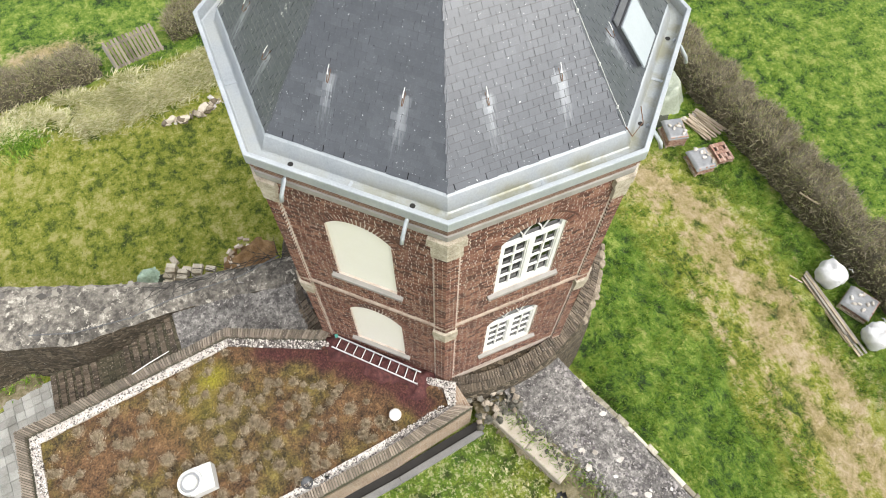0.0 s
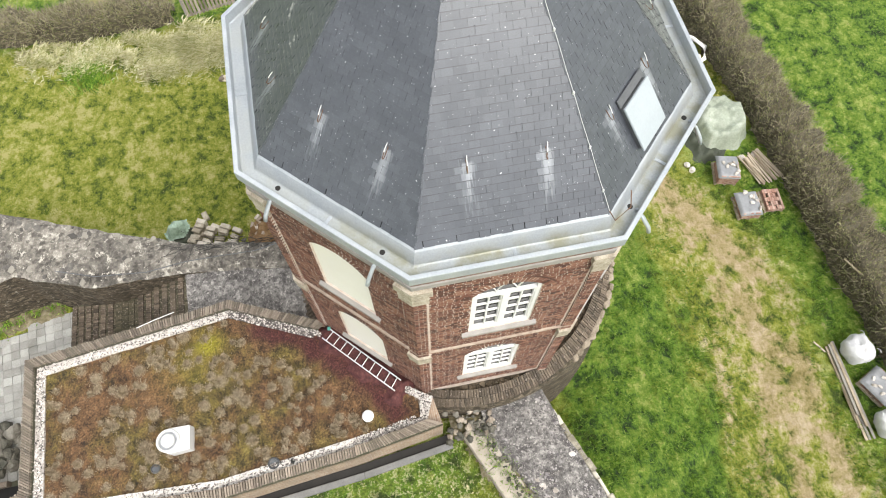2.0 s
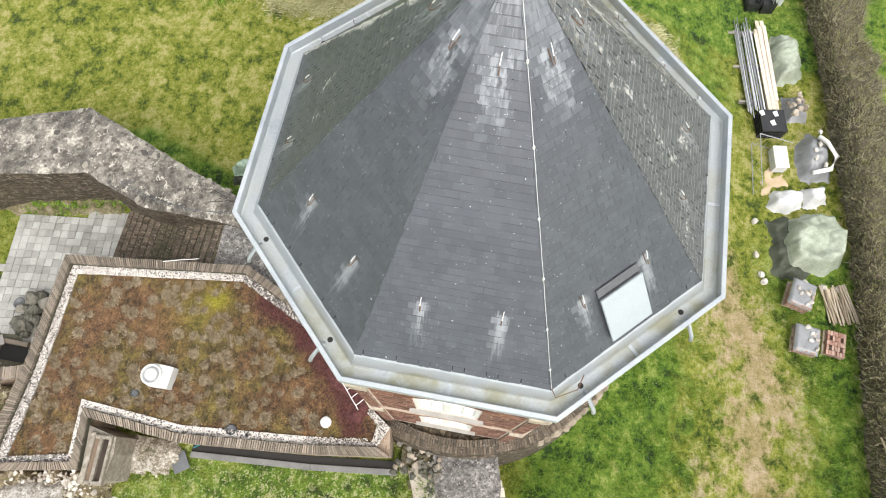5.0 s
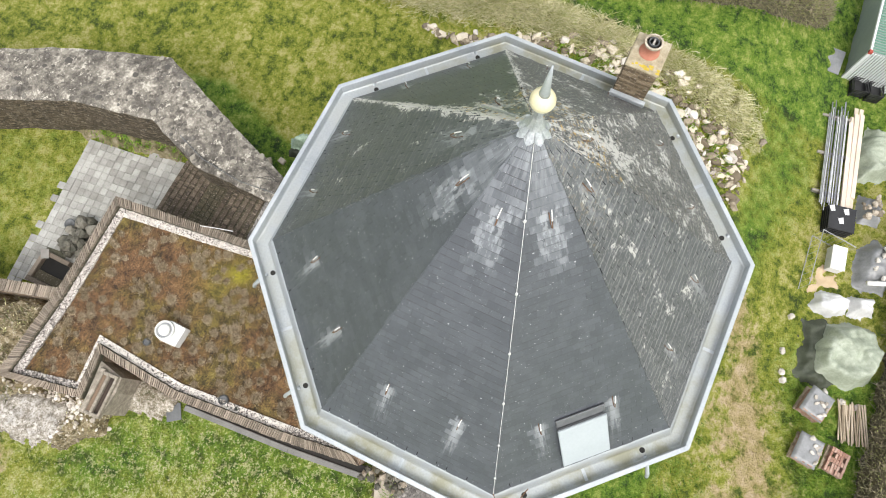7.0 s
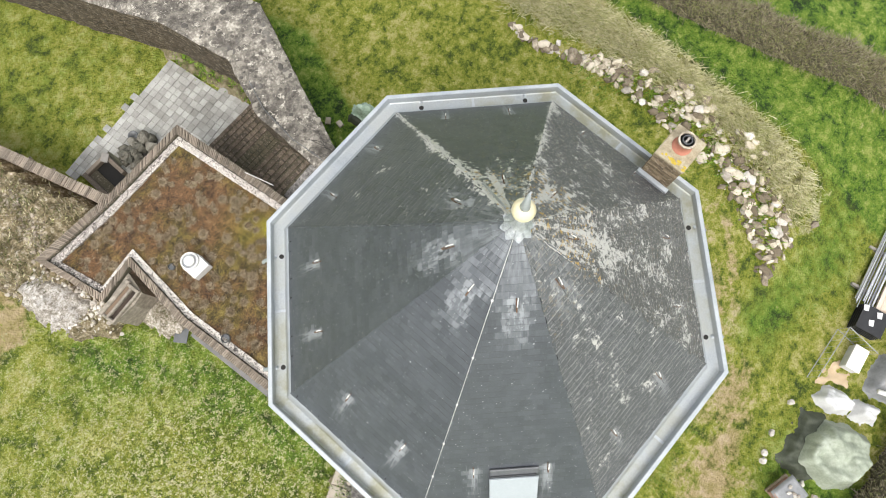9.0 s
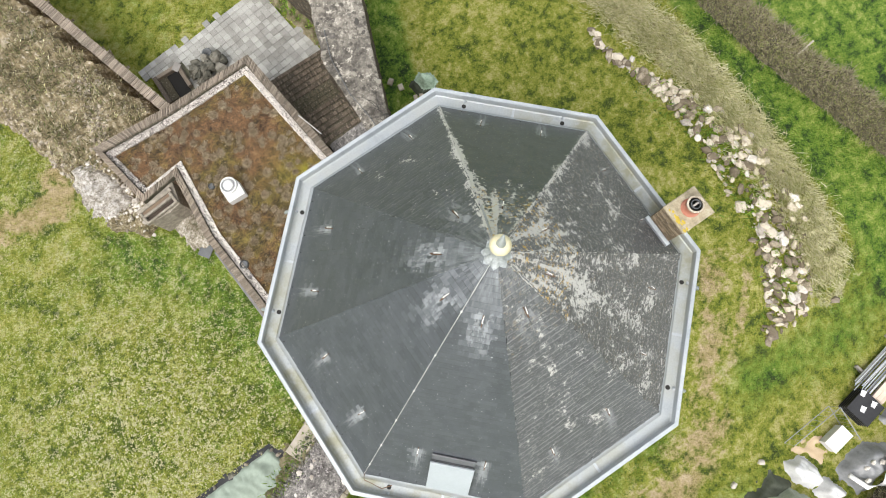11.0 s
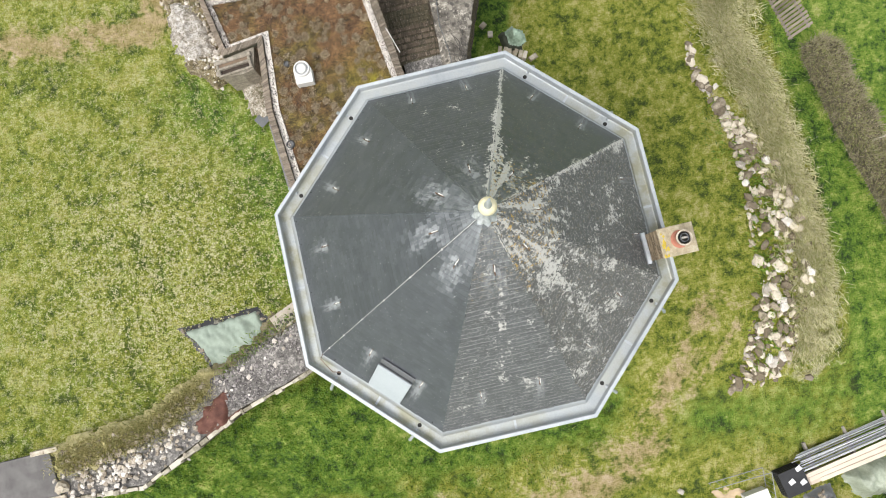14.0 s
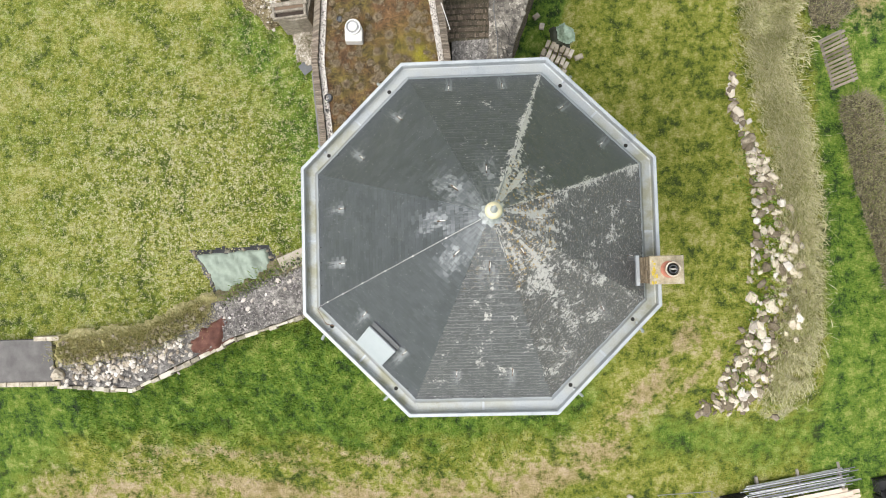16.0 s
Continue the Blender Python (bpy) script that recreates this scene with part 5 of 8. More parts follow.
# the planted roof
xs = np.arange(-8.6, -0.6, 0.08)
ys = np.arange(1.6, 13.8, 0.08)
SX, SY = np.meshgrid(xs, ys)
keep = signed(SX, SY, between(SED_OUT, SED_IN, 0.7)) > 0
g = Geo()
SZ = 5.93 + 0.025 * lumps(SX, SY, 0.9, 7) + 0.02 * lumps(SX, SY, 0.4, 8)
idx = np.arange(SX.size).reshape(SX.shape)
g.v = np.stack([SX, SY, SZ], -1).reshape(-1, 3).tolist()
for j in range(SX.shape[0] - 1):
    for i in range(SX.shape[1] - 1):
        if keep[j, i] or keep[j + 1, i] or keep[j, i + 1] or keep[j + 1, i + 1]:
            g.f.append((int(idx[j, i]), int(idx[j, i + 1]), int(idx[j + 1, i + 1]), int(idx[j + 1, i])))
bed = part("sedum_bed", g, SEDUM, low, "rusty sedum and moss with pale seed heads", True)
ax, ay = SX.ravel(), SY.ravel()
wn1 = 0.95 * smooth01(1.25 - line_dist(ax, ay, [(-5.2, 2.9), (-4.4, 3.3), (-3.2, 4.55), (-2.2, 5.6), (-1.8, 6.6)]) / 0.45 + 0.25 * lumps(ax, ay, 0.9, 21))
# pale seed heads stand in round tufts
tr = np.random.RandomState(61)
TUFTS = []
while len(TUFTS) < 165:
    tx, ty = tr.uniform(-8.3, -1.3), tr.uniform(2.0, 13.5)
    tx, ty, rad = (tx, ty, tr.uniform(0.09, 0.22))
    if signed(np.array([tx]), np.array([ty]), SED_IN)[0] < 0.1 or lumps(np.array([tx]), np.array([ty]), 1.6, 66)[0] < -0.45:
        continue
    if line_dist(np.array([tx]), np.array([ty]), [(-5.2, 2.9), (-3.2, 4.55), (-1.8, 6.6)])[0] < 0.6:
        continue
    if all(math.hypot(tx - u, ty - w) > 0.75 * (rad + q) for u, w, q in TUFTS):
        TUFTS.append((tx, ty, rad))
tuft = np.zeros_like(ax)
for tx, ty, rad in TUFTS:
    tuft = np.maximum(tuft, np.exp(-(np.hypot(ax - tx, ay - ty) / (rad * 1.05)) ** 2))
weights(bed.data, "tuft", tuft)
weights(bed.data, "wine", np.clip(wn1, 0, 1))
weights(bed.data, "lime", np.exp(-(np.hypot(ax + 2.0, ay - 8.2) / 0.38) ** 2) + 0.25 * np.exp(-(np.hypot(ax + 2.6, ay - 8.9) / 0.9) ** 2))

# the strip of pebbles inside the parapet
g = Geo()
EDGE = between(SED_OUT, SED_IN, 0.55)
for i in (-2, -1):
    EDGE[i] = SED_OUT[i]
EDGE.append(EDGE[0])
SED_RIM = SED_IN + SED_IN[:1]
rng = random.Random(12)
for i in range(len(EDGE) - 1):
    a, b = Vector(EDGE[i]), Vector(EDGE[i + 1])
    c, d = Vector(SED_RIM[i]), Vector(SED_RIM[i + 1])
    for s in range(int((b - a).length * (190 if i < 9 else 330))):
        t, w = rng.random(), rng.random() ** 0.8 * (1.0 if i < 9 else 0.5)
        p = a.lerp(b, t).lerp(c.lerp(d, t), w)
        r = rng.uniform(0.012, 0.032)
        g.stone(rng, r * 2, r * 1.7, r * 1.3, Matrix.Translation((p.x, p.y, 5.99 + rng.uniform(0, 0.05) * (1 - w))) @ Matrix.Rotation(rng.uniform(0, 6), 4, "Z"))
rim_edge = SED_RIM[:9] + [tuple(Vector(a).lerp(Vector(b), 0.5)) for a, b in zip(EDGE[9:], SED_RIM[9:])]
under = band(EDGE, rim_edge, 5.9, 6.0, False)
part("pebble_bed", under, PEBBLE, low)["kind"] = "stuff"
ob = part("pebble_strip", g, PEBBLE, low, "strip of pale rounded pebbles")
ob["kind"] = "stuff"

# ---- old walls ----
def wall_body(name, left, right, top, foot, label, mat_top=None, step=0.35, seed=1, category="wall"):
    """A thick old wall between two edge lines, with an uneven crown and ragged rims. top: heights along it."""
    rng = np.random.RandomState(seed)

    def resample(line, n):
        p = np.array(line, float)
        s = np.concatenate([[0], np.cumsum(np.hypot(*np.diff(p, axis=0).T))])
        t = np.linspace(0, s[-1], n)
        return np.stack([np.interp(t, s, p[:, 0]), np.interp(t, s, p[:, 1])], -1)

    n = max(4, int(sum(math.dist(a, b) for a, b in zip(left, left[1:])) / step))
    l, r = resample(left, n), resample(right, n)
    zt = np.interp(np.linspace(0, 1, n), np.linspace(0, 1, len(top)), top)
    k = 9
    v, f = [], []
    for i in range(n):
        for j in range(k):
            t = j / (k - 1)
            p = l[i] * (1 - t) + r[i] * t
            edge = abs(t - 0.5) * 2
            p = p + rng.uniform(-0.035, 0.035, 2)
            v.append((p[0], p[1], zt[i] + rng.uniform(-0.05, 0.05) - 0.10 * edge ** 4))
    crown = Geo()
    crown.add(v, [(i * k + j, i * k + j + 1, (i + 1) * k + j + 1, (i + 1) * k + j) for i in range(n - 1) for j in range(k - 1)])
    w = thing(name, label, category, kind="structure")
    part("crown", crown, mat_top or WALL_TOP, w, "", True)
    for side, col in (("l", 0), ("r", k - 1)):
        sg = Geo()
        rows = 6
        for i in range(n):
            x, y, z = v[i * k + col]
            for q in range(rows + 1):
                o = rng.uniform(-0.04, 0.04, 2) if 0 < q else (0, 0)
                sg.v.append((x + o[0], y + o[1], z + (foot - z) * q / rows))
        sg.f = [(i * (rows + 1) + q, (i + 1) * (rows + 1) + q, (i + 1) * (rows + 1) + q + 1, i * (rows + 1) + q + 1) for i in range(n - 1) for q in range(rows)]
        part("face", sg, WALL_SIDE, w, "", False)
    ends = Geo()
    for i in (0, n - 1):
        a, b = v[i * k], v[i * k + k - 1]
        ends.add([a, b, (b[0], b[1], foot), (a[0], a[1], foot)], [(0, 1, 2, 3)])
    part("end", ends, WALL_SIDE, w)
    return w


wall_body("wall_north", [(0.2, 4.5), (0.85, 8.9), (0.9, 12.05), (1.85, 14.6), (1.2, 17.8), (-0.6, 22.0), (-3.0, 28.0)], [(1.2, 4.4), (1.9, 8.7), (3.05, 11.8), (4.5, 15.4), (3.2, 19.2), (1.7, 22.2), (-0.5, 28.6)],
          [5.5, 5.5, 5.5, 5.5, 5.5, 5.5], 1.2, "thick rubble curtain wall with a lichened crown", seed=2)
wall_body("wall_west", [(-5.1, 0.3), (-6.1, 0.2), (-8.5, -0.72), (-11.4, -1.9), (-14.7, -3.1), (-18.3, -3.35)], [(-5.0, -1.8), (-6.8, -2.2), (-8.2, -2.75), (-10.6, -3.45), (-15.1, -5.55), (-18.5, -5.35)],
          [4.85, 4.8, 4.75, 4.7, 4.65], 0.6, "broken retaining wall with a gravelly rubble top", GRAVEL_TOP, seed=3)


def strew(parent, count, spot, smin, smax, mat, seed, label="", flat=0.45):
    """Many small stones too small to pick apart."""
    rng = random.Random(seed)
    g = Geo()
    for i in range(count):
        x, y, z = spot(rng)
        s = smin + (smax - smin) * rng.random() ** 2
        g.stone(rng, s, s * rng.uniform(0.6, 1), s * flat, Matrix.Translation((x, y, z)) @ Matrix.Rotation(rng.uniform(0, 6), 4, "Z"))
    part("loose_stones", g, mat, parent, label)["kind"] = "stuff"


def along_band(left, right, z):
    """Picks points between two edge lines."""
    def pick(rng):
        i = rng.randrange(len(left) - 1)
        t, w = rng.random(), rng.uniform(0.04, 0.96)
        a = [left[i][k] + (left[i + 1][k] - left[i][k]) * t for k in (0, 1)]
        b = [right[i][k] + (right[i + 1][k] - right[i][k]) * t for k in (0, 1)]
        return a[0] + (b[0] - a[0]) * w, a[1] + (b[1] - a[1]) * w, z
    return pick


WHITE_ROCK = plain("lime_rubble", [(0.30, 0.265, 0.22), (0.50, 0.46, 0.41), (0.66, 0.63, 0.58)], 3.0, 25.0, vary=0.4, relief=0.6, dist=0.03)
GRIT = plain("grey_grit", [(0.10, 0.09, 0.09), (0.20, 0.185, 0.18), (0.34, 0.315, 0.30)], 6.0, 40.0, vary=0.9, relief=0.5)
CROWN_STONE = plain("crown_stone", [(0.07, 0.064, 0.056), (0.14, 0.128, 0.112), (0.26, 0.24, 0.20)], 5.0, 40.0, vary=0.9, relief=0.5)
w_west, w_north = bpy.data.objects["wall_west"], bpy.data.objects["wall_north"]
strew(w_west, 1500, along_band([(-5.1, 0.3), (-8.5, -0.72), (-11.4, -1.9)], [(-5.0, -1.8), (-8.2, -2.75), (-10.9, -3.5)], 4.78), 0.03, 0.14, GRIT, 71, "grey gravel and chips")
strew(w_west, 26, along_band([(-5.6, 0.0), (-8.5, -0.9), (-11.2, -2.0)], [(-5.4, -1.6), (-8.2, -2.6), (-10.7, -3.3)], 4.80), 0.12, 0.34, WHITE_ROCK, 75, "pale slabs in the gravel", 0.1)
strew(w_north, 160, along_band([(0.9, 8.9), (0.9, 12.05), (1.85, 14.6), (1.2, 17.8), (-0.6, 22.0)], [(1.9, 8.7), (3.05, 11.8), (4.5, 15.4), (3.2, 19.2), (1.7, 22.2)], 5.48), 0.10, 0.36, CROWN_STONE, 72, "stones sunk in the crown", 0.14)

# ---- the paved yard, stairs and ruin ----
PAVER = plain("concrete_paver", [(0.20, 0.196, 0.175), (0.32, 0.315, 0.288), (0.46, 0.455, 0.425)], 1.0, 30.0, vary=0.22, relief=0.25)
PAVER_JOINT = plain("mossy_joint", [(0.06, 0.065, 0.035), (0.14, 0.13, 0.09)], 4.0, 30.0)
DARK_BRICK = brick_material("mossy_shaded_brick", (0.04, 0.035, 0.02), (0.075, 0.064, 0.038), (0.125, 0.105, 0.068), (0.045, 0.045, 0.022))
ROCK = plain("field_stone", [(0.16, 0.13, 0.095), (0.29, 0.245, 0.19), (0.45, 0.395, 0.32)], 4.0, 25.0, vary=0.4, relief=0.6, dist=0.03)
MOSS_ROCK = plain("mossy_rock", [(0.045, 0.045, 0.033), (0.12, 0.112, 0.088), (0.22, 0.205, 0.17)], 4.5, 25.0, vary=0.3, relief=0.6, dist=0.03)

PAVED = [(0.62, 18.3), (1.35, 13.85), (-5.3, 13.7), (-5.9, 17.75)]
g = Geo()
g.prism([(0.50, 18.1), (1.2, 14.0), (-5.15, 13.85), (-5.72, 17.6)], 2.6, 2.845)
paving = single("patio", g, PAVER_JOINT, "yard paved with worn grey concrete slabs", "pavement", kind="structure")
turn = Matrix.Rotation(radians(6.5), 4, "Z")
rng = random.Random(31)
shapes = []
for i in range(6):
    g = Geo()
    g.box(-0.147, -0.147, 0, 0.147, 0.147, 0.05, None, 0.008)
    shapes.append(mesh_of("paver", g, PAVER))
rest = Geo()
count = 0
spots = []
for i in range(-24, 10):
    for j in range(-8, 22):
        p = turn @ Vector((i * 0.302, j * 0.302, 0)) + Vector((0.2, 15.0, 2.83))
        spots.append(p)
for p in spots:
    if signed(np.array([p.x]), np.array([p.y]), PAVED)[0] < 0.03 + rng.uniform(-0.1, 0.06):
        continue
    if abs(p.x + 4.95) < 0.75 and abs(p.y - 16.3) < 0.75:
        continue
    m = Matrix.Translation(p + Vector((0, 0, rng.uniform(-0.012, 0.012)))) @ turn @ Matrix.Rotation(rng.uniform(-0.02, 0.02), 4, "Z") @ Matrix.Rotation(rng.uniform(-0.015, 0.015), 4, "X")
    if count < 290:
        ob = new("paver", shapes[count % 6])
        ob.matrix_world = m
        ob.parent = paving
        count += 1
    else:
        rest.box(-0.147, -0.147, 0, 0.147, 0.147, 0.05, m, 0.008)
if rest.v:
    part("pavers", rest, PAVER, paving)["kind"] = "stuff"

ALU_RAIL = plain("pale_rail", [(0.55, 0.54, 0.52), (0.70, 0.69, 0.67)], 5.0, 40.0, rough=0.5)
# stairs between the annexe and the curtain wall
stairs = thing("stairs", "worn mossy brick stairs climbing beside the annexe", "stairs", kind="structure")


def stair_x(y):
    """Left and right ends of the stairs at y."""
    t = (y - 7.4) / 6.3
    return -0.72 - 0.72 * t - 0.02, 0.95 + max(0, (y - 12) * 0.36)


tops = [2.85 + 0.175 * (k + 1) for k in range(13)]
yy = 13.9
levels = []
for k, z in enumerate(tops):
    depth = 0.85 if k == 6 else 0.335
    levels.append((yy, yy - depth, z))
    yy -= depth
for y1, y0, z in levels:
    a, b = stair_x(y1), stair_x(y0)
    g = Geo()
    g.prism([(a[0], y1), (b[0], y0), (b[1], y0), (a[1], y1)][::-1], 2.0, z - 0.05)
    s = part("step", g, JOINT, stairs)
    # back rows of each tread painted darker for riser shade, besides moss
    br, nose = Geo(), Geo()
    x = b[0]
    rowz = max(1, round((y1 - y0) / 0.2))
    while x < b[1] - 0.04:
        for r in range(rowz):
            d0, d1 = y0 + (y1 - y0) * r / rowz, y0 + (y1 - y0) * (r + 1) / rowz - 0.012
            h = rng.uniform(-0.012, 0.008)
            if r == rowz - 1 and rowz < 4:
                nose.box(x, d0 - 0.004, z - 0.11, x + 0.066, d1 + 0.012, z + h, None)
            else:
                br.box(x, d0 + 0.004, z - 0.12, x + 0.066, d1 - 0.006, z - 0.012 + h, None)
        x += 0.073
    part("tread_bricks", br, DARK_BRICK, s)["kind"] = "stuff"
    part("nosing_bricks", nose, LEDGE_BRICK, s)["kind"] = "stuff"
end_y, end_z = levels[-1][1], levels[-1][2]
g = Geo()
v, f = [], []
n, k = 16, 9
for i in range(n):
    y = end_y + 0.02 - (end_y - 4.6) * i / (n - 1)
    x0 = -0.75 if y > 7.4 else -0.75 - (7.4 - y) * 0.46
    for j in range(k):
        x = x0 + (1.0 - x0) * j / (k - 1)
        v.append((x, y, end_z + 0.12 * min(1, i / 4) + rng.uniform(-0.03, 0.03) + (5.46 - end_z - 0.12) * (j / (k - 1)) ** 1.5))
g.add(v, [(i * k + j, (i + 1) * k + j, (i + 1) * k + j + 1, i * k + j + 1) for i in range(n - 1) for j in range(k - 1)])
part("landing", g, GRAVEL_TOP, stairs, "rough rubble landing at the tower", True)
g = Geo()
g.tube([(-1.12, 10.28, 6.24), (-0.95, 9.75, 6.2), (-0.78, 9.18, 6.12)], 0.016, 8)
part("handrail", g, ALU_RAIL, stairs, "thin pale rail")

# brick-lined pit with rocks beside it
pit = thing("light_well", "brick-lined dark pit in the paving", "pit")
g = Geo()
for x0, y0, x1, y1 in ((-5.62, 15.55, -5.42, 17.0), (-4.46, 15.75, -4.28, 17.0), (-5.42, 16.82, -4.46, 17.0)):
    g.box(x0, y0, 2.6, x1, y1, 3.12, None, 0.02)
part("rim", g, OLD_BRICK, pit, "rim of weathered bricks")
# dark sheet at paving level paints the pit's shaded depth
g = Geo()
g.box(-5.42, 15.4, 2.86, -4.46, 16.82, 2.9)
part("bottom", g, DARK, pit)
for k in range(3):
    g = Geo()
    g.box(-5.40, 15.6 + 0.12 * k, 2.9, -5.05 + 0.0 * k, 16.8, 2.93 + 0.05 * (k == 0), None)
    if k == 0:
        part("ledge", g, DARK_BRICK, pit)
fount = thing("rock_fountain", "pile of mossy grey boulders on the paving", "rocks")
for i in range(34):
    g = Geo()
    a, r = rng.uniform(0, 6.28), rng.uniform(0.1, 0.95)
    s = rng.uniform(0.22, 0.7)
    g.stone(rng, s, s * 0.8, s * 0.7, Matrix.Translation((-3.35 + r * math.cos(a), 15.9 + 0.72 * r * math.sin(a), 2.9 + s * 0.3 + (0.55 - r * 0.5) * rng.random())) @ Matrix.Rotation(rng.uniform(0, 6), 4, "Z"))
    part("boulder", g, MOSS_ROCK, fount)
g = Geo()
g.lathe([(0.17, 2.86), (0.2, 3.2), (0.22, 3.22), (0.18, 3.23), (0.15, 2.95), (0.02, 2.94)], 18, Matrix.Translation((-2.95, 16.6, 0)))
single("flower_pot", g, LEAD, "dark round pot standing by the boulders", "pot", smooth=True)
sign = thing("notice_board", "small pale tilted notice board", "sign")
m = Matrix.Translation((-4.42, 16.75, 3.25)) @ Matrix.Rotation(radians(35), 4, "Z") @ Matrix.Rotation(radians(25), 4, "X")
g = Geo()
g.box(-0.2, -0.14, 0, 0.2, 0.14, 0.02, m, 0.004)
part("board", g, GREY_STONE, sign)
g = Geo()
g.tube([(-4.42, 16.75, 2.86), (-4.42, 16.75, 3.25)], 0.02, 6)
part("post", g, LEAD, sign)


def coping_wall(name, line, width, z0, z1, label):
    """A plain brick wall with a coping of bricks on edge."""
    w = thing(name, label, "wall", kind="structure")
    for (ax, ay), (bx, by) in zip(line, line[1:]):
        d = Vector((bx - ax, by - ay, 0))
        m = Matrix.Translation((ax, ay, 0)) @ Matrix.Rotation(math.atan2(d.y, d.x), 4, "Z")
        g = Geo()
        g.box(0, -width / 2 + 0.02, z0, d.length, width / 2 - 0.02, z1 - 0.1, m)
        ob = part("body", g, COURSED_TAN, w)
        wall_uv(ob.data)
        g = Geo()
        n = int(d.length / 0.075)
        for i in range(n):
            x = d.length * i / n
            h = rng.uniform(-0.012, 0.012)
            o = rng.uniform(-0.015, 0.015)
            g.box(x + 0.005, -width / 2 + o, z1 - 0.12, x + 0.068, width / 2 + o, z1 + h, m)
        part("coping_bricks", g, OLD_BRICK, w)["kind"] = "stuff"
    return w


coping_wall("wall_yard", [(-5.35, 13.9), (-6.05, 16.3), (-6.75, 18.7), (-8.6, 25.0)], 0.42, 2.6, 5.35, "old brick wall with a coping on edge")

# the ruined wall mass
RUIN = [(-7.7, 10.4), (-9.0, 10.1), (-9.9, 11.2), (-10.4, 13.5), (-11.1, 16.8), (-12.3, 19.4), (-14.0, 25.0), (-9.2, 26.0), (-7.1, 19.0), (-5.75, 14.2), (-8.3, 13.75), (-7.75, 10.9)]
LICHEN_RUIN = crown_material("ruined_core", (0.05, 0.042, 0.022), (0.14, 0.11, 0.058), (0.27, 0.22, 0.13), (0.54, 0.49, 0.41), 1.2)
xs, ys = np.arange(-14.5, -5.4, 0.16), np.arange(9.6, 26, 0.16)
RX, RY = np.meshgrid(xs, ys)
sd = signed(RX, RY, RUIN) + 0.18 * lumps(RX, RY, 1.1, 41)
top = 5.15 + 0.18 * lumps(RX, RY, 2.5, 42) + 0.08 * lumps(RX, RY, 0.6, 43) - 0.5 * smooth01((11.4 - RY) / 1.4)
RZ = 3.9 + (top - 3.9) * smooth01(sd / 0.45 + 0.35)
keep = sd > -0.35
idx = np.arange(RX.size).reshape(RX.shape)
g = Geo()
g.v = np.stack([RX, RY, RZ], -1).reshape(-1, 3).tolist()
for j in range(RX.shape[0] - 1):
    for i in range(RX.shape[1] - 1):
        if keep[j, i] or keep[j + 1, i + 1]:
            g.f.append((int(idx[j, i]), int(idx[j, i + 1]), int(idx[j + 1, i + 1]), int(idx[j + 1, i])))
ruin = thing("wall_ruin", "broken rubble wall core overgrown with dry grass", "ruin", kind="structure")
part("core", g, LICHEN_RUIN, ruin, "", False)


def ruin_z(x, y):
    i, j = int(round((x + 14.5) / 0.16)), int(round((y - 9.6) / 0.16))
    return float(RZ[min(max(j, 0), RZ.shape[0] - 1), min(max(i, 0), RZ.shape[1] - 1)])


rest, crust = Geo(), Geo()
for i in range(1300):
    t = rng.random()
    if t < 0.45:
        x, y, mat_big = -8.55 + rng.gauss(0, 0.55), 11.9 + rng.gauss(0, 0.8), 1
    elif t < 0.75:
        k = rng.random()
        x, y, mat_big = -9.7 - 1.9 * k + rng.gauss(0, 0.25), 11.0 + 7.5 * k + rng.gauss(0, 0.4), 0
    else:
        k = rng.random()
        x, y, mat_big = -8.4 + 0.6 * k + rng.gauss(0, 0.3), 13.6 + 3.6 * k + rng.gauss(0, 0.4), 1
    if signed(np.array([x]), np.array([y]), RUIN)[0] < 0.02:
        continue
    s = 0.04 + 0.17 * rng.random() ** 2
    (crust if t < 0.36 else rest).stone(rng, s, s * rng.uniform(0.5, 1), s * 0.4, Matrix.Translation((x, y, ruin_z(x, y) + s * 0.1)) @ Matrix.Rotation(rng.uniform(0, 6), 4, "Z"))
part("rubble", rest, ROCK, ruin, "loose brown rubble")["kind"] = "stuff"
part("rubble", crust, WHITE_ROCK, ruin, "pale lime rubble")["kind"] = "stuff"

# stone block with a timber-lined slot at the corner of the annexe
block = thing("slotted_block", "rendered block with a narrow timber-lined slot", "masonry")
WORN = plain("worn_render", [(0.13, 0.115, 0.09), (0.25, 0.22, 0.175), (0.42, 0.38, 0.32)], 6.0, 30.0, relief=0.6, dist=0.02)
g = Geo()
g.prism([(-8.12, 9.98), (-7.32, 9.92), (-6.80, 10.02), (-6.62, 10.95), (-7.92, 10.74), (-8.26, 10.34)], 3.9, 5.92)
part("body", g, WORN, block)
m = Matrix.Translation((-7.53, 10.26, 0)) @ Matrix.Rotation(radians(5), 4, "Z")
OLD_TIMBER = plain("old_timber", [(0.10, 0.07, 0.045), (0.22, 0.155, 0.105)], 2.0, 30.0)
# dark timber colour paints the shade deep in the slot
SLOT_DARK = plain("slot_shade_timber", [(0.02, 0.014, 0.010), (0.06, 0.042, 0.03)], 2.0, 30.0)
for x0, y0, x1, y1 in ((-0.74, -0.26, 0.72, -0.17), (-0.74, 0.03, 0.70, 0.13), (-0.74, 0.27, 0.78, 0.44), (-0.74, -0.17, -0.62, 0.27), (0.60, -0.17, 0.72, 0.27)):
    part("rim", Geo().box(x0, y0, 5.8, x1, y1, 6.08 + 0.02 * (y0 > 0.1), m, 0.03), WORN, block)
part("timber", Geo().box(-0.62, 0.13, 5.9, 0.60, 0.27, 6.03, m, 0.01), OLD_TIMBER, block, "old brown timber in the slot")
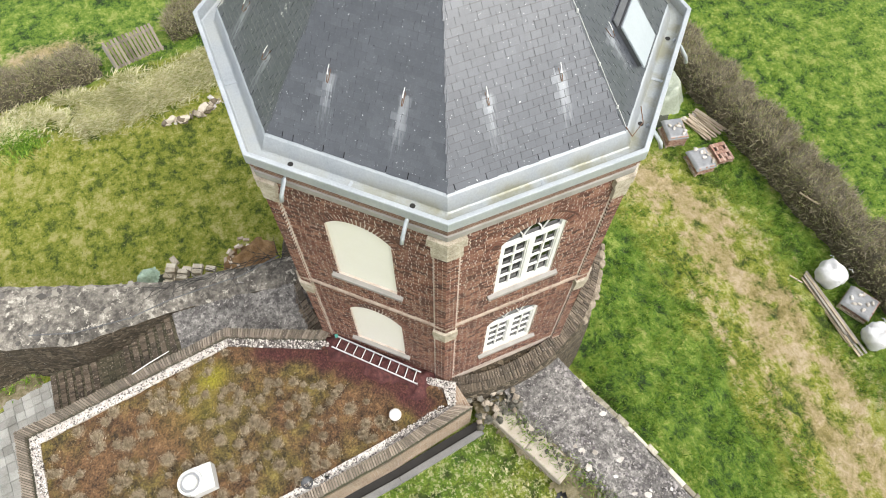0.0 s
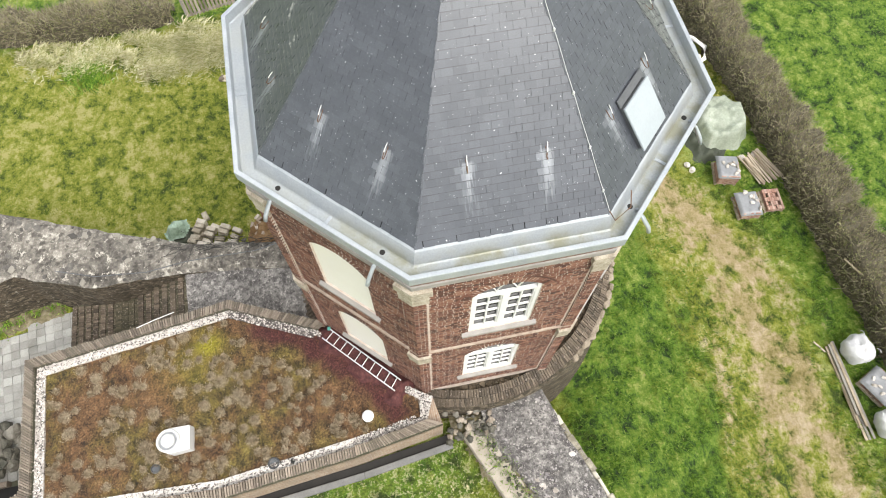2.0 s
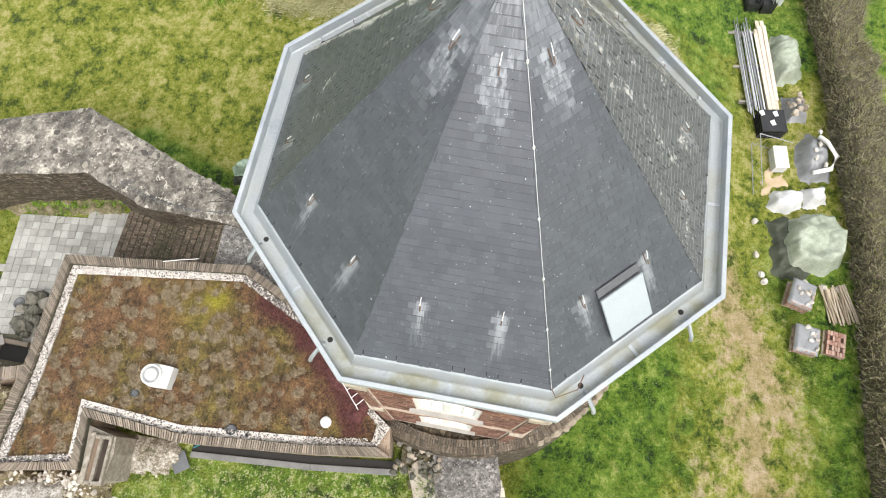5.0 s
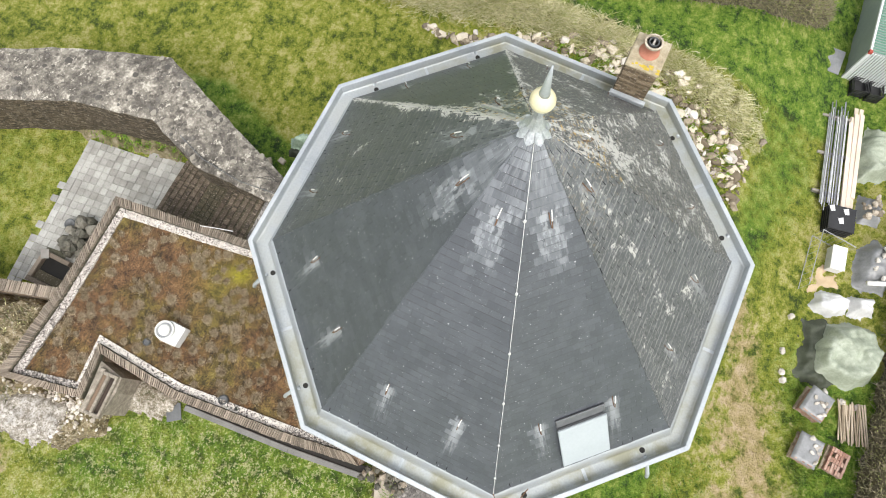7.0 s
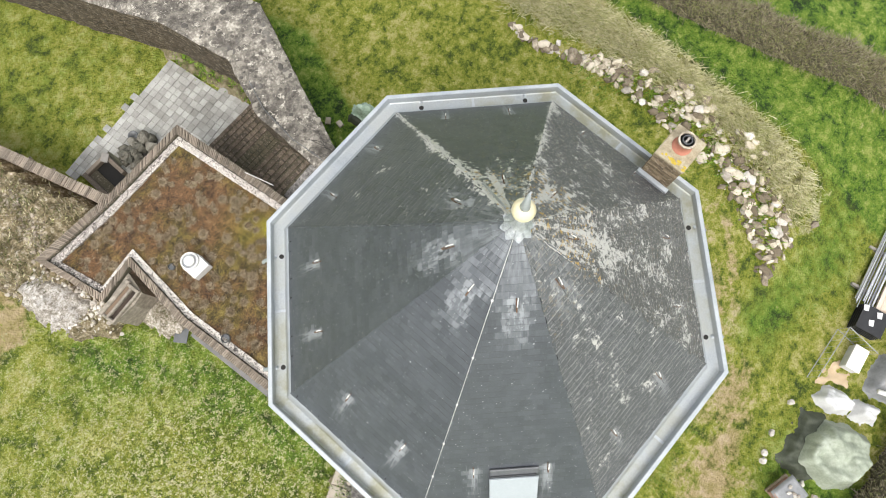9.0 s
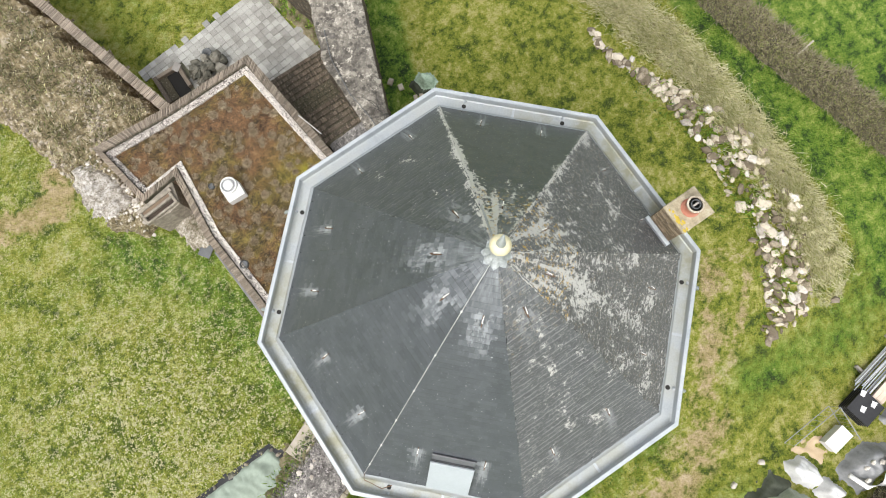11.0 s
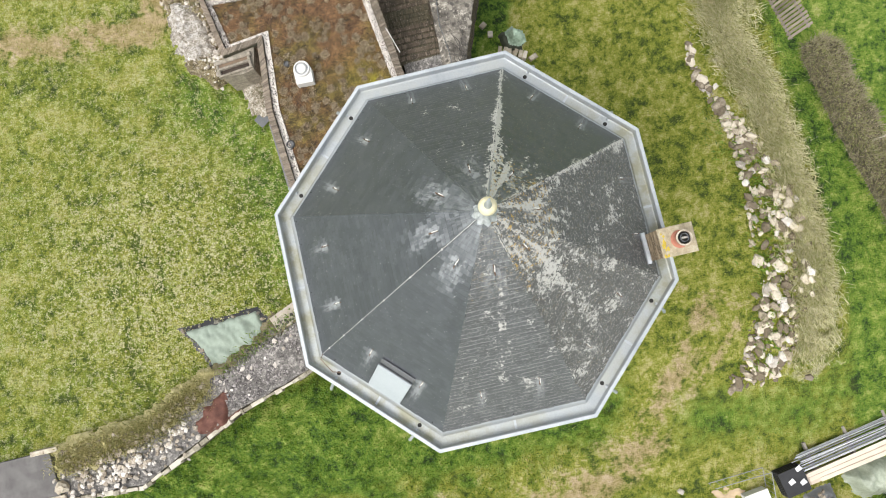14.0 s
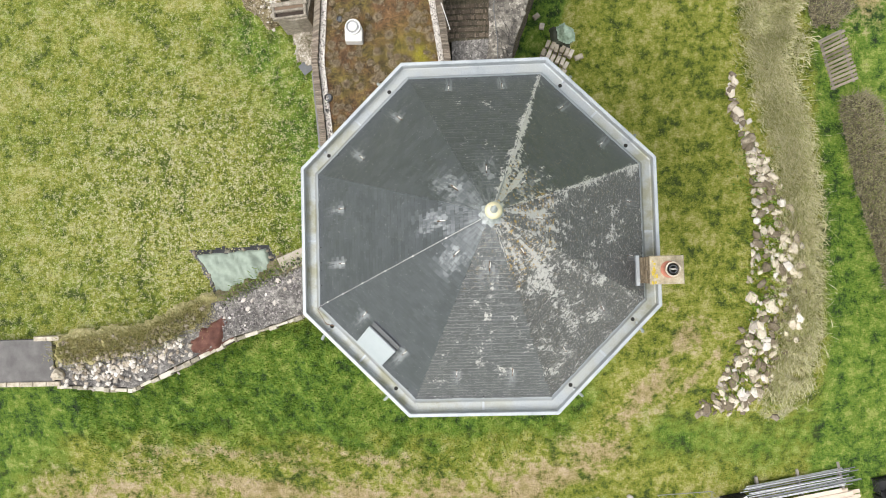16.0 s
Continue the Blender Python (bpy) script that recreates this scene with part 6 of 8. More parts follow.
part("timber", Geo().box(-0.62, -0.17, 5.9, 0.60, 0.03, 5.94, m, 0.01), SLOT_DARK, block, "timber in the slot, painted dark for the slot's shade")

# drain channel along the annexe
drain = thing("drain_channel", "drain with a grey kerb, its shade painted as a dark strip", "drain")
dl = [(-6.72, 8.2), (-6.40, 4.2), (-6.05, 1.35)]
for (ax, ay), (bx, by) in zip(dl, dl[1:]):
    d = Vector((bx - ax, by - ay, 0))
    m = Matrix.Translation((ax, ay, 0)) @ Matrix.Rotation(math.atan2(d.y, d.x), 4, "Z")
    g = Geo()
    g.box(0, -0.32, 4.0, d.length, -0.12, 4.36, m, 0.015)
    part("kerb", g, plain("grey_kerb", [(0.11, 0.11, 0.105), (0.24, 0.235, 0.225)], 2.0, 30.0), drain)
    # flush dark strip paints the shade of the sunken channel
    g = Geo()
    g.box(0, -0.12, 4.0, d.length, 0.13, 4.285, m)
    part("channel", g, DARK, drain)
g = Geo()
g.box(-0.3, -0.26, 0, 0.3, 0.26, 0.02, Matrix.Translation((-7.25, 8.45, 4.33)) @ Matrix.Rotation(radians(35), 4, "Z"), 0.005)
single("metal_plate", g, LEAD, "dark grey metal plate on the lawn edge", "plate")
patch = thing("rubble_patch", "patch of pale loose rubble at the annexe corner", "rubble")
for i in range(22):
    g = Geo()
    s = rng.uniform(0.07, 0.22)
    g.stone(rng, s, s * 0.8, s * 0.5, Matrix.Translation((-6.95 + rng.uniform(-0.25, 0.2), 8.6 + rng.uniform(0, 1.5), 4.3 + rng.uniform(0, 0.1))) @ Matrix.Rotation(rng.uniform(0, 6), 4, "Z"))
    part("stone", g, ROCK, patch)

# things on the sedum roof
ladder = thing("ladder", "aluminium ladder lying on the planted roof", "ladder")
ALU = plain("aluminium", [(0.60, 0.61, 0.61), (0.74, 0.75, 0.75)], 5.0, 40.0, rough=0.4, metal=0.3, relief=0.05)
r0, r1 = (Vector((-2.60, 4.68, 6.2)), Vector((-4.66, 2.77, 6.2))), (Vector((-2.36, 4.42, 6.2)), Vector((-4.38, 2.54, 6.2)))
for a, b in (r0, r1):
    g = Geo()
    d = b - a
    g.box(0, -0.015, 0, d.length, 0.015, 0.07, Matrix.Translation(a) @ Matrix.Rotation(math.atan2(d.y, d.x), 4, "Z"))
    part("rail", g, ALU, ladder)
for i in range(10):
    t = 0.05 + 0.9 * i / 9
    g = Geo()
    g.tube([r0[0].lerp(r0[1], t) + Vector((0, 0, 0.035)), r1[0].lerp(r1[1], t) + Vector((0, 0, 0.035))], 0.016, 8)
    part("rung", g, ALU, ladder)
g = Geo()
g.box(-0.05, -0.05, 0, 0.05, 0.05, 0.08, Matrix.Translation(r1[0] + Vector((0.02, 0.02, 0))), 0.01)
part("foot_cap", g, plain("teal_plastic", [(0.06, 0.28, 0.22), (0.1, 0.36, 0.3)], 3.0, 30.0, rough=0.5), ladder, "teal plastic end cap")

vent = thing("roof_vent", "white round roof vent on a square plate", "vent")
VENT = plain("dull_white_plastic", [(0.56, 0.56, 0.545), (0.68, 0.68, 0.66)], 3.0, 30.0, rough=0.6, relief=0.08)
g = Geo()
g.prism([(-5.13, 8.78), (-4.45, 8.76), (-4.43, 9.35), (-4.53, 9.58), (-4.78, 9.70), (-5.03, 9.60), (-5.15, 9.37)], 5.9, 6.34)
part("plate", g, VENT, vent, "white casing with a half-round end")
g = Geo()
g.lathe([(0.33, 6.33), (0.33, 6.42), (0.315, 6.45), (0.27, 6.45), (0.255, 6.36), (0.20, 6.36), (0.19, 6.45), (0.15, 6.48), (0.02, 6.49)], 28, Matrix.Translation((-4.79, 9.36, 0)))
part("hood", g, VENT, vent)
# grey ring added to paint the shade inside the hood's groove
g = Geo()
g.lathe([(0.252, 6.355), (0.252, 6.372), (0.203, 6.372), (0.203, 6.355)], 28, Matrix.Translation((-4.79, 9.36, 0)))
part("louvre_ring", g, STEEL, vent, "grey ring that paints the shade in the hood's groove")
cap = Geo()
cap.lathe([(0.06, 5.9), (0.06, 6.08), (0.17, 6.08), (0.175, 6.15), (0.12, 6.19), (0.02, 6.2)], 24, Matrix.Translation((-5.2, 3.68, 0)))
single("vent_cap", cap, WHITE, "small white mushroom vent cap", "vent", smooth=True)
for x, y, r in ((-5.42, 9.88, 0.13), (-5.95, 6.55, 0.17), (-6.0, 6.0, 0.07)):
    g = Geo()
    g.lathe([(r, 5.92), (r, 6.02), (r * 0.8, 6.06), (r * 0.7, 6.0)], 18, Matrix.Translation((x, y, 0)))
    single("drain_outlet", g, LEAD, "dark round roof outlet in the sedum", "outlet")
g = Geo()
g.tube([(-6.72, 8.1, 4.45), (-6.6, 7.8, 4.9), (-6.5, 7.5, 5.2), (-6.45, 7.2, 5.5)], 0.02, 6)
single("blue_rope", g, plain("blue_rope", [(0.02, 0.2, 0.26), (0.05, 0.32, 0.38)], 8.0, 60.0), "turquoise rope hanging on the annexe wall", "rope")

# details on the broken retaining wall
g = Geo()
for (ax, ay), (bx, by) in (((-6.05, 0.95), (-7.3, 0.42)), ((-7.3, 0.42), (-8.6, -0.12))):
    d = Vector((bx - ax, by - ay, 0))
    g.box(0.005, -0.05, 4.2, d.length - 0.005, 0.66, 4.74, Matrix.Translation((ax, ay, 0)) @ Matrix.Rotation(math.atan2(d.y, d.x), 4, "Z"), 0.03)
single("stone_kerb", g, plain("pale_slab", [(0.34, 0.29, 0.23), (0.50, 0.45, 0.38)], 2.0, 30.0), "pale flat stone kerb along the lawn", "kerb")
EDGE_PALE = plain("pale_edging", [(0.20, 0.18, 0.13), (0.40, 0.365, 0.29), (0.56, 0.52, 0.44)], 5.0, 30.0, vary=0.5, relief=0.5)
kerb = thing("wall_rim", "line of pale edging stones on the retaining wall", "edging")
rim = [(-5.9, -2.02), (-6.8, -2.28), (-8.2, -2.82), (-10.6, -3.52), (-12.8, -4.6), (-15.1, -5.62), (-18.5, -5.42)]
for (ax, ay), (bx, by) in zip(rim, rim[1:]):
    d = Vector((bx - ax, by - ay, 0))
    x = 0
    while x < d.length - 0.1:
        w = rng.uniform(0.18, 0.62)
        g = Geo()
        g.box(x + 0.003, -0.05 + rng.uniform(-0.03, 0.03), 4.30, min(x + w, d.length) - 0.003, 0.12 + rng.uniform(-0.06, 0.06), 4.64 + rng.uniform(-0.08, 0.03), Matrix.Translation((ax, ay, 0)) @ Matrix.Rotation(math.atan2(d.y, d.x), 4, "Z"), 0.02)
        part("stone", g, EDGE_PALE, kerb)
        x += w
DUST = plain("red_brick_dust", [(0.05, 0.018, 0.012), (0.105, 0.040, 0.027), (0.20, 0.10, 0.07)], 3.0, 40.0)


def scatter_patch(name, poly, z, mat, label, category, amp=0.05, step=0.08, seed=1, kind=""):
    """A thin uneven layer over an outline."""
    px, py = [p[0] for p in poly], [p[1] for p in poly]
    xs, ys = np.arange(min(px) - 0.3, max(px) + 0.3, step), np.arange(min(py) - 0.3, max(py) + 0.3, step)
    A, B = np.meshgrid(xs, ys)
    sd = signed(A, B, poly) + 0.16 * lumps(A, B, 0.9, seed) + 0.08 * lumps(A, B, 0.35, seed + 1)
    C = z + np.clip(sd * 0.8, -0.4, 0.05) + amp * lumps(A, B, 0.7, seed + 2) * smooth01(sd * 4)
    keep = sd > -0.45
    idx = np.arange(A.size).reshape(A.shape)
    g = Geo()
    g.v = np.stack([A, B, C], -1).reshape(-1, 3).tolist()
    for j in range(A.shape[0] - 1):
        for i in range(A.shape[1] - 1):
            if keep[j, i] and keep[j + 1, i + 1] and keep[j, i + 1] and keep[j + 1, i]:
                g.f.append((int(idx[j, i]), int(idx[j, i + 1]), int(idx[j + 1, i + 1]), int(idx[j + 1, i])))
    return single(name, g, mat, label, category, smooth=True, kind=kind)


scatter_patch("brick_dust", [(-10.9, -2.6), (-11.5, -2.9), (-12.3, -3.6), (-12.1, -3.95), (-11.4, -3.7), (-10.95, -3.1)], 4.80, DUST, "rusty brick dust spilled on the wall", "rubble", 0.03, seed=60)
scatter_patch("turf_cap", [(-11.6, -1.75), (-14.3, -3.0), (-18.3, -3.45), (-18.3, -4.3), (-15.5, -4.0), (-13.2, -3.2), (-12.0, -2.6)], 4.80, plain("dry_turf", [(0.13, 0.14, 0.04), (0.35, 0.31, 0.14), (0.58, 0.51, 0.31)], 2.6, 14.0, relief=0.8, dist=0.08), "tufted dry turf on the broken wall", "turf", 0.08, seed=64, kind="stuff")
strew(w_west, 330, along_band([(-11.6, -1.9), (-14.3, -3.1), (-18.2, -3.4)], [(-12.4, -2.9), (-15.0, -4.1), (-18.2, -4.5)], 4.86), 0.08, 0.3, ROCK, 76, "broken stones in the turf")
heap = thing("lime_stones", "heap of white lime stones on the wall", "stones")
for i in range(290):
    k = rng.random()
    x, y = -12.6 - 5.4 * k + rng.gauss(0, 0.35), -3.65 - 1.25 * min(1, k * 1.6) + rng.gauss(0, 0.28)
    s = rng.uniform(0.09, 0.27)
    g = Geo()
    g.stone(rng, s, s * rng.uniform(0.5, 0.95), s * 0.3, Matrix.Translation((x, y, 4.74 + s * 0.08)) @ Matrix.Rotation(rng.uniform(0, 6), 4, "Z"))
    part("stone", g, ROCK if i % 5 < 2 else WHITE_ROCK, heap)
ASPHALT = plain("weathered_asphalt", [(0.075, 0.071, 0.068), (0.125, 0.118, 0.114), (0.18, 0.172, 0.165)], 1.5, 40.0)
g = Geo()
g.prism([(-18.55, -5.2), (-18.75, -3.35), (-40, -3.5), (-40, -5.35)], 3.6, 4.62)
single("causeway", g, ASPHALT, "dark asphalt path on the wall's top", "path", kind="structure")
causeway_edge = thing("causeway_edge", "line of pale kerb stones along the path", "kerb")
for i in range(34):
    for y in (-5.3, -3.32):
        g = Geo()
        g.box(-18.9 - 0.6 * i, y - 0.1, 4.0, -18.32 - 0.6 * i, y + 0.1, 4.70 + rng.uniform(-0.03, 0.03), None, 0.02)
        if y < -4 or i in (0, 1):
            part("stone", g, MARL, causeway_edge)
g = Geo()
g.stone(rng, 0.7, 0.55, 0.4, Matrix.Translation((-18.35, -4.9, 4.75)))
single("boulder", g, MARL, "pale boulder at the end of the path", "stone")
tower_rubble = thing("foot_rubble", "loose stones and weeds at the tower's foot", "rubble")
for i in range(70):
    g = Geo()
    s = rng.uniform(0.07, 0.27)
    x, y = -5.75 + rng.uniform(-0.55, 0.5), 0.75 + rng.uniform(-0.9, 0.7)
    g.stone(rng, s, s * rng.uniform(0.7, 1), s * 0.6, Matrix.Translation((x, y, 4.83 + s * 0.2)) @ Matrix.Rotation(rng.uniform(0, 6), 4, "Z"))
    part("stone", g, MOSS_ROCK if i % 3 else ROCK, tower_rubble)
g = Geo()
g.tube([(1.72, 13.2, 5.57), (1.25, 11.9, 5.57), (1.07, 10.2, 5.57), (1.2, 8.9, 5.58), (1.18, 7.8, 5.58), (1.13, 6.6, 5.6), (1.3, 5.3, 5.7)], 0.016, 6)
single("cable", g, LEAD, "dark cable along the wall's crown", "cable")

# dark wine-red mat added beneath the ladder, over the pebbles
scatter_patch("sedum_mat", [(-2.52, 4.78), (-2.26, 4.44), (-4.40, 2.46), (-4.78, 2.72)], 6.10, plain("dark_wine_red", [(0.03, 0.008, 0.009), (0.075, 0.022, 0.02), (0.16, 0.06, 0.05)], 8.0, 30.0, relief=0.6, dist=0.03), "dark wine-red mat under the ladder", "sedum", 0.02, step=0.06, seed=98, kind="stuff")
MORTAR_MASS = crown_material("mossy_mortar_mass", (0.07, 0.075, 0.03), (0.20, 0.17, 0.12), (0.40, 0.36, 0.30), (0.62, 0.59, 0.54), 2.4)
LIME_MASS = crown_material("lime_mortar_mass", (0.08, 0.068, 0.045), (0.25, 0.22, 0.18), (0.46, 0.43, 0.39), (0.66, 0.64, 0.60), 2.0)
for key, poly, z, seed in (("lime_core", [(-9.75, 13.8), (-9.05, 13.5), (-8.75, 12.5), (-8.7, 11.7), (-9.3, 11.4), (-9.7, 11.9), (-9.95, 12.8)], 5.34, 301), ("lime_core", [(-7.55, 10.0), (-7.0, 10.0), (-6.95, 8.9), (-7.3, 8.8)], 4.6, 305)):
    scatter_patch(key, poly, z, LIME_MASS if z > 5 else MORTAR_MASS, "pale lime mortar core laid bare in the ruin", "masonry", 0.10, step=0.07, seed=seed, kind="structure")

# weedy rubble between the kerb and the gravel
WEEDY = plain("weedy_rubble", [(0.06, 0.06, 0.022), (0.16, 0.135, 0.07), (0.30, 0.26, 0.19)], 3.0, 12.0, relief=0.8, dist=0.06)
scatter_patch("weedy_strip", [(-5.6, 1.0), (-6.2, 0.55), (-8.7, -0.45), (-9.1, -0.95), (-11.2, -1.75), (-11.0, -2.1), (-8.6, -1.0), (-6.4, -0.05), (-5.6, 0.2)], 4.66, WEEDY, "weeds and rubble along the wall's inner edge", "weeds", 0.08, seed=90, kind="stuff")
strew(tower_rubble, 260, along_band([(-5.6, 1.0), (-6.2, 0.5), (-8.7, -0.5), (-11.0, -1.7)], [(-5.6, 0.2), (-6.4, -0.1), (-8.6, -1.0), (-11.0, -2.2)], 4.76), 0.05, 0.2, MOSS_ROCK, 73, "broken stones among weeds")
scatter_patch("weed_bed", [(0.75, 17.9), (1.05, 15.9), (1.3, 14.4), (2.3, 14.4), (2.4, 16.0), (2.2, 18.8), (0.7, 19.0)], 2.88, WEEDY, "brown weeds and leaf litter along the yard's edge", "weeds", 0.12, seed=97, kind="stuff")

# ---- loose things round the tower ----
def gz(x, y):
    return float(ground_z(np.array([x]), np.array([y]))[0])


TARP = plain("green_tarpaulin", [(0.20, 0.225, 0.165), (0.30, 0.335, 0.26), (0.42, 0.45, 0.37)], 1.3, 9.0, rough=0.5, relief=0.2, dist=0.03)
PALE_TARP = plain("pale_green_sheet", [(0.19, 0.235, 0.19), (0.30, 0.355, 0.29)], 1.0, 9.0, rough=0.65, relief=0.2, dist=0.03)
DARK_TARP = plain("dark_green_net", [(0.028, 0.034, 0.022), (0.07, 0.08, 0.052)], 2.0, 15.0, rough=0.7)
GREY_SHEET = plain("grey_plastic_sheet", [(0.17, 0.175, 0.18), (0.30, 0.305, 0.31)], 1.8, 9.0, rough=0.4, relief=0.3, dist=0.03)
BAG = plain("white_woven_bag", [(0.50, 0.50, 0.50), (0.68, 0.68, 0.675)], 2.5, 12.0, rough=0.7, relief=0.4, dist=0.03)
RAW_WOOD = plain("weathered_wood", [(0.24, 0.19, 0.13), (0.38, 0.31, 0.22), (0.50, 0.42, 0.32)], 2.0, 30.0, vary=0.4)
PINE = plain("fresh_boards", [(0.50, 0.41, 0.32), (0.68, 0.58, 0.48)], 1.5, 30.0, vary=0.3)
GREY_WOOD = plain("grey_boards", [(0.18, 0.165, 0.14), (0.30, 0.275, 0.235)], 2.0, 30.0, vary=0.4)
SAND = plain("sand", [(0.42, 0.31, 0.19), (0.56, 0.44, 0.30)], 3.0, 50.0)
PLASTIC = plain("black_plastic", [(0.012, 0.012, 0.013), (0.03, 0.03, 0.032)], 3.0, 30.0, rough=0.4)
PINK_BRICK = brick_material("salvaged_brick", (0.26, 0.13, 0.09), (0.40, 0.24, 0.18), (0.52, 0.38, 0.31), (0.3, 0.22, 0.18))


def draped(name, outline, height, mat, label, category="tarpaulin", seed=1, flat=0.55, base=None, crease=1.0, step=0.07, ragged=0.08):
    """A sheet thrown over a heap: flat-topped, creased, its hem on the ground."""
    px, py = [p[0] for p in outline], [p[1] for p in outline]
    xs, ys = np.arange(min(px) - 0.2, max(px) + 0.2, step), np.arange(min(py) - 0.2, max(py) + 0.2, step)
    A, B = np.meshgrid(xs, ys)
    sd = signed(A, B, outline) + ragged * lumps(A, B, 1.0, seed)
    prof = smooth01(sd / flat)
    fold = np.abs(lumps(A, B, 1.3, seed + 3)) * 0.09 + 0.05 * np.abs(lumps(A * 1.0 + B * 0.6, B * 0.35, 0.55, seed + 4))
    # pulled folds that fan out from the top towards the hem
    turn = np.arctan2(B - np.mean(py), A - np.mean(px))
    fold = fold + (1.1 - prof) * 0.07 * np.abs(np.sin(9 * turn + 1.5 * lumps(A, B, 1.5, seed + 6))) + 0.03 * np.abs(np.sin(4.3 * (A * np.cos(seed) + B * np.sin(seed)) + 1.8 * lumps(A, B, 0.9, seed + 7)))
    Z = (ground_z(A, B) if base is None else base) + 0.02 + (height + 0.12 * crease * lumps(A, B, 2.2, seed + 5)) * prof - fold * crease * (0.4 + prof)
    keep = sd > -0.05
    idx = np.arange(A.size).reshape(A.shape)
    g = Geo()
    g.v = np.stack([A, B, Z], -1).reshape(-1, 3).tolist()
    for j in range(A.shape[0] - 1):
        for i in range(A.shape[1] - 1):
            if keep[j, i] and keep[j + 1, i] and keep[j, i + 1] and keep[j + 1, i + 1]:
                g.f.append((int(idx[j, i]), int(idx[j, i + 1]), int(idx[j + 1, i + 1]), int(idx[j + 1, i])))
    used = sorted({i for f in g.f for i in f})
    back = {k: n for n, k in enumerate(used)}
    g.v = [g.v[k] for k in used]
    g.f = [tuple(back[i] for i in f) for f in g.f]
    return single(name, g, mat, label, category, smooth=True)


def bulk_bag(x, y, sx, sy, h, turn, label, seed, group=""):
    rng = random.Random(seed)
    bag = thing("bulk_bag", label, "bag", group)
    g = Geo()
    n, rows = 28, 12
    m = Matrix.Translation((x, y, gz(x, y) - 0.02)) @ Matrix.Rotation(radians(turn), 4, "Z")
    ph = [rng.uniform(0, 6.28) for _ in range(4)]
    for r in range(rows + 1):
        t = r / rows
        bulge = (1 - abs(2 * min(t, 0.86) / 0.86 - 1) ** 3 * 0.22) * (1.0 if t < 0.86 else 1 - (t - 0.86) / 0.14 * 0.75)
        for i in range(n):
            a = 2 * math.pi * i / n
            q = (abs(math.cos(a)) ** 3.5 + abs(math.sin(a)) ** 3.5) ** (-1 / 3.5)
            w = 1 + 0.06 * math.sin(3 * a + ph[0] + 3 * t) + 0.05 * math.sin(7 * a + ph[1] - 6 * t) + 0.03 * math.sin(13 * a + ph[3] + 9 * t) + rng.uniform(-0.015, 0.015)
            zz = h * (t if t < 0.86 else 0.86 + (t - 0.86) * (0.7 + 0.9 * math.sin(3 * a + ph[2])) + rng.uniform(-0.02, 0.02))
            g.v.append(tuple(m @ Vector((sx / 2 * q * bulge * w * math.cos(a), sy / 2 * q * bulge * w * math.sin(a), zz))))
    for r in range(rows):
        g.f += [(r * n + i, r * n + (i + 1) % n, (r + 1) * n + (i + 1) % n, (r + 1) * n + i) for i in range(n)]
    g.f.append(tuple(range(rows * n, rows * n + n)))
    part("sack", g, BAG, bag, "", True)
    for sx1, sy1 in ((-1, -1), (1, -1), (1, 1), (-1, 1)):
        g = Geo()
        c = Vector((sx1 * sx * 0.40, sy1 * sy * 0.40, h * 0.86))
        g.tube([m @ (c + Vector((0.1 * k, 0, 0.05 + 0.05 * math.sin(k * 3.1 + 1.5)))) for k in (-1, -0.5, 0, 0.5, 1)], 0.018, 5)
        part("lifting_loop", g, BAG, bag)
    return bag


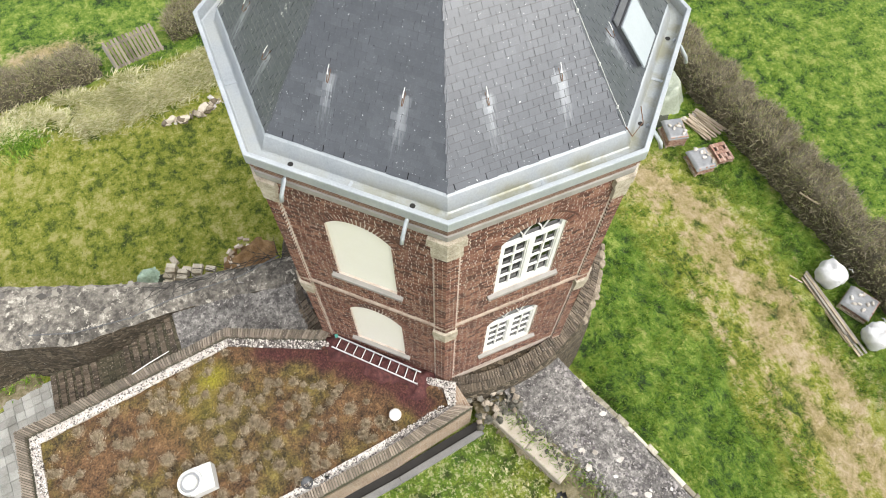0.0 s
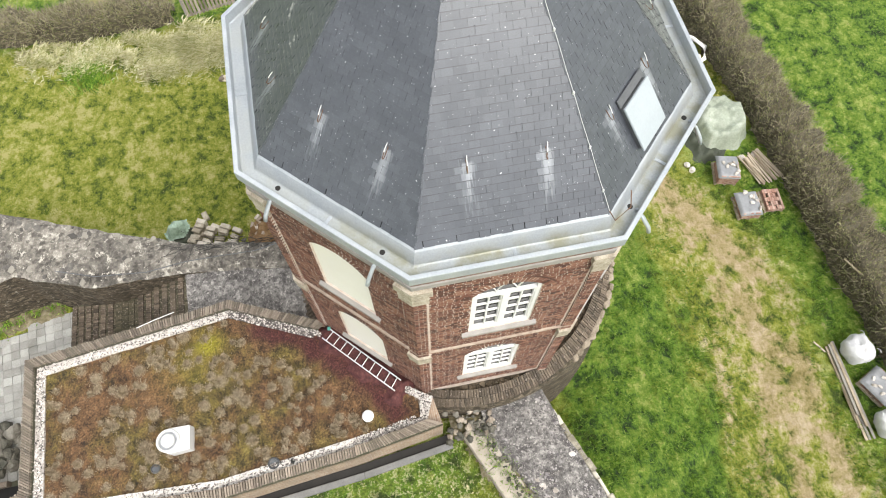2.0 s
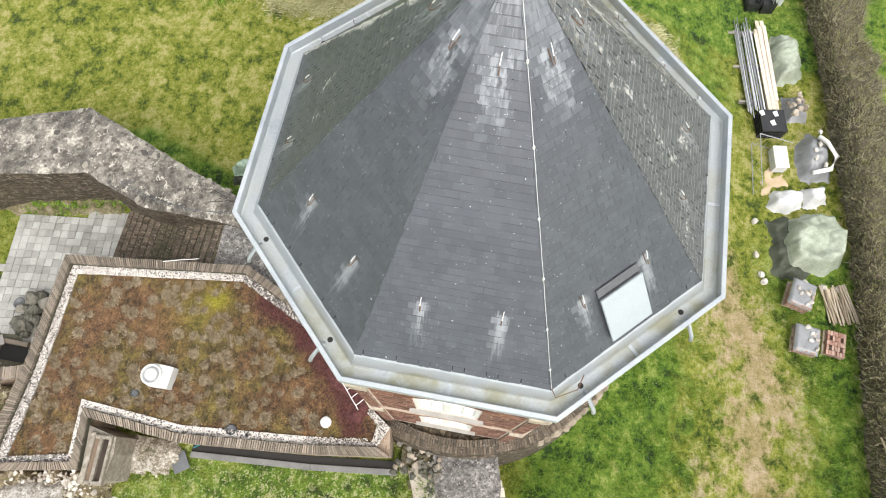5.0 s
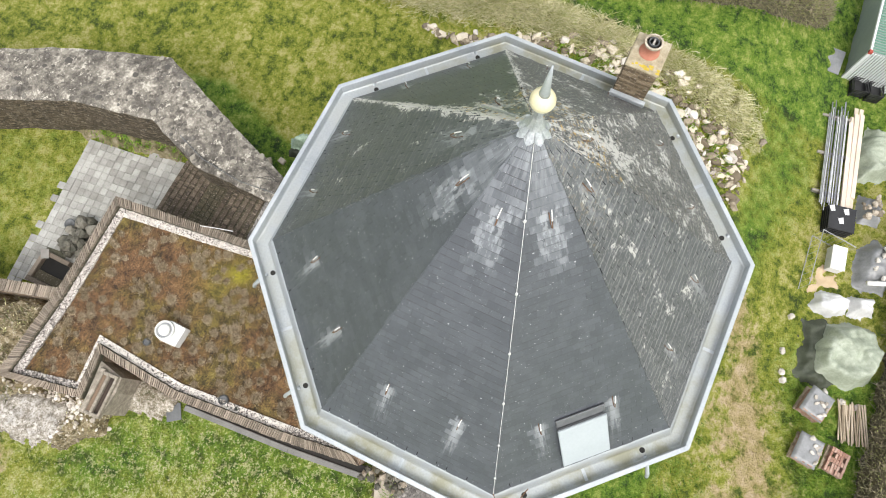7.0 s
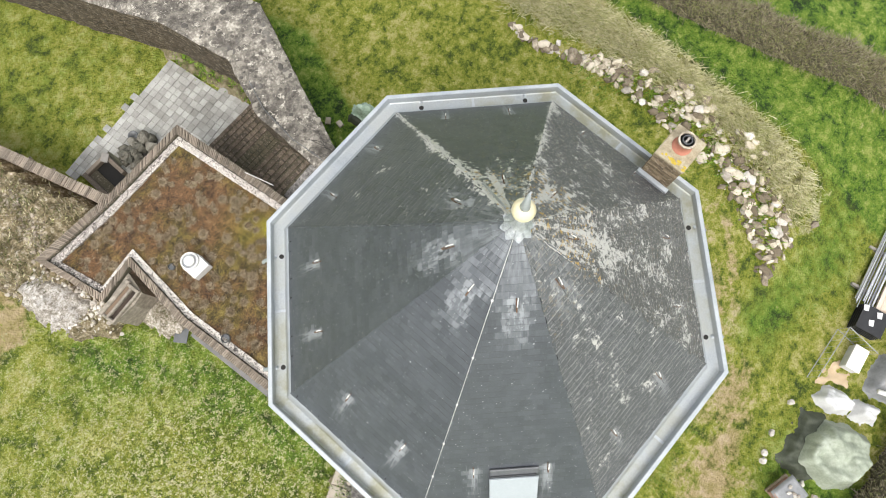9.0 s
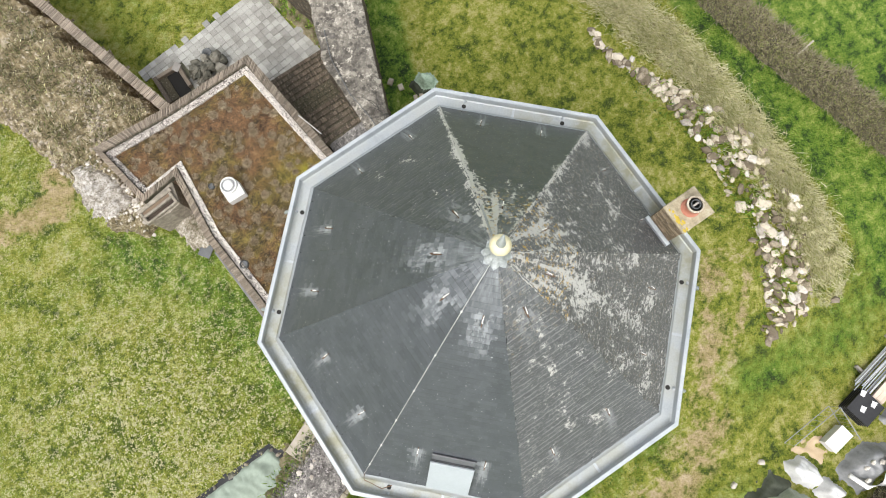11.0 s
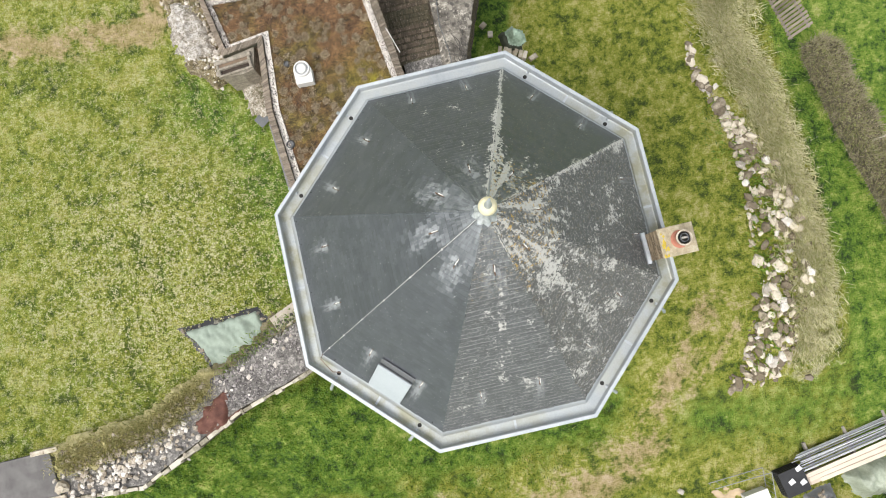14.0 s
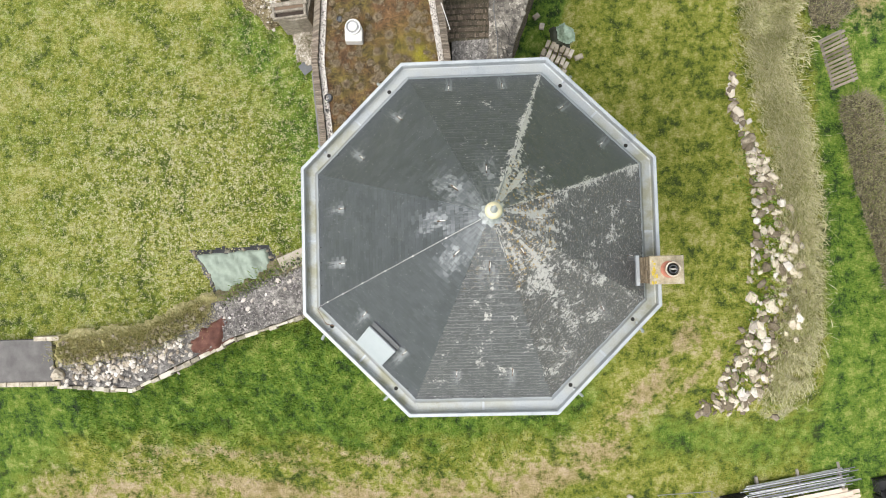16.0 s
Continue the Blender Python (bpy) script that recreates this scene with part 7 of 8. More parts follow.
def pallet(x, y, turn, layers, label, sheet=False, group="pallets of salvaged material", size=(1.2, 1.0)):
    p = thing("brick_pallet", label, "pallet", group)
    base = gz(x, y)
    rng = random.Random(int(x * 100 + y))
    m = Matrix.Translation((x, y, base - 0.02)) @ Matrix.Rotation(radians(turn), 4, "Z")
    w, d = size
    for k in range(3):
        g = Geo()
        yy = -d / 2 + (d - 0.1) * k / 2
        g.box(-w / 2, yy, 0, w / 2, yy + 0.1, 0.1, m)
        part("bearer", g, RAW_WOOD, p)
    for k in range(7):
        g = Geo()
        xx = -w / 2 + (w - 0.12) * k / 6
        g.box(xx, -d / 2, 0.1, xx + 0.12, d / 2, 0.125, m)
        part("board", g, RAW_WOOD, p)
    nx, nyb = int(w / 0.22), int(d / 0.115)
    one = mesh_of("brick", Geo().box(-0.1, -0.05, 0, 0.1, 0.05, 0.062, None, 0.004), PINK_BRICK)
    rest = Geo()
    for l in range(layers):
        for i in range(nx):
            for j in range(nyb):
                if 0 < i < nx - 1 and 0 < j < nyb - 1 and l < layers - 1:
                    continue
                if l == layers - 1 and rng.random() < 0.12:
                    continue
                t = Matrix.Translation((-w / 2 + 0.11 + i * 0.22, -d / 2 + 0.06 + j * 0.115, 0.126 + l * 0.066)) @ Matrix.Rotation(rng.uniform(-0.06, 0.06), 4, "Z")
                if l == layers - 1:
                    ob = new("brick", one)
                    ob.parent = p
                    ob.matrix_world = m @ t
                else:
                    rest.box(-0.1, -0.05, 0, 0.1, 0.05, 0.062, m @ t)
    part("brick_stack", rest, PINK_BRICK, p)["kind"] = "stuff"
    top = base + 0.126 + layers * 0.066
    if sheet:
        g = Geo()
        n = 14
        for i in range(n + 1):
            for j in range(n + 1):
                u, v = i / n - 0.5, j / n - 0.5
                hang = max(0, abs(u) - 0.43, abs(v) - 0.43)
                g.v.append(tuple(m @ Vector((u * (w + 0.05), v * (d + 0.05), 0.14 + layers * 0.066 + rng.uniform(0, 0.012) - hang * 2.2))))
        g.f = [(i * (n + 1) + j, (i + 1) * (n + 1) + j, (i + 1) * (n + 1) + j + 1, i * (n + 1) + j + 1) for i in range(n) for j in range(n)]
        part("cover_sheet", g, GREY_SHEET, p, "grey sheet held down with bricks", True)
        for k in range(8):
            g = Geo()
            g.stone(rng, 0.24, 0.15, 0.09, m @ Matrix.Translation((rng.uniform(-0.45, 0.45) * w, rng.uniform(-0.4, 0.4) * d, 0.19 + layers * 0.066)) @ Matrix.Rotation(rng.uniform(0, 6), 4, "Z"))
            part("weight", g, WHITE_ROCK, p)
    return p


def stone_pile(name, x, y, n, rx, ry, smin, smax, mat, label, z=None, seed=1, group=""):
    rng = random.Random(seed)
    h = thing(name, label, "stones", group)
    for i in range(n):
        a, r = rng.uniform(0, 6.28), math.sqrt(rng.random())
        px, py = x + rx * r * math.cos(a), y + ry * r * math.sin(a)
        s = rng.uniform(smin, smax)
        g = Geo()
        g.stone(rng, s, s * rng.uniform(0.6, 1), s * rng.uniform(0.45, 0.7), Matrix.Translation((px, py, (gz(px, py) if z is None else z) + s * 0.2 + 0.25 * (1 - r) * rng.random())) @ Matrix.Rotation(rng.uniform(0, 6), 4, "Z"))
        part("stone", g, mat, h)
    return h


# row of builder's materials along the hedge
pallet(4.2, -14.42, -14, 10, "pallet of old bricks under a grey sheet", True)
pallet(2.22, -14.68, -6, 7, "pallet of salvaged red bricks with loose stones", True)
pallet(2.3, -15.98, -6, 3, "low pallet with mixed bricks and stone blocks", False, size=(1.1, 0.9))
stakes = thing("stake_bundle", "bundle of pale pointed fence stakes", "stakes")
rng = random.Random(77)
for i in range(22):
    x = 4.75 - 0.1 * (i % 11) * 0.95
    g = Geo()
    y0 = -15.35 - 0.08 * (i % 11) + rng.uniform(-0.1, 0.1)
    z = gz(x, -15.8) + 0.06 + 0.09 * (i // 11) + rng.uniform(0, 0.03)
    ln = rng.uniform(1.5, 1.9)
    c = Vector((4.15, -16.25, z))
    d = Vector((-1, -0.30 + rng.uniform(-0.09, 0.09), 0)).normalized()
    o = Vector((0.2, -0.95, 0)) * ((i % 11) / 10 - 0.5) * 1.15
    g.tube([c + o - d * ln / 2, c + o + d * ln * 0.45, c + o + d * ln / 2], 0.04, 7, 0.75)
    part("stake", g, RAW_WOOD, stakes)

draped("large_tarpaulin", [(5.45, -14.0), (6.4, -13.65), (7.9, -13.9), (8.5, -15.0), (8.55, -15.95), (7.6, -16.6), (6.2, -16.5), (5.4, -15.8)], 1.15, TARP, "olive-green tarpaulin over a large heap", seed=5, flat=0.5, ragged=0.06)
draped("netting", [(5.0, -13.25), (7.8, -12.95), (8.2, -14.1), (6.9, -14.5), (5.7, -15.3), (4.95, -14.9)], 0.38, DARK_TARP, "dark netting beside the tarpaulin", "netting", seed=15, flat=0.5)
for i, (x, y) in enumerate([(4.7, -13.0), (5.0, -12.85), (5.9, -12.6), (7.6, -12.5), (4.85, -15.6), (4.95, -16.3), (5.0, -14.9)]):
    g = Geo()
    g.stone(random.Random(i), 0.34, 0.3, 0.24, Matrix.Translation((x, y, gz(x, y) + 0.08)))
    single("hem_stone", g, WHITE_ROCK, "pale stone weighing down the tarpaulin's hem", "stone", "hem stones")
tagged(draped("bulk_bag", [(8.45, -13.0), (9.3, -13.2), (9.65, -14.0), (9.55, -14.75), (8.8, -14.85), (8.15, -14.1)], 0.75, BAG, "", seed=3, flat=0.35, crease=1.2, step=0.05), "slumped white bulk bag beside the tarpaulin", "bag", "bulk bags")
tagged(draped("bulk_bag", [(9.45, -14.55), (9.85, -14.8), (10.0, -15.6), (9.2, -16.0), (8.75, -15.5), (8.75, -14.85)], 0.7, BAG, "", seed=9, flat=0.35, crease=1.2, step=0.05), "slumped white bulk bag with folded loops", "bag", "bulk bags")
scatter_patch("sand_heap", [(9.0, -12.75), (10.3, -12.7), (11.0, -13.3), (10.9, -14.0), (9.9, -14.1), (9.3, -13.5)], gz(10, -13.2) + 0.02, SAND, "heap of yellow building sand", "sand", 0.07, seed=80)
box = thing("white_tub", "white plastic tub standing in the store", "tub")
m = Matrix.Translation((10.98, -13.5, gz(10.98, -13.5))) @ Matrix.Rotation(radians(8), 4, "Z")
g = Geo()
g.box(-0.55, -0.3, 0, 0.55, 0.3, 0.6, m, 0.06)
part("body", g, BAG, box)
g = Geo()
g.box(-0.58, -0.33, 0.6, 0.58, 0.33, 0.66, m, 0.03)
part("lid", g, WHITE, box)
draped("plastic_sheet", [(10.0, -14.6), (12.0, -14.3), (13.0, -15.0), (12.4, -16.1), (10.3, -16.2)], 0.8, GREY_SHEET, "crumpled grey plastic sheet over rubble", "sheet", seed=25, flat=0.6)
hose = Geo()
hose.tube([(10.3, -14.9, gz(10.3, -14.9) + 0.85), (10.6, -15.7, gz(10.6, -15.7) + 0.95), (11.3, -16.0, gz(11.3, -15.9) + 0.95), (11.9, -15.5, gz(11.9, -15.5) + 1.0), (12.2, -15.1, gz(12.2, -15.1) + 0.95)], 0.11, 10)
single("pipe", hose, WHITE, "curved white plastic pipe lying on the sheet", "pipe", smooth=True)
for i in range(7):
    g = Geo()
    x, y = 10.5 + 0.33 * i, -14.8 - 0.9 * random.Random(i + 5).random()
    g.stone(random.Random(i + 40), 0.3, 0.22, 0.14, Matrix.Translation((x, y, gz(x, y) + 0.86)))
    single("sheet_weight", g, WHITE_ROCK, "pale stone lying on the grey sheet", "stone", "sheet weights")

crate = thing("plastic_crates", "stack of black plastic pallets with white rags", "pallets")
m = Matrix.Translation((12.75, -13.0, gz(12.75, -13.0))) @ Matrix.Rotation(radians(10), 4, "Z")
for k in range(5):
    g = Geo()
    z = 0.16 * k
    g.box(-0.6, -0.6, z + 0.09, 0.6, 0.6, z + 0.13, m)
    for i in range(-1, 2):
        for j in range(-1, 2):
            g.box(i * 0.5 - 0.07, j * 0.5 - 0.07, z, i * 0.5 + 0.07, j * 0.5 + 0.07, z + 0.09, m)
    part("plastic_pallet", g, PLASTIC, crate)
for x, y in ((-0.25, -0.1), (0.3, 0.35), (0.25, -0.3)):
    g = Geo()
    g.add([(x, y, 0.785), (x + 0.3, y + 0.06, 0.785), (x + 0.2, y + 0.3, 0.80), (x - 0.05, y + 0.2, 0.79)], [(0, 1, 2, 3)], m)
    part("rag", g, BAG, crate)

TUBE_GREY = plain("dull_grey_tube", [(0.16, 0.165, 0.17), (0.30, 0.305, 0.31)], 3.0, 40.0, rough=0.5, metal=0.3)
stack = thing("board_stack", "long stack of boards and steel tubes", "timber")
d = Vector((5.45, 0.95, 0)).normalized()
nrm = Vector((-d.y, d.x, 0))
for i in range(34):
    g = Geo()
    wide = i < 12
    off = (-0.80 + 0.20 * (i % 3)) if wide else (-0.18 + 0.04 * (i - 12))
    start = Vector((13.2, -12.6, 0)) + nrm * off + d * (rng.uniform(-0.15, 0.3) + (0.9 if i % 3 == 0 and wide and i > 5 else 0.0))
    ln = rng.uniform(4.3, 5.6)
    z0 = -1.28 + (0.35 + 0.045 * (i // 3) if wide else 0.36 + rng.uniform(0, 0.2))
    m = Matrix.Translation(start + Vector((0, 0, z0))) @ Matrix.Rotation(math.atan2(d.y, d.x) + rng.uniform(-0.012, 0.012), 4, "Z")
    if wide:
        g.box(0, -0.095, 0, ln, 0.095, 0.04, m, 0.004)
        part("board", g, PINE, stack)
    else:
        g.tube([m @ Vector((0, 0, 0)), m @ Vector((ln, 0, 0))], rng.choice((0.018, 0.022, 0.026)), 8)
        part("tube", g, (ALU, STEEL, ALU, TUBE_GREY)[i % 4], stack)
for x in (14.0, 16.0, 18.0):
    g = Geo()
    m = Matrix.Translation((x, -12.6 + 0.174 * (x - 13.2), gz(x, -12.4) - 0.05)) @ Matrix.Rotation(math.atan2(d.y, d.x), 4, "Z")
    g.box(-0.06, -0.8, 0, 0.06, 1.0, 0.42, m)
    part("bearer", g, GREY_WOOD, stack)
draped("small_tarpaulin", [(15.2, -13.4), (17.0, -12.9), (18.5, -13.1), (18.3, -14.6), (16.0, -14.9)], 0.8, TARP, "grey-green tarpaulin over stacked goods", seed=35, flat=0.6)
draped("rubble_sheet", [(13.2, -13.9), (14.8, -13.6), (15.0, -14.9), (13.4, -15.1)], 0.55, GREY_SHEET, "torn grey sheet over rubble bags", "sheet", seed=45, flat=0.5)
stone_pile("rubble_bags", 14.0, -14.2, 14, 0.7, 0.55, 0.2, 0.4, ROCK, "grey rubble lying on a torn sheet", z=-0.75, seed=9)

# mesh barrier round the sand
barrier = thing("site_fence", "thin steel mesh fence panel leaning by the sand", "fence")
pts = [Vector((9.0, -12.45, 0)), Vector((11.7, -12.25, 0)), Vector((11.6, -13.9, 0))]
for a, b in ((0, 1), (1, 2)):
    for hgt in (0.06, 1.0):
        g = Geo()
        p, q = pts[a].copy(), pts[b].copy()
        p.z, q.z = gz(p.x, p.y) + hgt, gz(q.x, q.y) + hgt
        g.tube([p, q], 0.02, 6)
        part("rail", g, STEEL, barrier)
    for k in range(9):
        g = Geo()
        p = pts[a].lerp(pts[b], k / 8)
        z = gz(p.x, p.y)
        g.tube([(p.x, p.y, z), (p.x, p.y, z + 1.0)], 0.008, 5)
        part("wire", g, STEEL, barrier)

# the shipping container
cont = thing("container", "pale shipping container with a green ribbed roof", "container")
CONT_SIDE = plain("grey_green_steel", [(0.20, 0.235, 0.22), (0.30, 0.335, 0.315)], 0.8, 20.0, rough=0.5)
CONT_WHITE = plain("white_steel", [(0.55, 0.57, 0.57), (0.70, 0.72, 0.72)], 1.0, 20.0, rough=0.45)
CONT_GREEN = plain("green_steel", [(0.07, 0.17, 0.12), (0.12, 0.25, 0.18)], 1.0, 20.0, rough=0.5)
cm = Matrix.Translation((20.35, -11.15, -1.35)) @ Matrix.Rotation(radians(4), 4, "Z")
g = Geo()
g.box(0.03, -2.4, 0.12, 6.0, -0.03, 2.5, cm)
part("body", g, CONT_SIDE, cont)
g = Geo()
n = 18
for i in range(n):
    y0 = -2.38 + 2.32 * i / n
    g.box(-0.03, y0, 0.12, 0.03, y0 + 0.075, 2.5, cm, 0.01)
part("end_ribs", g, CONT_WHITE, cont)
g = Geo()
for i in range(40):
    x0 = 0.1 + 5.85 * i / 40
    g.box(x0, -2.36, 2.5, x0 + 0.08, -0.08, 2.54, cm, 0.008)
part("roof_ribs", g, CONT_GREEN, cont, "green ribbed roof sheet")
for a, b in (((0, 0), (6, 0)), ((0, -2.43), (6, -2.43))):
    g = Geo()
    g.box(a[0], a[1] - 0.05, 2.46, b[0], a[1] + 0.05, 2.59, cm, 0.01)
    part("rail", g, CONT_WHITE, cont)
for x, y in ((0, 0), (0, -2.43), (6, 0), (6, -2.43)):
    g = Geo()
    g.box(x - 0.08, y - 0.08, 2.45, x + 0.08, y + 0.08, 2.62, cm, 0.01)
    part("corner_casting", g, plain("red_paint", [(0.30, 0.04, 0.03), (0.40, 0.07, 0.05)], 3.0, 30.0), cont, "red corner casting")
    g = Geo()
    g.box(x - 0.07, y - 0.07, 0, x + 0.07, y + 0.07, 2.45, cm, 0.01)
    part("post", g, CONT_WHITE, cont)
g = Geo()
g.box(-0.3, -0.3, 0, 1.1, 0.75, 0.03, Matrix.Translation((20.4, -10.5, gz(20.5, -10.4) + 0.01)))
single("grey_board", g, GREY_SHEET, "flat grey board lying on the grass", "board")
def open_crate(x, y, z, turn, w, d, h, label):
    """A black stacking crate: floor, corner posts and slatted sides."""
    c = thing("plastic_crate", label, "crate", "black crates by the container")
    m = Matrix.Translation((x, y, z)) @ Matrix.Rotation(radians(turn), 4, "Z")
    part("floor", Geo().box(-w / 2, -d / 2, 0, w / 2, d / 2, 0.02, m), PLASTIC, c)
    for sx in (-1, 1):
        for sy in (-1, 1):
            part("post", Geo().box(sx * w / 2 - 0.03, sy * d / 2 - 0.03, 0.02, sx * w / 2 + 0.03, sy * d / 2 + 0.03, h, m), PLASTIC, c)
    for k in range(3):
        z0 = 0.03 + (h - 0.09) * k / 2
        for sy in (-1, 1):
            part("side_slat", Geo().box(-w / 2 + 0.03, sy * d / 2 - 0.012, z0, w / 2 - 0.03, sy * d / 2 + 0.012, z0 + 0.06, m), PLASTIC, c)
        for sx in (-1, 1):
            part("end_slat", Geo().box(sx * w / 2 - 0.012, -d / 2 + 0.03, z0, sx * w / 2 + 0.012, d / 2 - 0.03, z0 + 0.06, m), PLASTIC, c)
    return c


for x, y, k in ((20.0, -11.95, 0), (20.02, -11.97, 1), (20.75, -12.35, 0), (20.1, -12.75, 0), (20.1, -12.74, 1)):
    open_crate(x, y, gz(20.2, -12.3) - 0.04 + 0.34 * k, 12, 0.72, 0.62, 0.33, "open black plastic crate stacked beside the container")

# bags and boards by the south hedge
bulk_bag(-5.25, -16.45, 1.15, 1.1, 1.0, 20, "round white bulk bag on the grass", 7, "bulk bags")
bulk_bag(-8.35, -16.35, 1.1, 1.05, 0.9, 0, "white bulk bag with a creased top", 8, "bulk bags")
pallet(-6.85, -16.75, 25, 6, "pallet of pale reclaimed bricks", True, size=(1.25, 1.1))
planks = thing("plank_pile", "long weathered planks lying in the grass", "timber")
for i in range(8):
    g = Geo()
    a, b = Vector((-4.65 - 0.05 * i, -15.75 + 0.10 * (i % 4), 0)), Vector((-8.75 + 0.5 * (i % 3), -15.62 + 0.11 * (i % 4), 0))
    dd = b - a
    m = Matrix.Translation((a.x, a.y, gz(a.x, a.y) + 0.08 + 0.05 * (i // 4))) @ Matrix.Rotation(math.atan2(dd.y, dd.x) + rng.uniform(-0.02, 0.02), 4, "Z")
    g.box(0, -0.055, 0, dd.length, 0.055, 0.04, m, 0.004)
    part("plank", g, RAW_WOOD if i % 2 else GREY_WOOD, planks)
g = Geo()
g.box(-0.3, -0.03, 0, 0.3, 0.03, 0.05, Matrix.Translation((-4.75, -15.2, gz(-4.75, -15.2) + 0.02)) @ Matrix.Rotation(radians(30), 4, "Z"))
part("batten", g, PINE, planks)

# tarpaulin on the courtyard lawn, weighed down with bricks
COVER = [(-12.45, 0.26), (-10.8, 0.35), (-9.25, 0.45), (-8.98, -0.2), (-9.1, -0.75), (-9.75, -1.22), (-10.45, -1.5), (-11.5, -1.65), (-11.75, -0.82)]
draped("lawn_tarpaulin", COVER, 0.24, PALE_TARP, "pale green tarpaulin pegged over a low heap", seed=55, flat=0.12, crease=0.7, step=0.06, ragged=0.03)
for i in range(20):
    t = i / 20 * len(COVER)
    a, b = COVER[int(t) % len(COVER)], COVER[(int(t) + 1) % len(COVER)]
    k = t - int(t)
    x, y = a[0] + (b[0] - a[0]) * k, a[1] + (b[1] - a[1]) * k
    g = Geo()
    r9 = random.Random(300 + i)
    s = r9.uniform(0.16, 0.32)
    g.stone(r9, s, s * 0.7, 0.12, Matrix.Translation((x, y, gz(x, y) + 0.07)) @ Matrix.Rotation(r9.uniform(0, 6), 4, "Z"))
    single("edge_weight", g, (ROCK, MOSS_ROCK, MOSS_ROCK)[i % 3], "stone weighing down the lawn tarpaulin", "stone", "lawn tarpaulin weights")
draped("black_sheet", [(-12.65, 0.38), (-10.8, 0.49), (-9.15, 0.59), (-8.82, 0.02), (-8.85, -0.65), (-9.05, -0.95), (-9.8, -1.33), (-10.45, -1.58), (-11.55, -1.76), (-11.9, -0.85)], 0.06, PLASTIC, "black sheet edge under the tarpaulin", "sheet", seed=58, flat=0.2, crease=0.15)

# debris by the curtain wall
COVER_GREEN = plain("pale_green_cover", [(0.14, 0.20, 0.14), (0.30, 0.40, 0.30), (0.46, 0.56, 0.46)], 3.0, 9.0, rough=0.5)
rng = random.Random(44)
# dark heap added beneath the green cover
draped("ground_sheet", [(3.9, 10.95), (5.1, 11.0), (5.25, 10.25), (4.9, 9.8), (4.0, 9.95)], 0.5, DARK_TARP, "dark heap under the green cover", "sheet", seed=47, flat=0.35)
draped("crumpled_cover", [(4.25, 10.8), (4.65, 11.05), (5.05, 10.7), (5.15, 10.15), (4.8, 9.95), (4.4, 10.2)], 0.45, COVER_GREEN, "crumpled pale green cover thrown over a heap", "cover", seed=46, flat=0.25, base=gz(4.7, 10.5) + 0.45, crease=1.3, step=0.05, ragged=0.05)
BLOCK_PALE = plain("pale_old_brick", [(0.34, 0.27, 0.20), (0.54, 0.46, 0.37), (0.68, 0.61, 0.52)], 5.0, 30.0, vary=0.5)
scatter_patch("soil_mound", [(3.5, 7.3), (3.9, 7.5), (4.35, 7.2), (4.6, 6.7), (4.75, 6.2), (4.4, 5.8), (3.8, 6.0)], gz(4.3, 6.6) + 0.32, plain("rusty_soil", [(0.07, 0.04, 0.018), (0.22, 0.125, 0.05), (0.38, 0.25, 0.13)], 3.0, 20.0, relief=0.8, dist=0.05), "rusty heap of soil beside the curtain wall", "soil", 0.16, seed=84)
for i in range(16):
    r9 = random.Random(700 + i)
    a9 = -0.4 + r9.uniform(0, 3.2)
    x, y = 4.35 + r9.uniform(0.35, 0.95) * math.cos(a9), 6.7 + r9.uniform(0.4, 1.0) * math.sin(a9)
    g = Geo()
    g.box(-0.12, -0.06, 0, 0.12, 0.06, 0.075, Matrix.Translation((x, y, gz(x, y) + 0.14 + r9.uniform(0, 0.12))) @ Matrix.Rotation(a9 + 1.57 + r9.uniform(-0.3, 0.3), 4, "Z"), 0.01)
    single("loose_brick", g, BLOCK_PALE, "pale brick lying round the soil heap", "brick", "bricks round the soil heap")
BRAMBLE = plain("dead_bramble", [(0.012, 0.012, 0.011), (0.05, 0.047, 0.042)], 4.0, 40.0)
bramble = thing("dead_bramble", "tangle of black dead bramble on the wall's crown", "bramble")
r9 = random.Random(801)
for i in range(46):
    t9 = r9.random() ** 1.6
    x, y = 1.35 + 0.35 * t9 + r9.uniform(-0.12, 0.12), 4.9 + 4.2 * t9
    p9, turn9, pts9 = Vector((x, y, 5.57)), radians(92) + r9.gauss(0, 0.45), []
    for k in range(6):
        pts9.append(p9.copy())
        turn9 += r9.gauss(0, 0.35)
        p9 = p9 + Vector((math.cos(turn9), math.sin(turn9), 0)) * r9.uniform(0.1, 0.24)
        p9.z = 5.56 + 0.14 * math.sin(k * 0.63) * r9.uniform(0.4, 1.2)
    part("stem", Geo().tube(pts9, r9.uniform(0.006, 0.014), 5, 0.5), BRAMBLE, bramble)
BLOCK_STONE = plain("pale_stone_block", [(0.30, 0.26, 0.19), (0.46, 0.41, 0.32), (0.60, 0.55, 0.46)], 4.0, 30.0, vary=0.5, relief=0.5)
blocks = thing("stone_blocks", "rows of stacked pale stone blocks by the wall", "stones")
row_turn = Matrix.Rotation(radians(-25), 4, "Z")
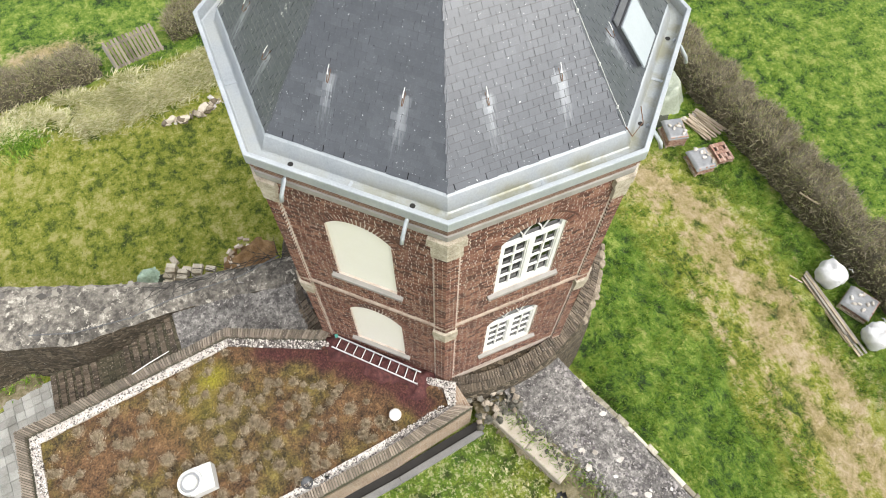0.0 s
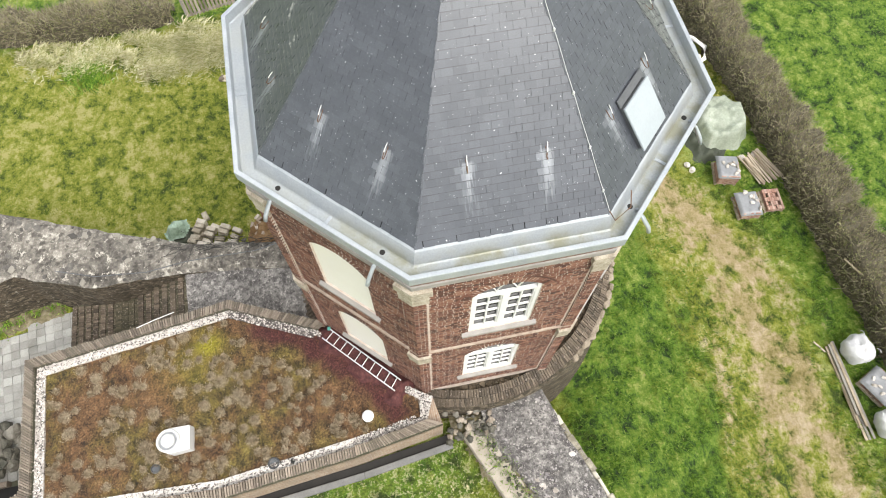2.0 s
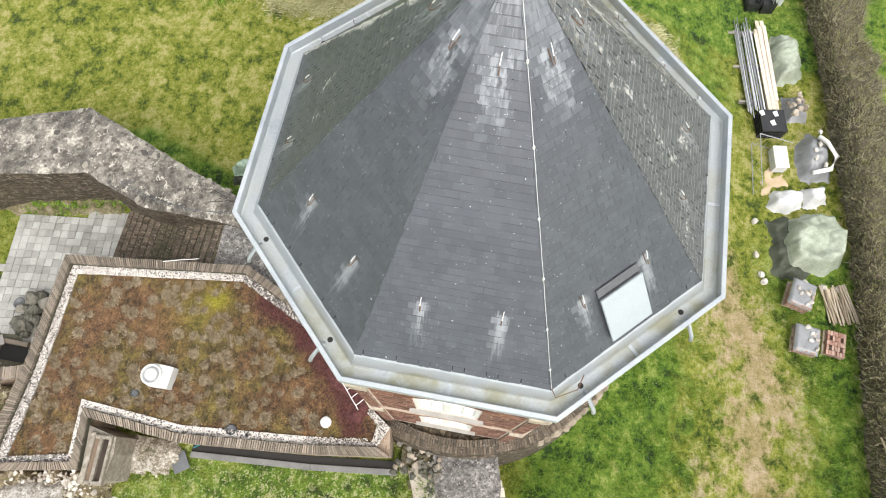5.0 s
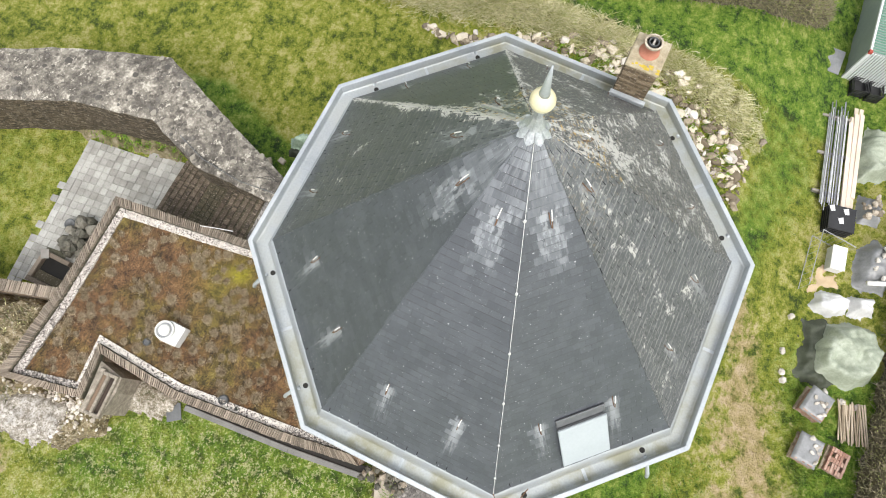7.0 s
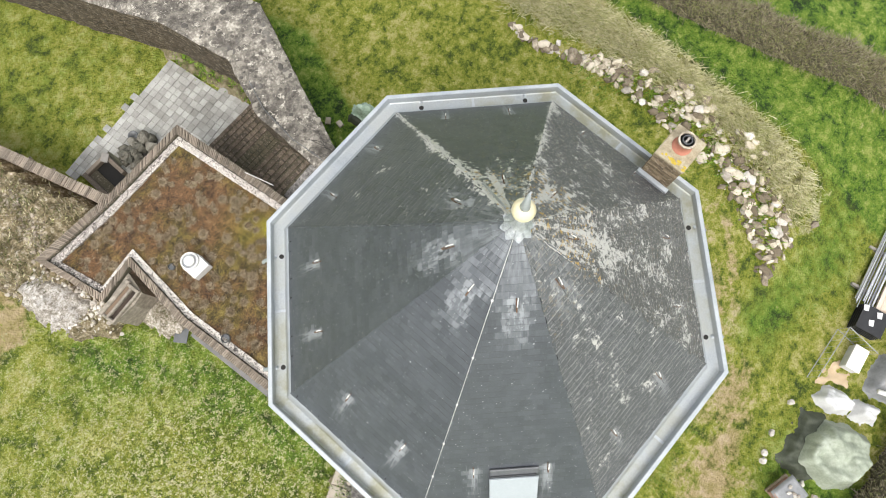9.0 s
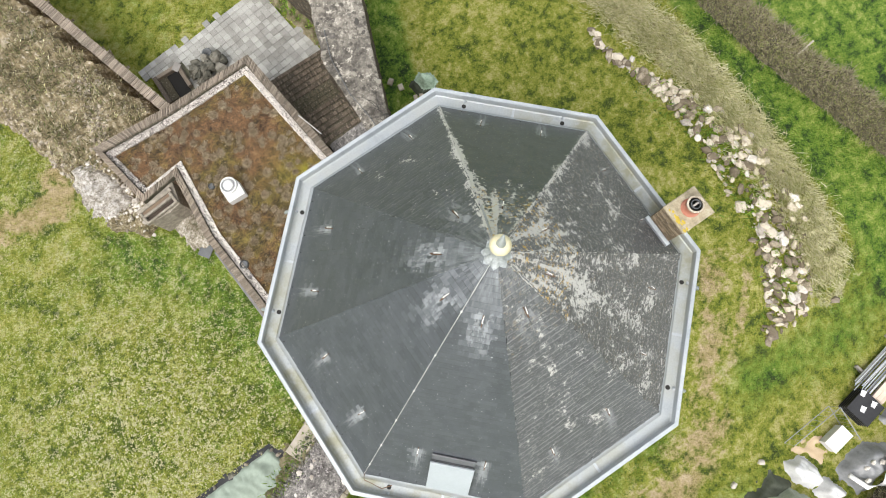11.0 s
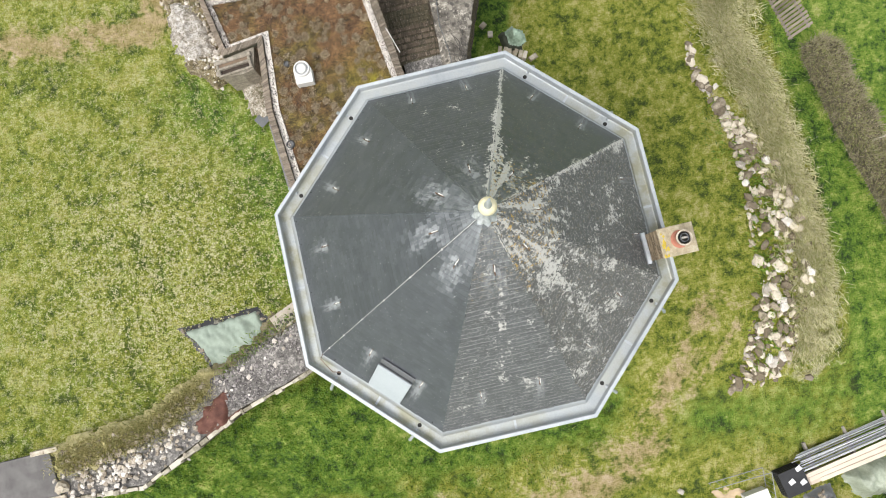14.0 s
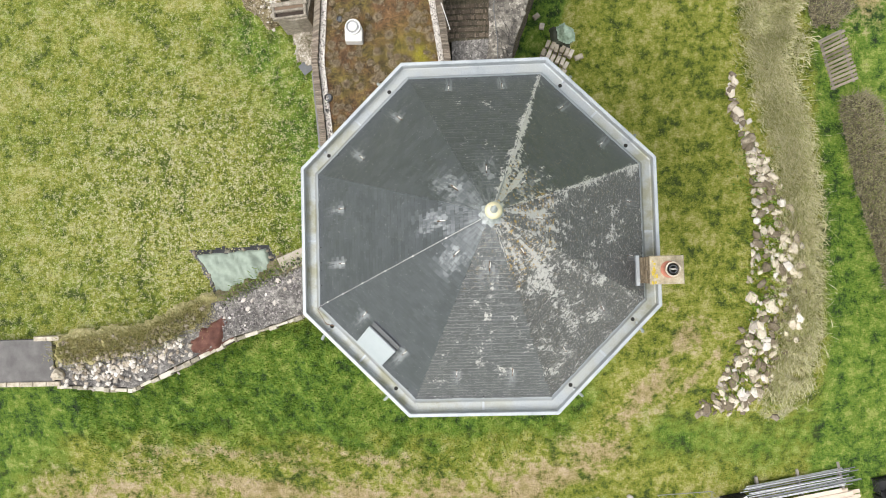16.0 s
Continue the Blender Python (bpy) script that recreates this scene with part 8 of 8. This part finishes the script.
for i in range(48):
    r9 = random.Random(500 + i)
    rowi, coli, tier = (i % 24) // 6, i % 6, i // 24
    if tier and r9.random() < 0.35:
        continue
    q9 = row_turn @ Vector((-0.62 + 0.25 * coli + r9.uniform(-0.03, 0.03), 0.30 - 0.5 * rowi + r9.uniform(-0.05, 0.05), 0))
    x, y = 4.25 + q9.x, 9.50 + q9.y
    g = Geo()
    g.box(-0.095, -0.21 + r9.uniform(0, 0.05), 0, 0.095, 0.21 - r9.uniform(0, 0.05), 0.19, Matrix.Translation((x, y, gz(x, y) + 0.06 + 0.20 * tier)) @ row_turn @ Matrix.Rotation(r9.uniform(-0.18, 0.18), 4, "Z"), 0.02)
    part("block", g, BLOCK_STONE, blocks)
for x, y, w9 in ((3.35, 11.5, 0.16), (3.6, 11.0, 0.15), (5.35, 9.45, 0.21)):
    g = Geo()
    g.box(-w9, -0.12, 0, w9, 0.12, 0.16, Matrix.Translation((x, y, gz(x, y) - 0.01)) @ Matrix.Rotation(x * 3.0, 4, "Z"), 0.03)
    single("stone_block", g, BLOCK_STONE, "single pale stone block lying in the grass", "stone", "loose blocks")
stone_pile("wall_rubble", 3.3, 7.6, 16, 0.7, 0.9, 0.2, 0.45, MOSS_ROCK, "mossy rubble against the tower's foot", seed=12)

# the bank of field stones to the east
BANK_STONE = plain("tan_field_stone", [(0.15, 0.12, 0.08), (0.33, 0.28, 0.205), (0.56, 0.50, 0.40)], 5.0, 30.0, vary=0.9, relief=0.6, dist=0.03)
bank = thing("stone_bank", "long tumbled row of field stones in dry grass", "stones")
CREST = [(12.6, 8.2), (12.7, 6.6), (13.0, 5.6), (13.5, 4.4), (13.8, 3.0), (14.0, 1.2), (13.9, -0.6), (13.7, -2.4), (13.3, -4.2), (12.6, -5.8), (12.0, -7.2), (11.3, -7.9)]
rng = random.Random(91)
for i in range(880):
    k = rng.random() ** 0.85 * (len(CREST) - 1)
    a, b = CREST[int(k)], CREST[min(int(k) + 1, len(CREST) - 1)]
    f = k - int(k)
    wide = 0.15 + 1.05 * min(1.0, max(0.0, (k - 2.5) / 3.5))
    x, y = a[0] + (b[0] - a[0]) * f + 0.35 * wide + rng.uniform(-1, 1) * wide, a[1] + (b[1] - a[1]) * f + rng.gauss(0, 0.2)
    s = rng.choice((0.10, 0.13, 0.16, 0.2, 0.25, 0.3, 0.38, 0.46, 0.62))
    if k < 2.2 and rng.random() < 0.6:
        continue
    g = Geo()
    g.stone(rng, s, s * rng.uniform(0.45, 0.85), s * rng.uniform(0.28, 0.5), Matrix.Translation((x, y, gz(x, y) + s * 0.12 + rng.uniform(0, 0.1))) @ Matrix.Rotation(rng.uniform(0, 6), 4, "Z") @ Matrix.Rotation(rng.uniform(-0.4, 0.4), 4, "X"))
    part("stone", g, BANK_STONE if rng.random() < 0.9 else WHITE_ROCK, bank)
for x, y, s in ((12.7, 8.35, 0.45), (12.85, 6.5, 0.4), (14.4, -8.3, 0.5), (11.05, -7.95, 0.6), (8.3, 0.0, 0.2), (13.4, 6.05, 0.35)):
    g = Geo()
    g.stone(rng, s, s * 0.75, s * 0.55, Matrix.Translation((x, y, gz(x, y) + s * 0.16)) @ Matrix.Rotation(rng.uniform(0, 6), 4, "Z"))
    single("field_stone", g, WHITE_ROCK if s < 0.4 else ROCK, "pale field stone lying in the grass", "stone", "field stones")

# wooden gate in the east hedge
GATE_WOOD = plain("grey_brown_gate_wood", [(0.10, 0.082, 0.06), (0.19, 0.16, 0.12), (0.28, 0.24, 0.19)], 2.0, 30.0, vary=0.5)
gate = thing("wooden_gate", "weathered slatted wooden gate standing in the hedge gap", "gate")
ga, gb = Vector((16.75, 9.75, 0)), Vector((17.3, 7.35, 0))
gd = (gb - ga)
gm2 = Matrix.Translation((ga.x, ga.y, 0.95)) @ Matrix.Rotation(math.atan2(gd.y, gd.x), 4, "Z") @ Matrix.Rotation(radians(-22), 4, "X")
nb = 13
for i in range(nb):
    g = Geo()
    x = gd.length * i / nb
    g.box(x + 0.015, -0.012, 0.05 + rng.uniform(-0.02, 0.02), x + gd.length / nb - 0.05, 0.012, 1.62 + rng.uniform(-0.04, 0.04), gm2)
    part("board", g, GATE_WOOD, gate)
for z in (0.3, 1.3):
    g = Geo()
    g.box(0, 0.013, z, gd.length, 0.05, z + 0.1, gm2)
    part("rail", g, GREY_WOOD, gate)
g = Geo()
g.box(-0.05, -0.05, -0.1, 0.05, 0.06, 1.5, gm2)
part("post", g, GREY_WOOD, gate)
g = Geo()
g.tube([(18.5, 1.65, 0.95), (19.0, 1.7, 1.7), (19.9, 1.8, 2.5)], 0.05, 7)
single("leaning_post", g, plain("bleached_wood", [(0.42, 0.38, 0.31), (0.58, 0.54, 0.46)], 2.0, 30.0), "bleached post leaning into the hedge", "post")
g = Geo()
g.tube([(-1.5, -17.2, gz(-1.5, -17.2) + 1.3), (-3.4, -18.0, gz(-3, -18) + 1.25)], 0.04, 7)
single("fallen_pole", g, RAW_WOOD, "pale pole lying on the hedge", "pole")

# ---- hedges, weeds and grass ----
TWIG = leaf_material("hedge_twigs", [(0.09, 0.075, 0.05), (0.23, 0.19, 0.13), (0.44, 0.38, 0.28), (0.26, 0.27, 0.12)])
HEDGE_LEAF = leaf_material("hedge_leaves", [(0.08, 0.11, 0.028), (0.17, 0.20, 0.05), (0.28, 0.30, 0.095), (0.42, 0.38, 0.22)])
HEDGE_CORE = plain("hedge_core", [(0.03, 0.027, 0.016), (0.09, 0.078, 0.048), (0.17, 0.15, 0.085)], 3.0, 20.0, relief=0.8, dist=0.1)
BLADE_DRY = leaf_material("dry_blades", [(0.29, 0.33, 0.085), (0.60, 0.57, 0.32), (0.86, 0.82, 0.62)])
BLADE_LUSH = leaf_material("lush_blades", [(0.055, 0.13, 0.008), (0.12, 0.245, 0.014), (0.21, 0.35, 0.03), (0.38, 0.47, 0.09)])
BLADE_LAWN = leaf_material("lawn_blades", [(0.10, 0.16, 0.008), (0.21, 0.28, 0.015), (0.35, 0.38, 0.04), (0.52, 0.51, 0.15)])


def mesh_from_arrays(name, verts, corners, mat):
    """verts: n x 3; corners: faces x k."""
    me = bpy.data.meshes.new(name)
    k = corners.shape[1]
    me.vertices.add(len(verts))
    me.vertices.foreach_set("co", verts.astype(np.float32).ravel())
    me.loops.add(corners.size)
    me.loops.foreach_set("vertex_index", corners.astype(np.int32).ravel())
    me.polygons.add(len(corners))
    me.polygons.foreach_set("loop_start", np.arange(0, corners.size, k, dtype=np.int32))
    me.update(calc_edges=True)
    me.materials.append(mat)
    return me


def blades(name, x, y, z, height, width, lean, mat, label, seed, category="grass"):
    """Single grass blades, each a bent sliver."""
    r = np.random.RandomState(seed)
    n = len(x)
    a = r.uniform(0, 2 * np.pi, n)
    h = height * r.uniform(0.5, 1.2, n)
    w = width * r.uniform(0.6, 1.3, n)
    ln = lean * r.uniform(0.3, 1.3, n) * h
    b = r.uniform(0, 2 * np.pi, n)
    dx, dy = np.cos(a), np.sin(a)
    px, py = -np.sin(a) * w / 2, np.cos(a) * w / 2
    p0 = np.stack([x - px, y - py, z - 0.02], -1)
    p1 = np.stack([x + px, y + py, z - 0.02], -1)
    p2 = np.stack([x + dx * ln * 0.45 + px * 0.8, y + dy * ln * 0.45 + py * 0.8, z + h * 0.7], -1)
    p3 = np.stack([x + dx * ln, y + dy * ln, z + h], -1)
    v = np.stack([p0, p1, p2, p3], 1).reshape(-1, 3)
    c = np.arange(4 * n).reshape(n, 4)
    ob = new(name, mesh_from_arrays(name, v, c, mat))
    return tagged(ob, label, category, kind="stuff")


def along(line, n, spread, seed):
    r = np.random.RandomState(seed)
    p = np.array(line, float)
    s = np.concatenate([[0], np.cumsum(np.hypot(*np.diff(p, axis=0).T))])
    t = r.uniform(0, s[-1], n)
    return np.interp(t, s, p[:, 0]) + r.normal(0, spread, n), np.interp(t, s, p[:, 1]) + r.normal(0, spread, n)


def hedge(name, line, width, height, label, seed, twigs, leafy=0.5):
    """A clipped, twiggy hedge: a dark uneven core, with twigs and leaves sticking out of it."""
    r = np.random.RandomState(seed)
    h = thing(name, label, "hedge")
    p = np.array(line, float)
    s = np.concatenate([[0], np.cumsum(np.hypot(*np.diff(p, axis=0).T))])
    n = max(6, int(s[-1] / 0.3))
    k = 11
    v = np.zeros((n, k, 3))
    for i in range(n):
        t = s[-1] * i / (n - 1)
        cx, cy = np.interp(t, s, p[:, 0]), np.interp(t, s, p[:, 1])
        d = np.array([np.interp(t + 0.3, s, p[:, 0]) - np.interp(t - 0.3, s, p[:, 0]), np.interp(t + 0.3, s, p[:, 1]) - np.interp(t - 0.3, s, p[:, 1])])
        d /= max(1e-6, np.hypot(*d))
        taper = min(1.0, 0.55 + 0.45 * min(i, n - 1 - i) / 2)
        for j in range(k):
            a = np.pi * j / (k - 1)
            rr = 1 + r.uniform(-0.12, 0.12) + 0.16 * np.sin(i * 0.9 + 2.1 * np.sin(i * 0.37 + seed)) * (0.4 + np.sin(a)) * 0.7
            off = np.cos(a) * width / 2 * rr * taper * (0.8 + 0.3 * np.sin(a))
            x, y = cx - d[1] * off, cy + d[0] * off
            v[i, j] = (x, y, ground_z(x, y) - 0.05 + height * taper * min(1, np.sin(a) * 1.35) * rr)
    idx = np.arange(n * k).reshape(n, k)
    q = np.stack([idx[:-1, :-1], idx[:-1, 1:], idx[1:, 1:], idx[1:, :-1]], -1).reshape(-1, 4)
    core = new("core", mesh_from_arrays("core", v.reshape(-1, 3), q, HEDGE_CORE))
    core.parent = h
    # twigs start on the core's skin
    fi, fj = r.uniform(0, n - 1.001, twigs), r.uniform(0.3, k - 1.301, twigs)
    i0, j0 = fi.astype(int), fj.astype(int)
    u, w = (fi - i0)[:, None], (fj - j0)[:, None]
    base = v[i0, j0] * (1 - u) * (1 - w) + v[i0 + 1, j0] * u * (1 - w) + v[i0, j0 + 1] * (1 - u) * w + v[i0 + 1, j0 + 1] * u * w
    mid = (v[i0, 0] + v[i0, k - 1]) / 2
    out = base - mid
    out /= np.linalg.norm(out, axis=1)[:, None] + 1e-6
    dirs = out + r.normal(0, 0.75, (twigs, 3))
    dirs[:, 2] += 0.25
    dirs /= np.linalg.norm(dirs, axis=1)[:, None]
    ln = (r.uniform(0.12, 0.40, twigs) + 0.35 * r.uniform(0, 1, twigs) ** 6)[:, None]
    side = np.cross(dirs, r.normal(0, 1, (twigs, 3)))
    side /= np.linalg.norm(side, axis=1)[:, None] + 1e-6
    wd = r.uniform(0.006, 0.016, twigs)[:, None]
    b0 = base - out * 0.08
    tv = np.stack([b0 - side * wd, b0 + side * wd, b0 + dirs * ln + side * wd * 0.4, b0 + dirs * ln - side * wd * 0.4], 1).reshape(-1, 3)
    ob = new("brushwood", mesh_from_arrays("brushwood", tv, np.arange(4 * twigs).reshape(-1, 4), TWIG))
    ob.parent = h
    ob["kind"] = "stuff"
    m = int(twigs * leafy)
    pick = r.randint(0, twigs, m)
    lc = b0[pick] + dirs[pick] * ln[pick] * r.uniform(0.3, 1.0, (m, 1))
    s1 = r.normal(0, 1, (m, 3))
    s1 /= np.linalg.norm(s1, axis=1)[:, None]
    s2 = np.cross(s1, r.normal(0, 1, (m, 3)))
    s2 /= np.linalg.norm(s2, axis=1)[:, None] + 1e-6
    sz = r.uniform(0.018, 0.045, m)[:, None]
    lv = np.stack([lc - s1 * sz, lc - s2 * sz * 0.6, lc + s1 * sz, lc + s2 * sz * 0.6], 1).reshape(-1, 3)
    ob = new("foliage", mesh_from_arrays("foliage", lv, np.arange(4 * m).reshape(-1, 4), HEDGE_LEAF))
    ob.parent = h
    ob["kind"] = "stuff"
    return h


hedge("south_hedge", [(-30.0, -20.5), (-14.0, -19.0), (0.0, -18.3), (8.0, -17.8), (15.0, -16.9), (24.0, -15.4)], 2.4, 1.6, "long twiggy brown hedge between the fields", 1, 70000, 1.1)
hedge("east_hedge", [(18.2, 7.0), (18.7, 4.0), (19.3, 1.0), (20.3, -3.0), (21.6, -7.0), (22.6, -9.2)], 1.5, 1.2, "bare brown hedge behind the stone bank", 2, 30000, 1.3)
hedge("north_hedge", [(17.1, 10.4), (17.3, 12.6), (17.1, 15.0), (17.4, 19.0), (18.0, 26.0)], 1.6, 1.15, "straggling hedge with dead bramble", 3, 22000, 0.8)

r = np.random.RandomState(8)
x, y = along([(14.1, 11.6), (14.4, 8.5), (15.2, 5.0), (15.5, 0.5), (15.1, -4.0), (14.5, -7.2)], 44000, 0.45, 20)
ok = lumps(x, y, 1.5, 26) + 0.7 * lumps(x, y, 0.5, 27) > -0.7
x, y = x[ok], y[ok]
blades("dry_grass", x, y, ground_z(x, y), 0.24, 0.014, 1.5, BLADE_DRY, "long bleached grass on the stone bank", 21)
x, y = along([(15.2, 9.0), (15.3, 12.0), (15.6, 17.0)], 22000, 0.5, 22)
ok = lumps(x, y, 1.5, 28) + 0.7 * lumps(x, y, 0.5, 29) > 0.0
x, y = x[ok], y[ok]
blades("dry_grass", x, y, ground_z(x, y), 0.24, 0.014, 1.5, BLADE_DRY, "long bleached grass along the hedge foot", 23)
x, y = along([(13.0, 5.0), (14.0, 1.0), (13.4, -4.0), (12.2, -7.4)], 1500, 0.5, 24)
blades("weeds", x, y, ground_z(x, y), 0.3, 0.03, 0.8, BLADE_LUSH, "green weeds growing between the stones", 25)


def lawn(name, poly, density, height, width, mat, label, seed, avoid=None, lean=0.9):
    r = np.random.RandomState(seed)
    px, py = [p[0] for p in poly], [p[1] for p in poly]
    area = (max(px) - min(px)) * (max(py) - min(py))
    n = int(area * density)
    x, y = r.uniform(min(px), max(px), n), r.uniform(min(py), max(py), n)
    clump = lumps(x, y, 1.6, seed + 1) + 0.6 * lumps(x, y, 0.6, seed + 2)
    ok = inside(x, y, poly) & (np.hypot(x, y) > 6.2) & (clump > r.uniform(-0.9, 0.9, n))
    if avoid is not None:
        ok &= avoid(x, y)
    x, y = x[ok], y[ok]
    return blades(name, x, y, ground_z(x, y), height, width, lean, mat, label, seed + 3)


off_track = lambda x, y: line_dist(x, y, PATHWAY) > 1.2 + 1.8 * np.abs(lumps(x, y, 1.3, 77))
lawn("meadow_grass", [(-20, -4.8), (-9, -3.0), (-5.5, -2.6), (4, -5.5), (9, -8.5), (3, -16.5), (-20, -17.5)], 300, 0.15, 0.022, BLADE_LUSH, "lush uneven meadow grass south of the tower", 110, off_track)
lawn("meadow_grass", [(15.8, 10), (18.0, 8), (17.8, 3), (19.6, -4), (21, -9), (12, -12), (8, -9), (13, -8.5), (16.8, -5), (17.0, 4)], 120, 0.11, 0.02, BLADE_LUSH, "dark green grass strip along the hedge", 120)
lawn("field_grass", [(-14, -20), (26, -18), (26, -30), (-14, -30)], 50, 0.15, 0.035, BLADE_LUSH, "bright field grass beyond the hedge", 130)
lawn("lawn_grass", [(-19, -2.8), (-12.5, -1.3), (-8.6, 0.4), (-6.5, 1.2), (-7.0, 8.0), (-9.4, 9.8), (-10.8, 13.5), (-13, 19), (-24, 19), (-24, -2.8)], 55, 0.09, 0.026, BLADE_LAWN, "mossy courtyard lawn speckled with dead leaves", 140, lambda x, y: signed(x, y, COVER) < 0.1)
lawn("lawn_grass", [(2.5, 6), (4.8, 16), (2, 24), (14, 20), (14.5, 9), (12.3, 4), (12.2, -4), (10.5, -7), (6, -4), (6, 4)], 110, 0.09, 0.028, BLADE_LAWN, "worn yellowish lawn beside the tower", 150)
lawn("ruin_grass", RUIN, 70, 0.16, 0.016, BLADE_DRY, "dry grass growing on the ruin", 160)
lawn("ruin_weeds", [(-9.4, 13.0), (-8.2, 13.9), (-6.2, 14.4), (-7.3, 18.5), (-9.3, 24.0), (-11.0, 20.0), (-10.2, 15.0)], 210, 0.22, 0.013, leaf_material("hollow_weeds", [(0.05, 0.075, 0.018), (0.14, 0.15, 0.05), (0.30, 0.27, 0.14), (0.46, 0.41, 0.27)]), "straggling weeds and dead stems in the ruin", 165)
# lift what grows on the ruin to its top
for key in ("ruin_grass", "ruin_weeds"):
    me = bpy.data.objects[key].data
    co = np.zeros(len(me.vertices) * 3, np.float32)
    me.vertices.foreach_get("co", co)
    co = co.reshape(-1, 4, 3)
    bx, by = co[:, 0, 0].astype(float), co[:, 0, 1].astype(float)
    ri = np.clip(np.round((bx + 14.5) / 0.16).astype(int), 0, RZ.shape[1] - 1)
    rj = np.clip(np.round((by - 9.6) / 0.16).astype(int), 0, RZ.shape[0] - 1)
    co[:, :, 2] += (np.maximum(RZ[rj, ri], 4.2) - ground_z(bx, by))[:, None]
    me.vertices.foreach_set("co", co.ravel())
x, y = along([(14.0, 14.3), (14.9, 15.0)], 2200, 0.45, 30)
blades("nettle_clump", x, y, ground_z(x, y), 0.2, 0.05, 0.9, BLADE_LUSH, "dark green clump of weeds by the hedge", 31, "weeds")

tr = np.random.RandomState(67)
per = [int(2300 * rad) for tx, ty, rad in TUFTS]
cx, cy, cr = [np.repeat([t[i] for t in TUFTS], per) for i in range(3)]
ta = tr.uniform(0, 2 * np.pi, len(cx))
td = np.minimum(np.abs(tr.normal(0, 0.55, len(cx))), 1.5) * cr * (1 + 0.28 * np.sin(3 * ta + 40 * cx) + 0.2 * np.sin(5 * ta + 60 * cy))
x, y = cx + np.cos(ta) * td, cy + np.sin(ta) * td
blades("sedum_heads", x, y, 5.95 + 0.05 * np.maximum(0, 1 - (td / cr) ** 2), 0.05, 0.010, 1.2, leaf_material("seed_heads", [(0.18, 0.13, 0.075), (0.32, 0.25, 0.16), (0.45, 0.37, 0.25), (0.60, 0.52, 0.39)]), "pale dry seed heads on the sedum roof", 65, "plants")

# bleached leaves and moss cushions lying in the courtyard lawn
LITTER = leaf_material("bleached_litter", [(0.26, 0.27, 0.07), (0.40, 0.38, 0.17), (0.54, 0.50, 0.29)])


def litter(name, x, y, size, label, seed):
    r = np.random.RandomState(seed)
    n = len(x)
    a, s = r.uniform(0, 2 * np.pi, n), size * r.uniform(0.35, 1.6, n)
    z = ground_z(x, y) + r.uniform(0.03, 0.09, n)
    c, d = np.cos(a) * s, np.sin(a) * s
    t = r.uniform(-0.3, 0.3, (4, n)) * s
    v = np.stack([np.stack([x - c, y - d, z + t[0]], -1), np.stack([x + d * 0.55, y - c * 0.55, z + t[1]], -1),
                  np.stack([x + c, y + d, z + t[2]], -1), np.stack([x - d * 0.55, y + c * 0.55, z + t[3]], -1)], 1).reshape(-1, 3)
    return tagged(new(name, mesh_from_arrays(name, v, np.arange(4 * n).reshape(n, 4), LITTER)), label, "foliage", kind="stuff")


r = np.random.RandomState(68)
x, y = r.uniform(-24, -6.6, 40000), r.uniform(-3, 19, 40000)
thick = np.exp(-(((x + 12.5) / 4.5) ** 2 + ((y - 2.5) / 4.5) ** 2)) + 0.35 * lumps(x, y, 2.0, 69) + 0.35 * lumps(x, y, 0.7, 70)
ok = inside(x, y, COURT) & (thick > r.uniform(0.05, 1.6, len(x))) & (signed(x, y, COVER) < 0.1) & (signed(x, y, RUIN) < -0.3) & (x < -7.4)
ok &= y > np.interp(x, [-24, -15, -11, -8, -6], [-2.6, -2.4, -1.2, 0.5, 1.4])
litter("fallen_leaves", x[ok], y[ok], 0.04, "bleached leaves and moss scattered over the lawn", 74)

x, y = along([(-11.8, -2.2), (-14.3, -3.4), (-18.2, -3.9)], 9000, 0.3, 92)
blades("wall_grass", x, y, np.full(len(x), 4.84), 0.15, 0.016, 1.2, leaf_material("turf_blades", [(0.18, 0.21, 0.05), (0.42, 0.39, 0.16), (0.68, 0.61, 0.36)]), "tufts of dry grass on the broken wall", 93)
x, y = along([(-6.2, 0.5), (-8.6, -0.6), (-11.0, -1.8)], 900, 0.2, 94)
blades("wall_grass", x, y, np.full(len(x), 4.74), 0.14, 0.018, 1.1, BLADE_LUSH, "green weeds along the wall's inner edge", 95)
x, y = along([(1.0, 18.0), (1.3, 16.6), (1.75, 15.0), (1.75, 14.2)], 1500, 0.22, 96)
blades("wall_weeds", x, y, np.full(len(x), 2.84), 0.16, 0.03, 1.0, BLADE_LUSH, "weeds in the corner of the paved yard", 97, "weeds")
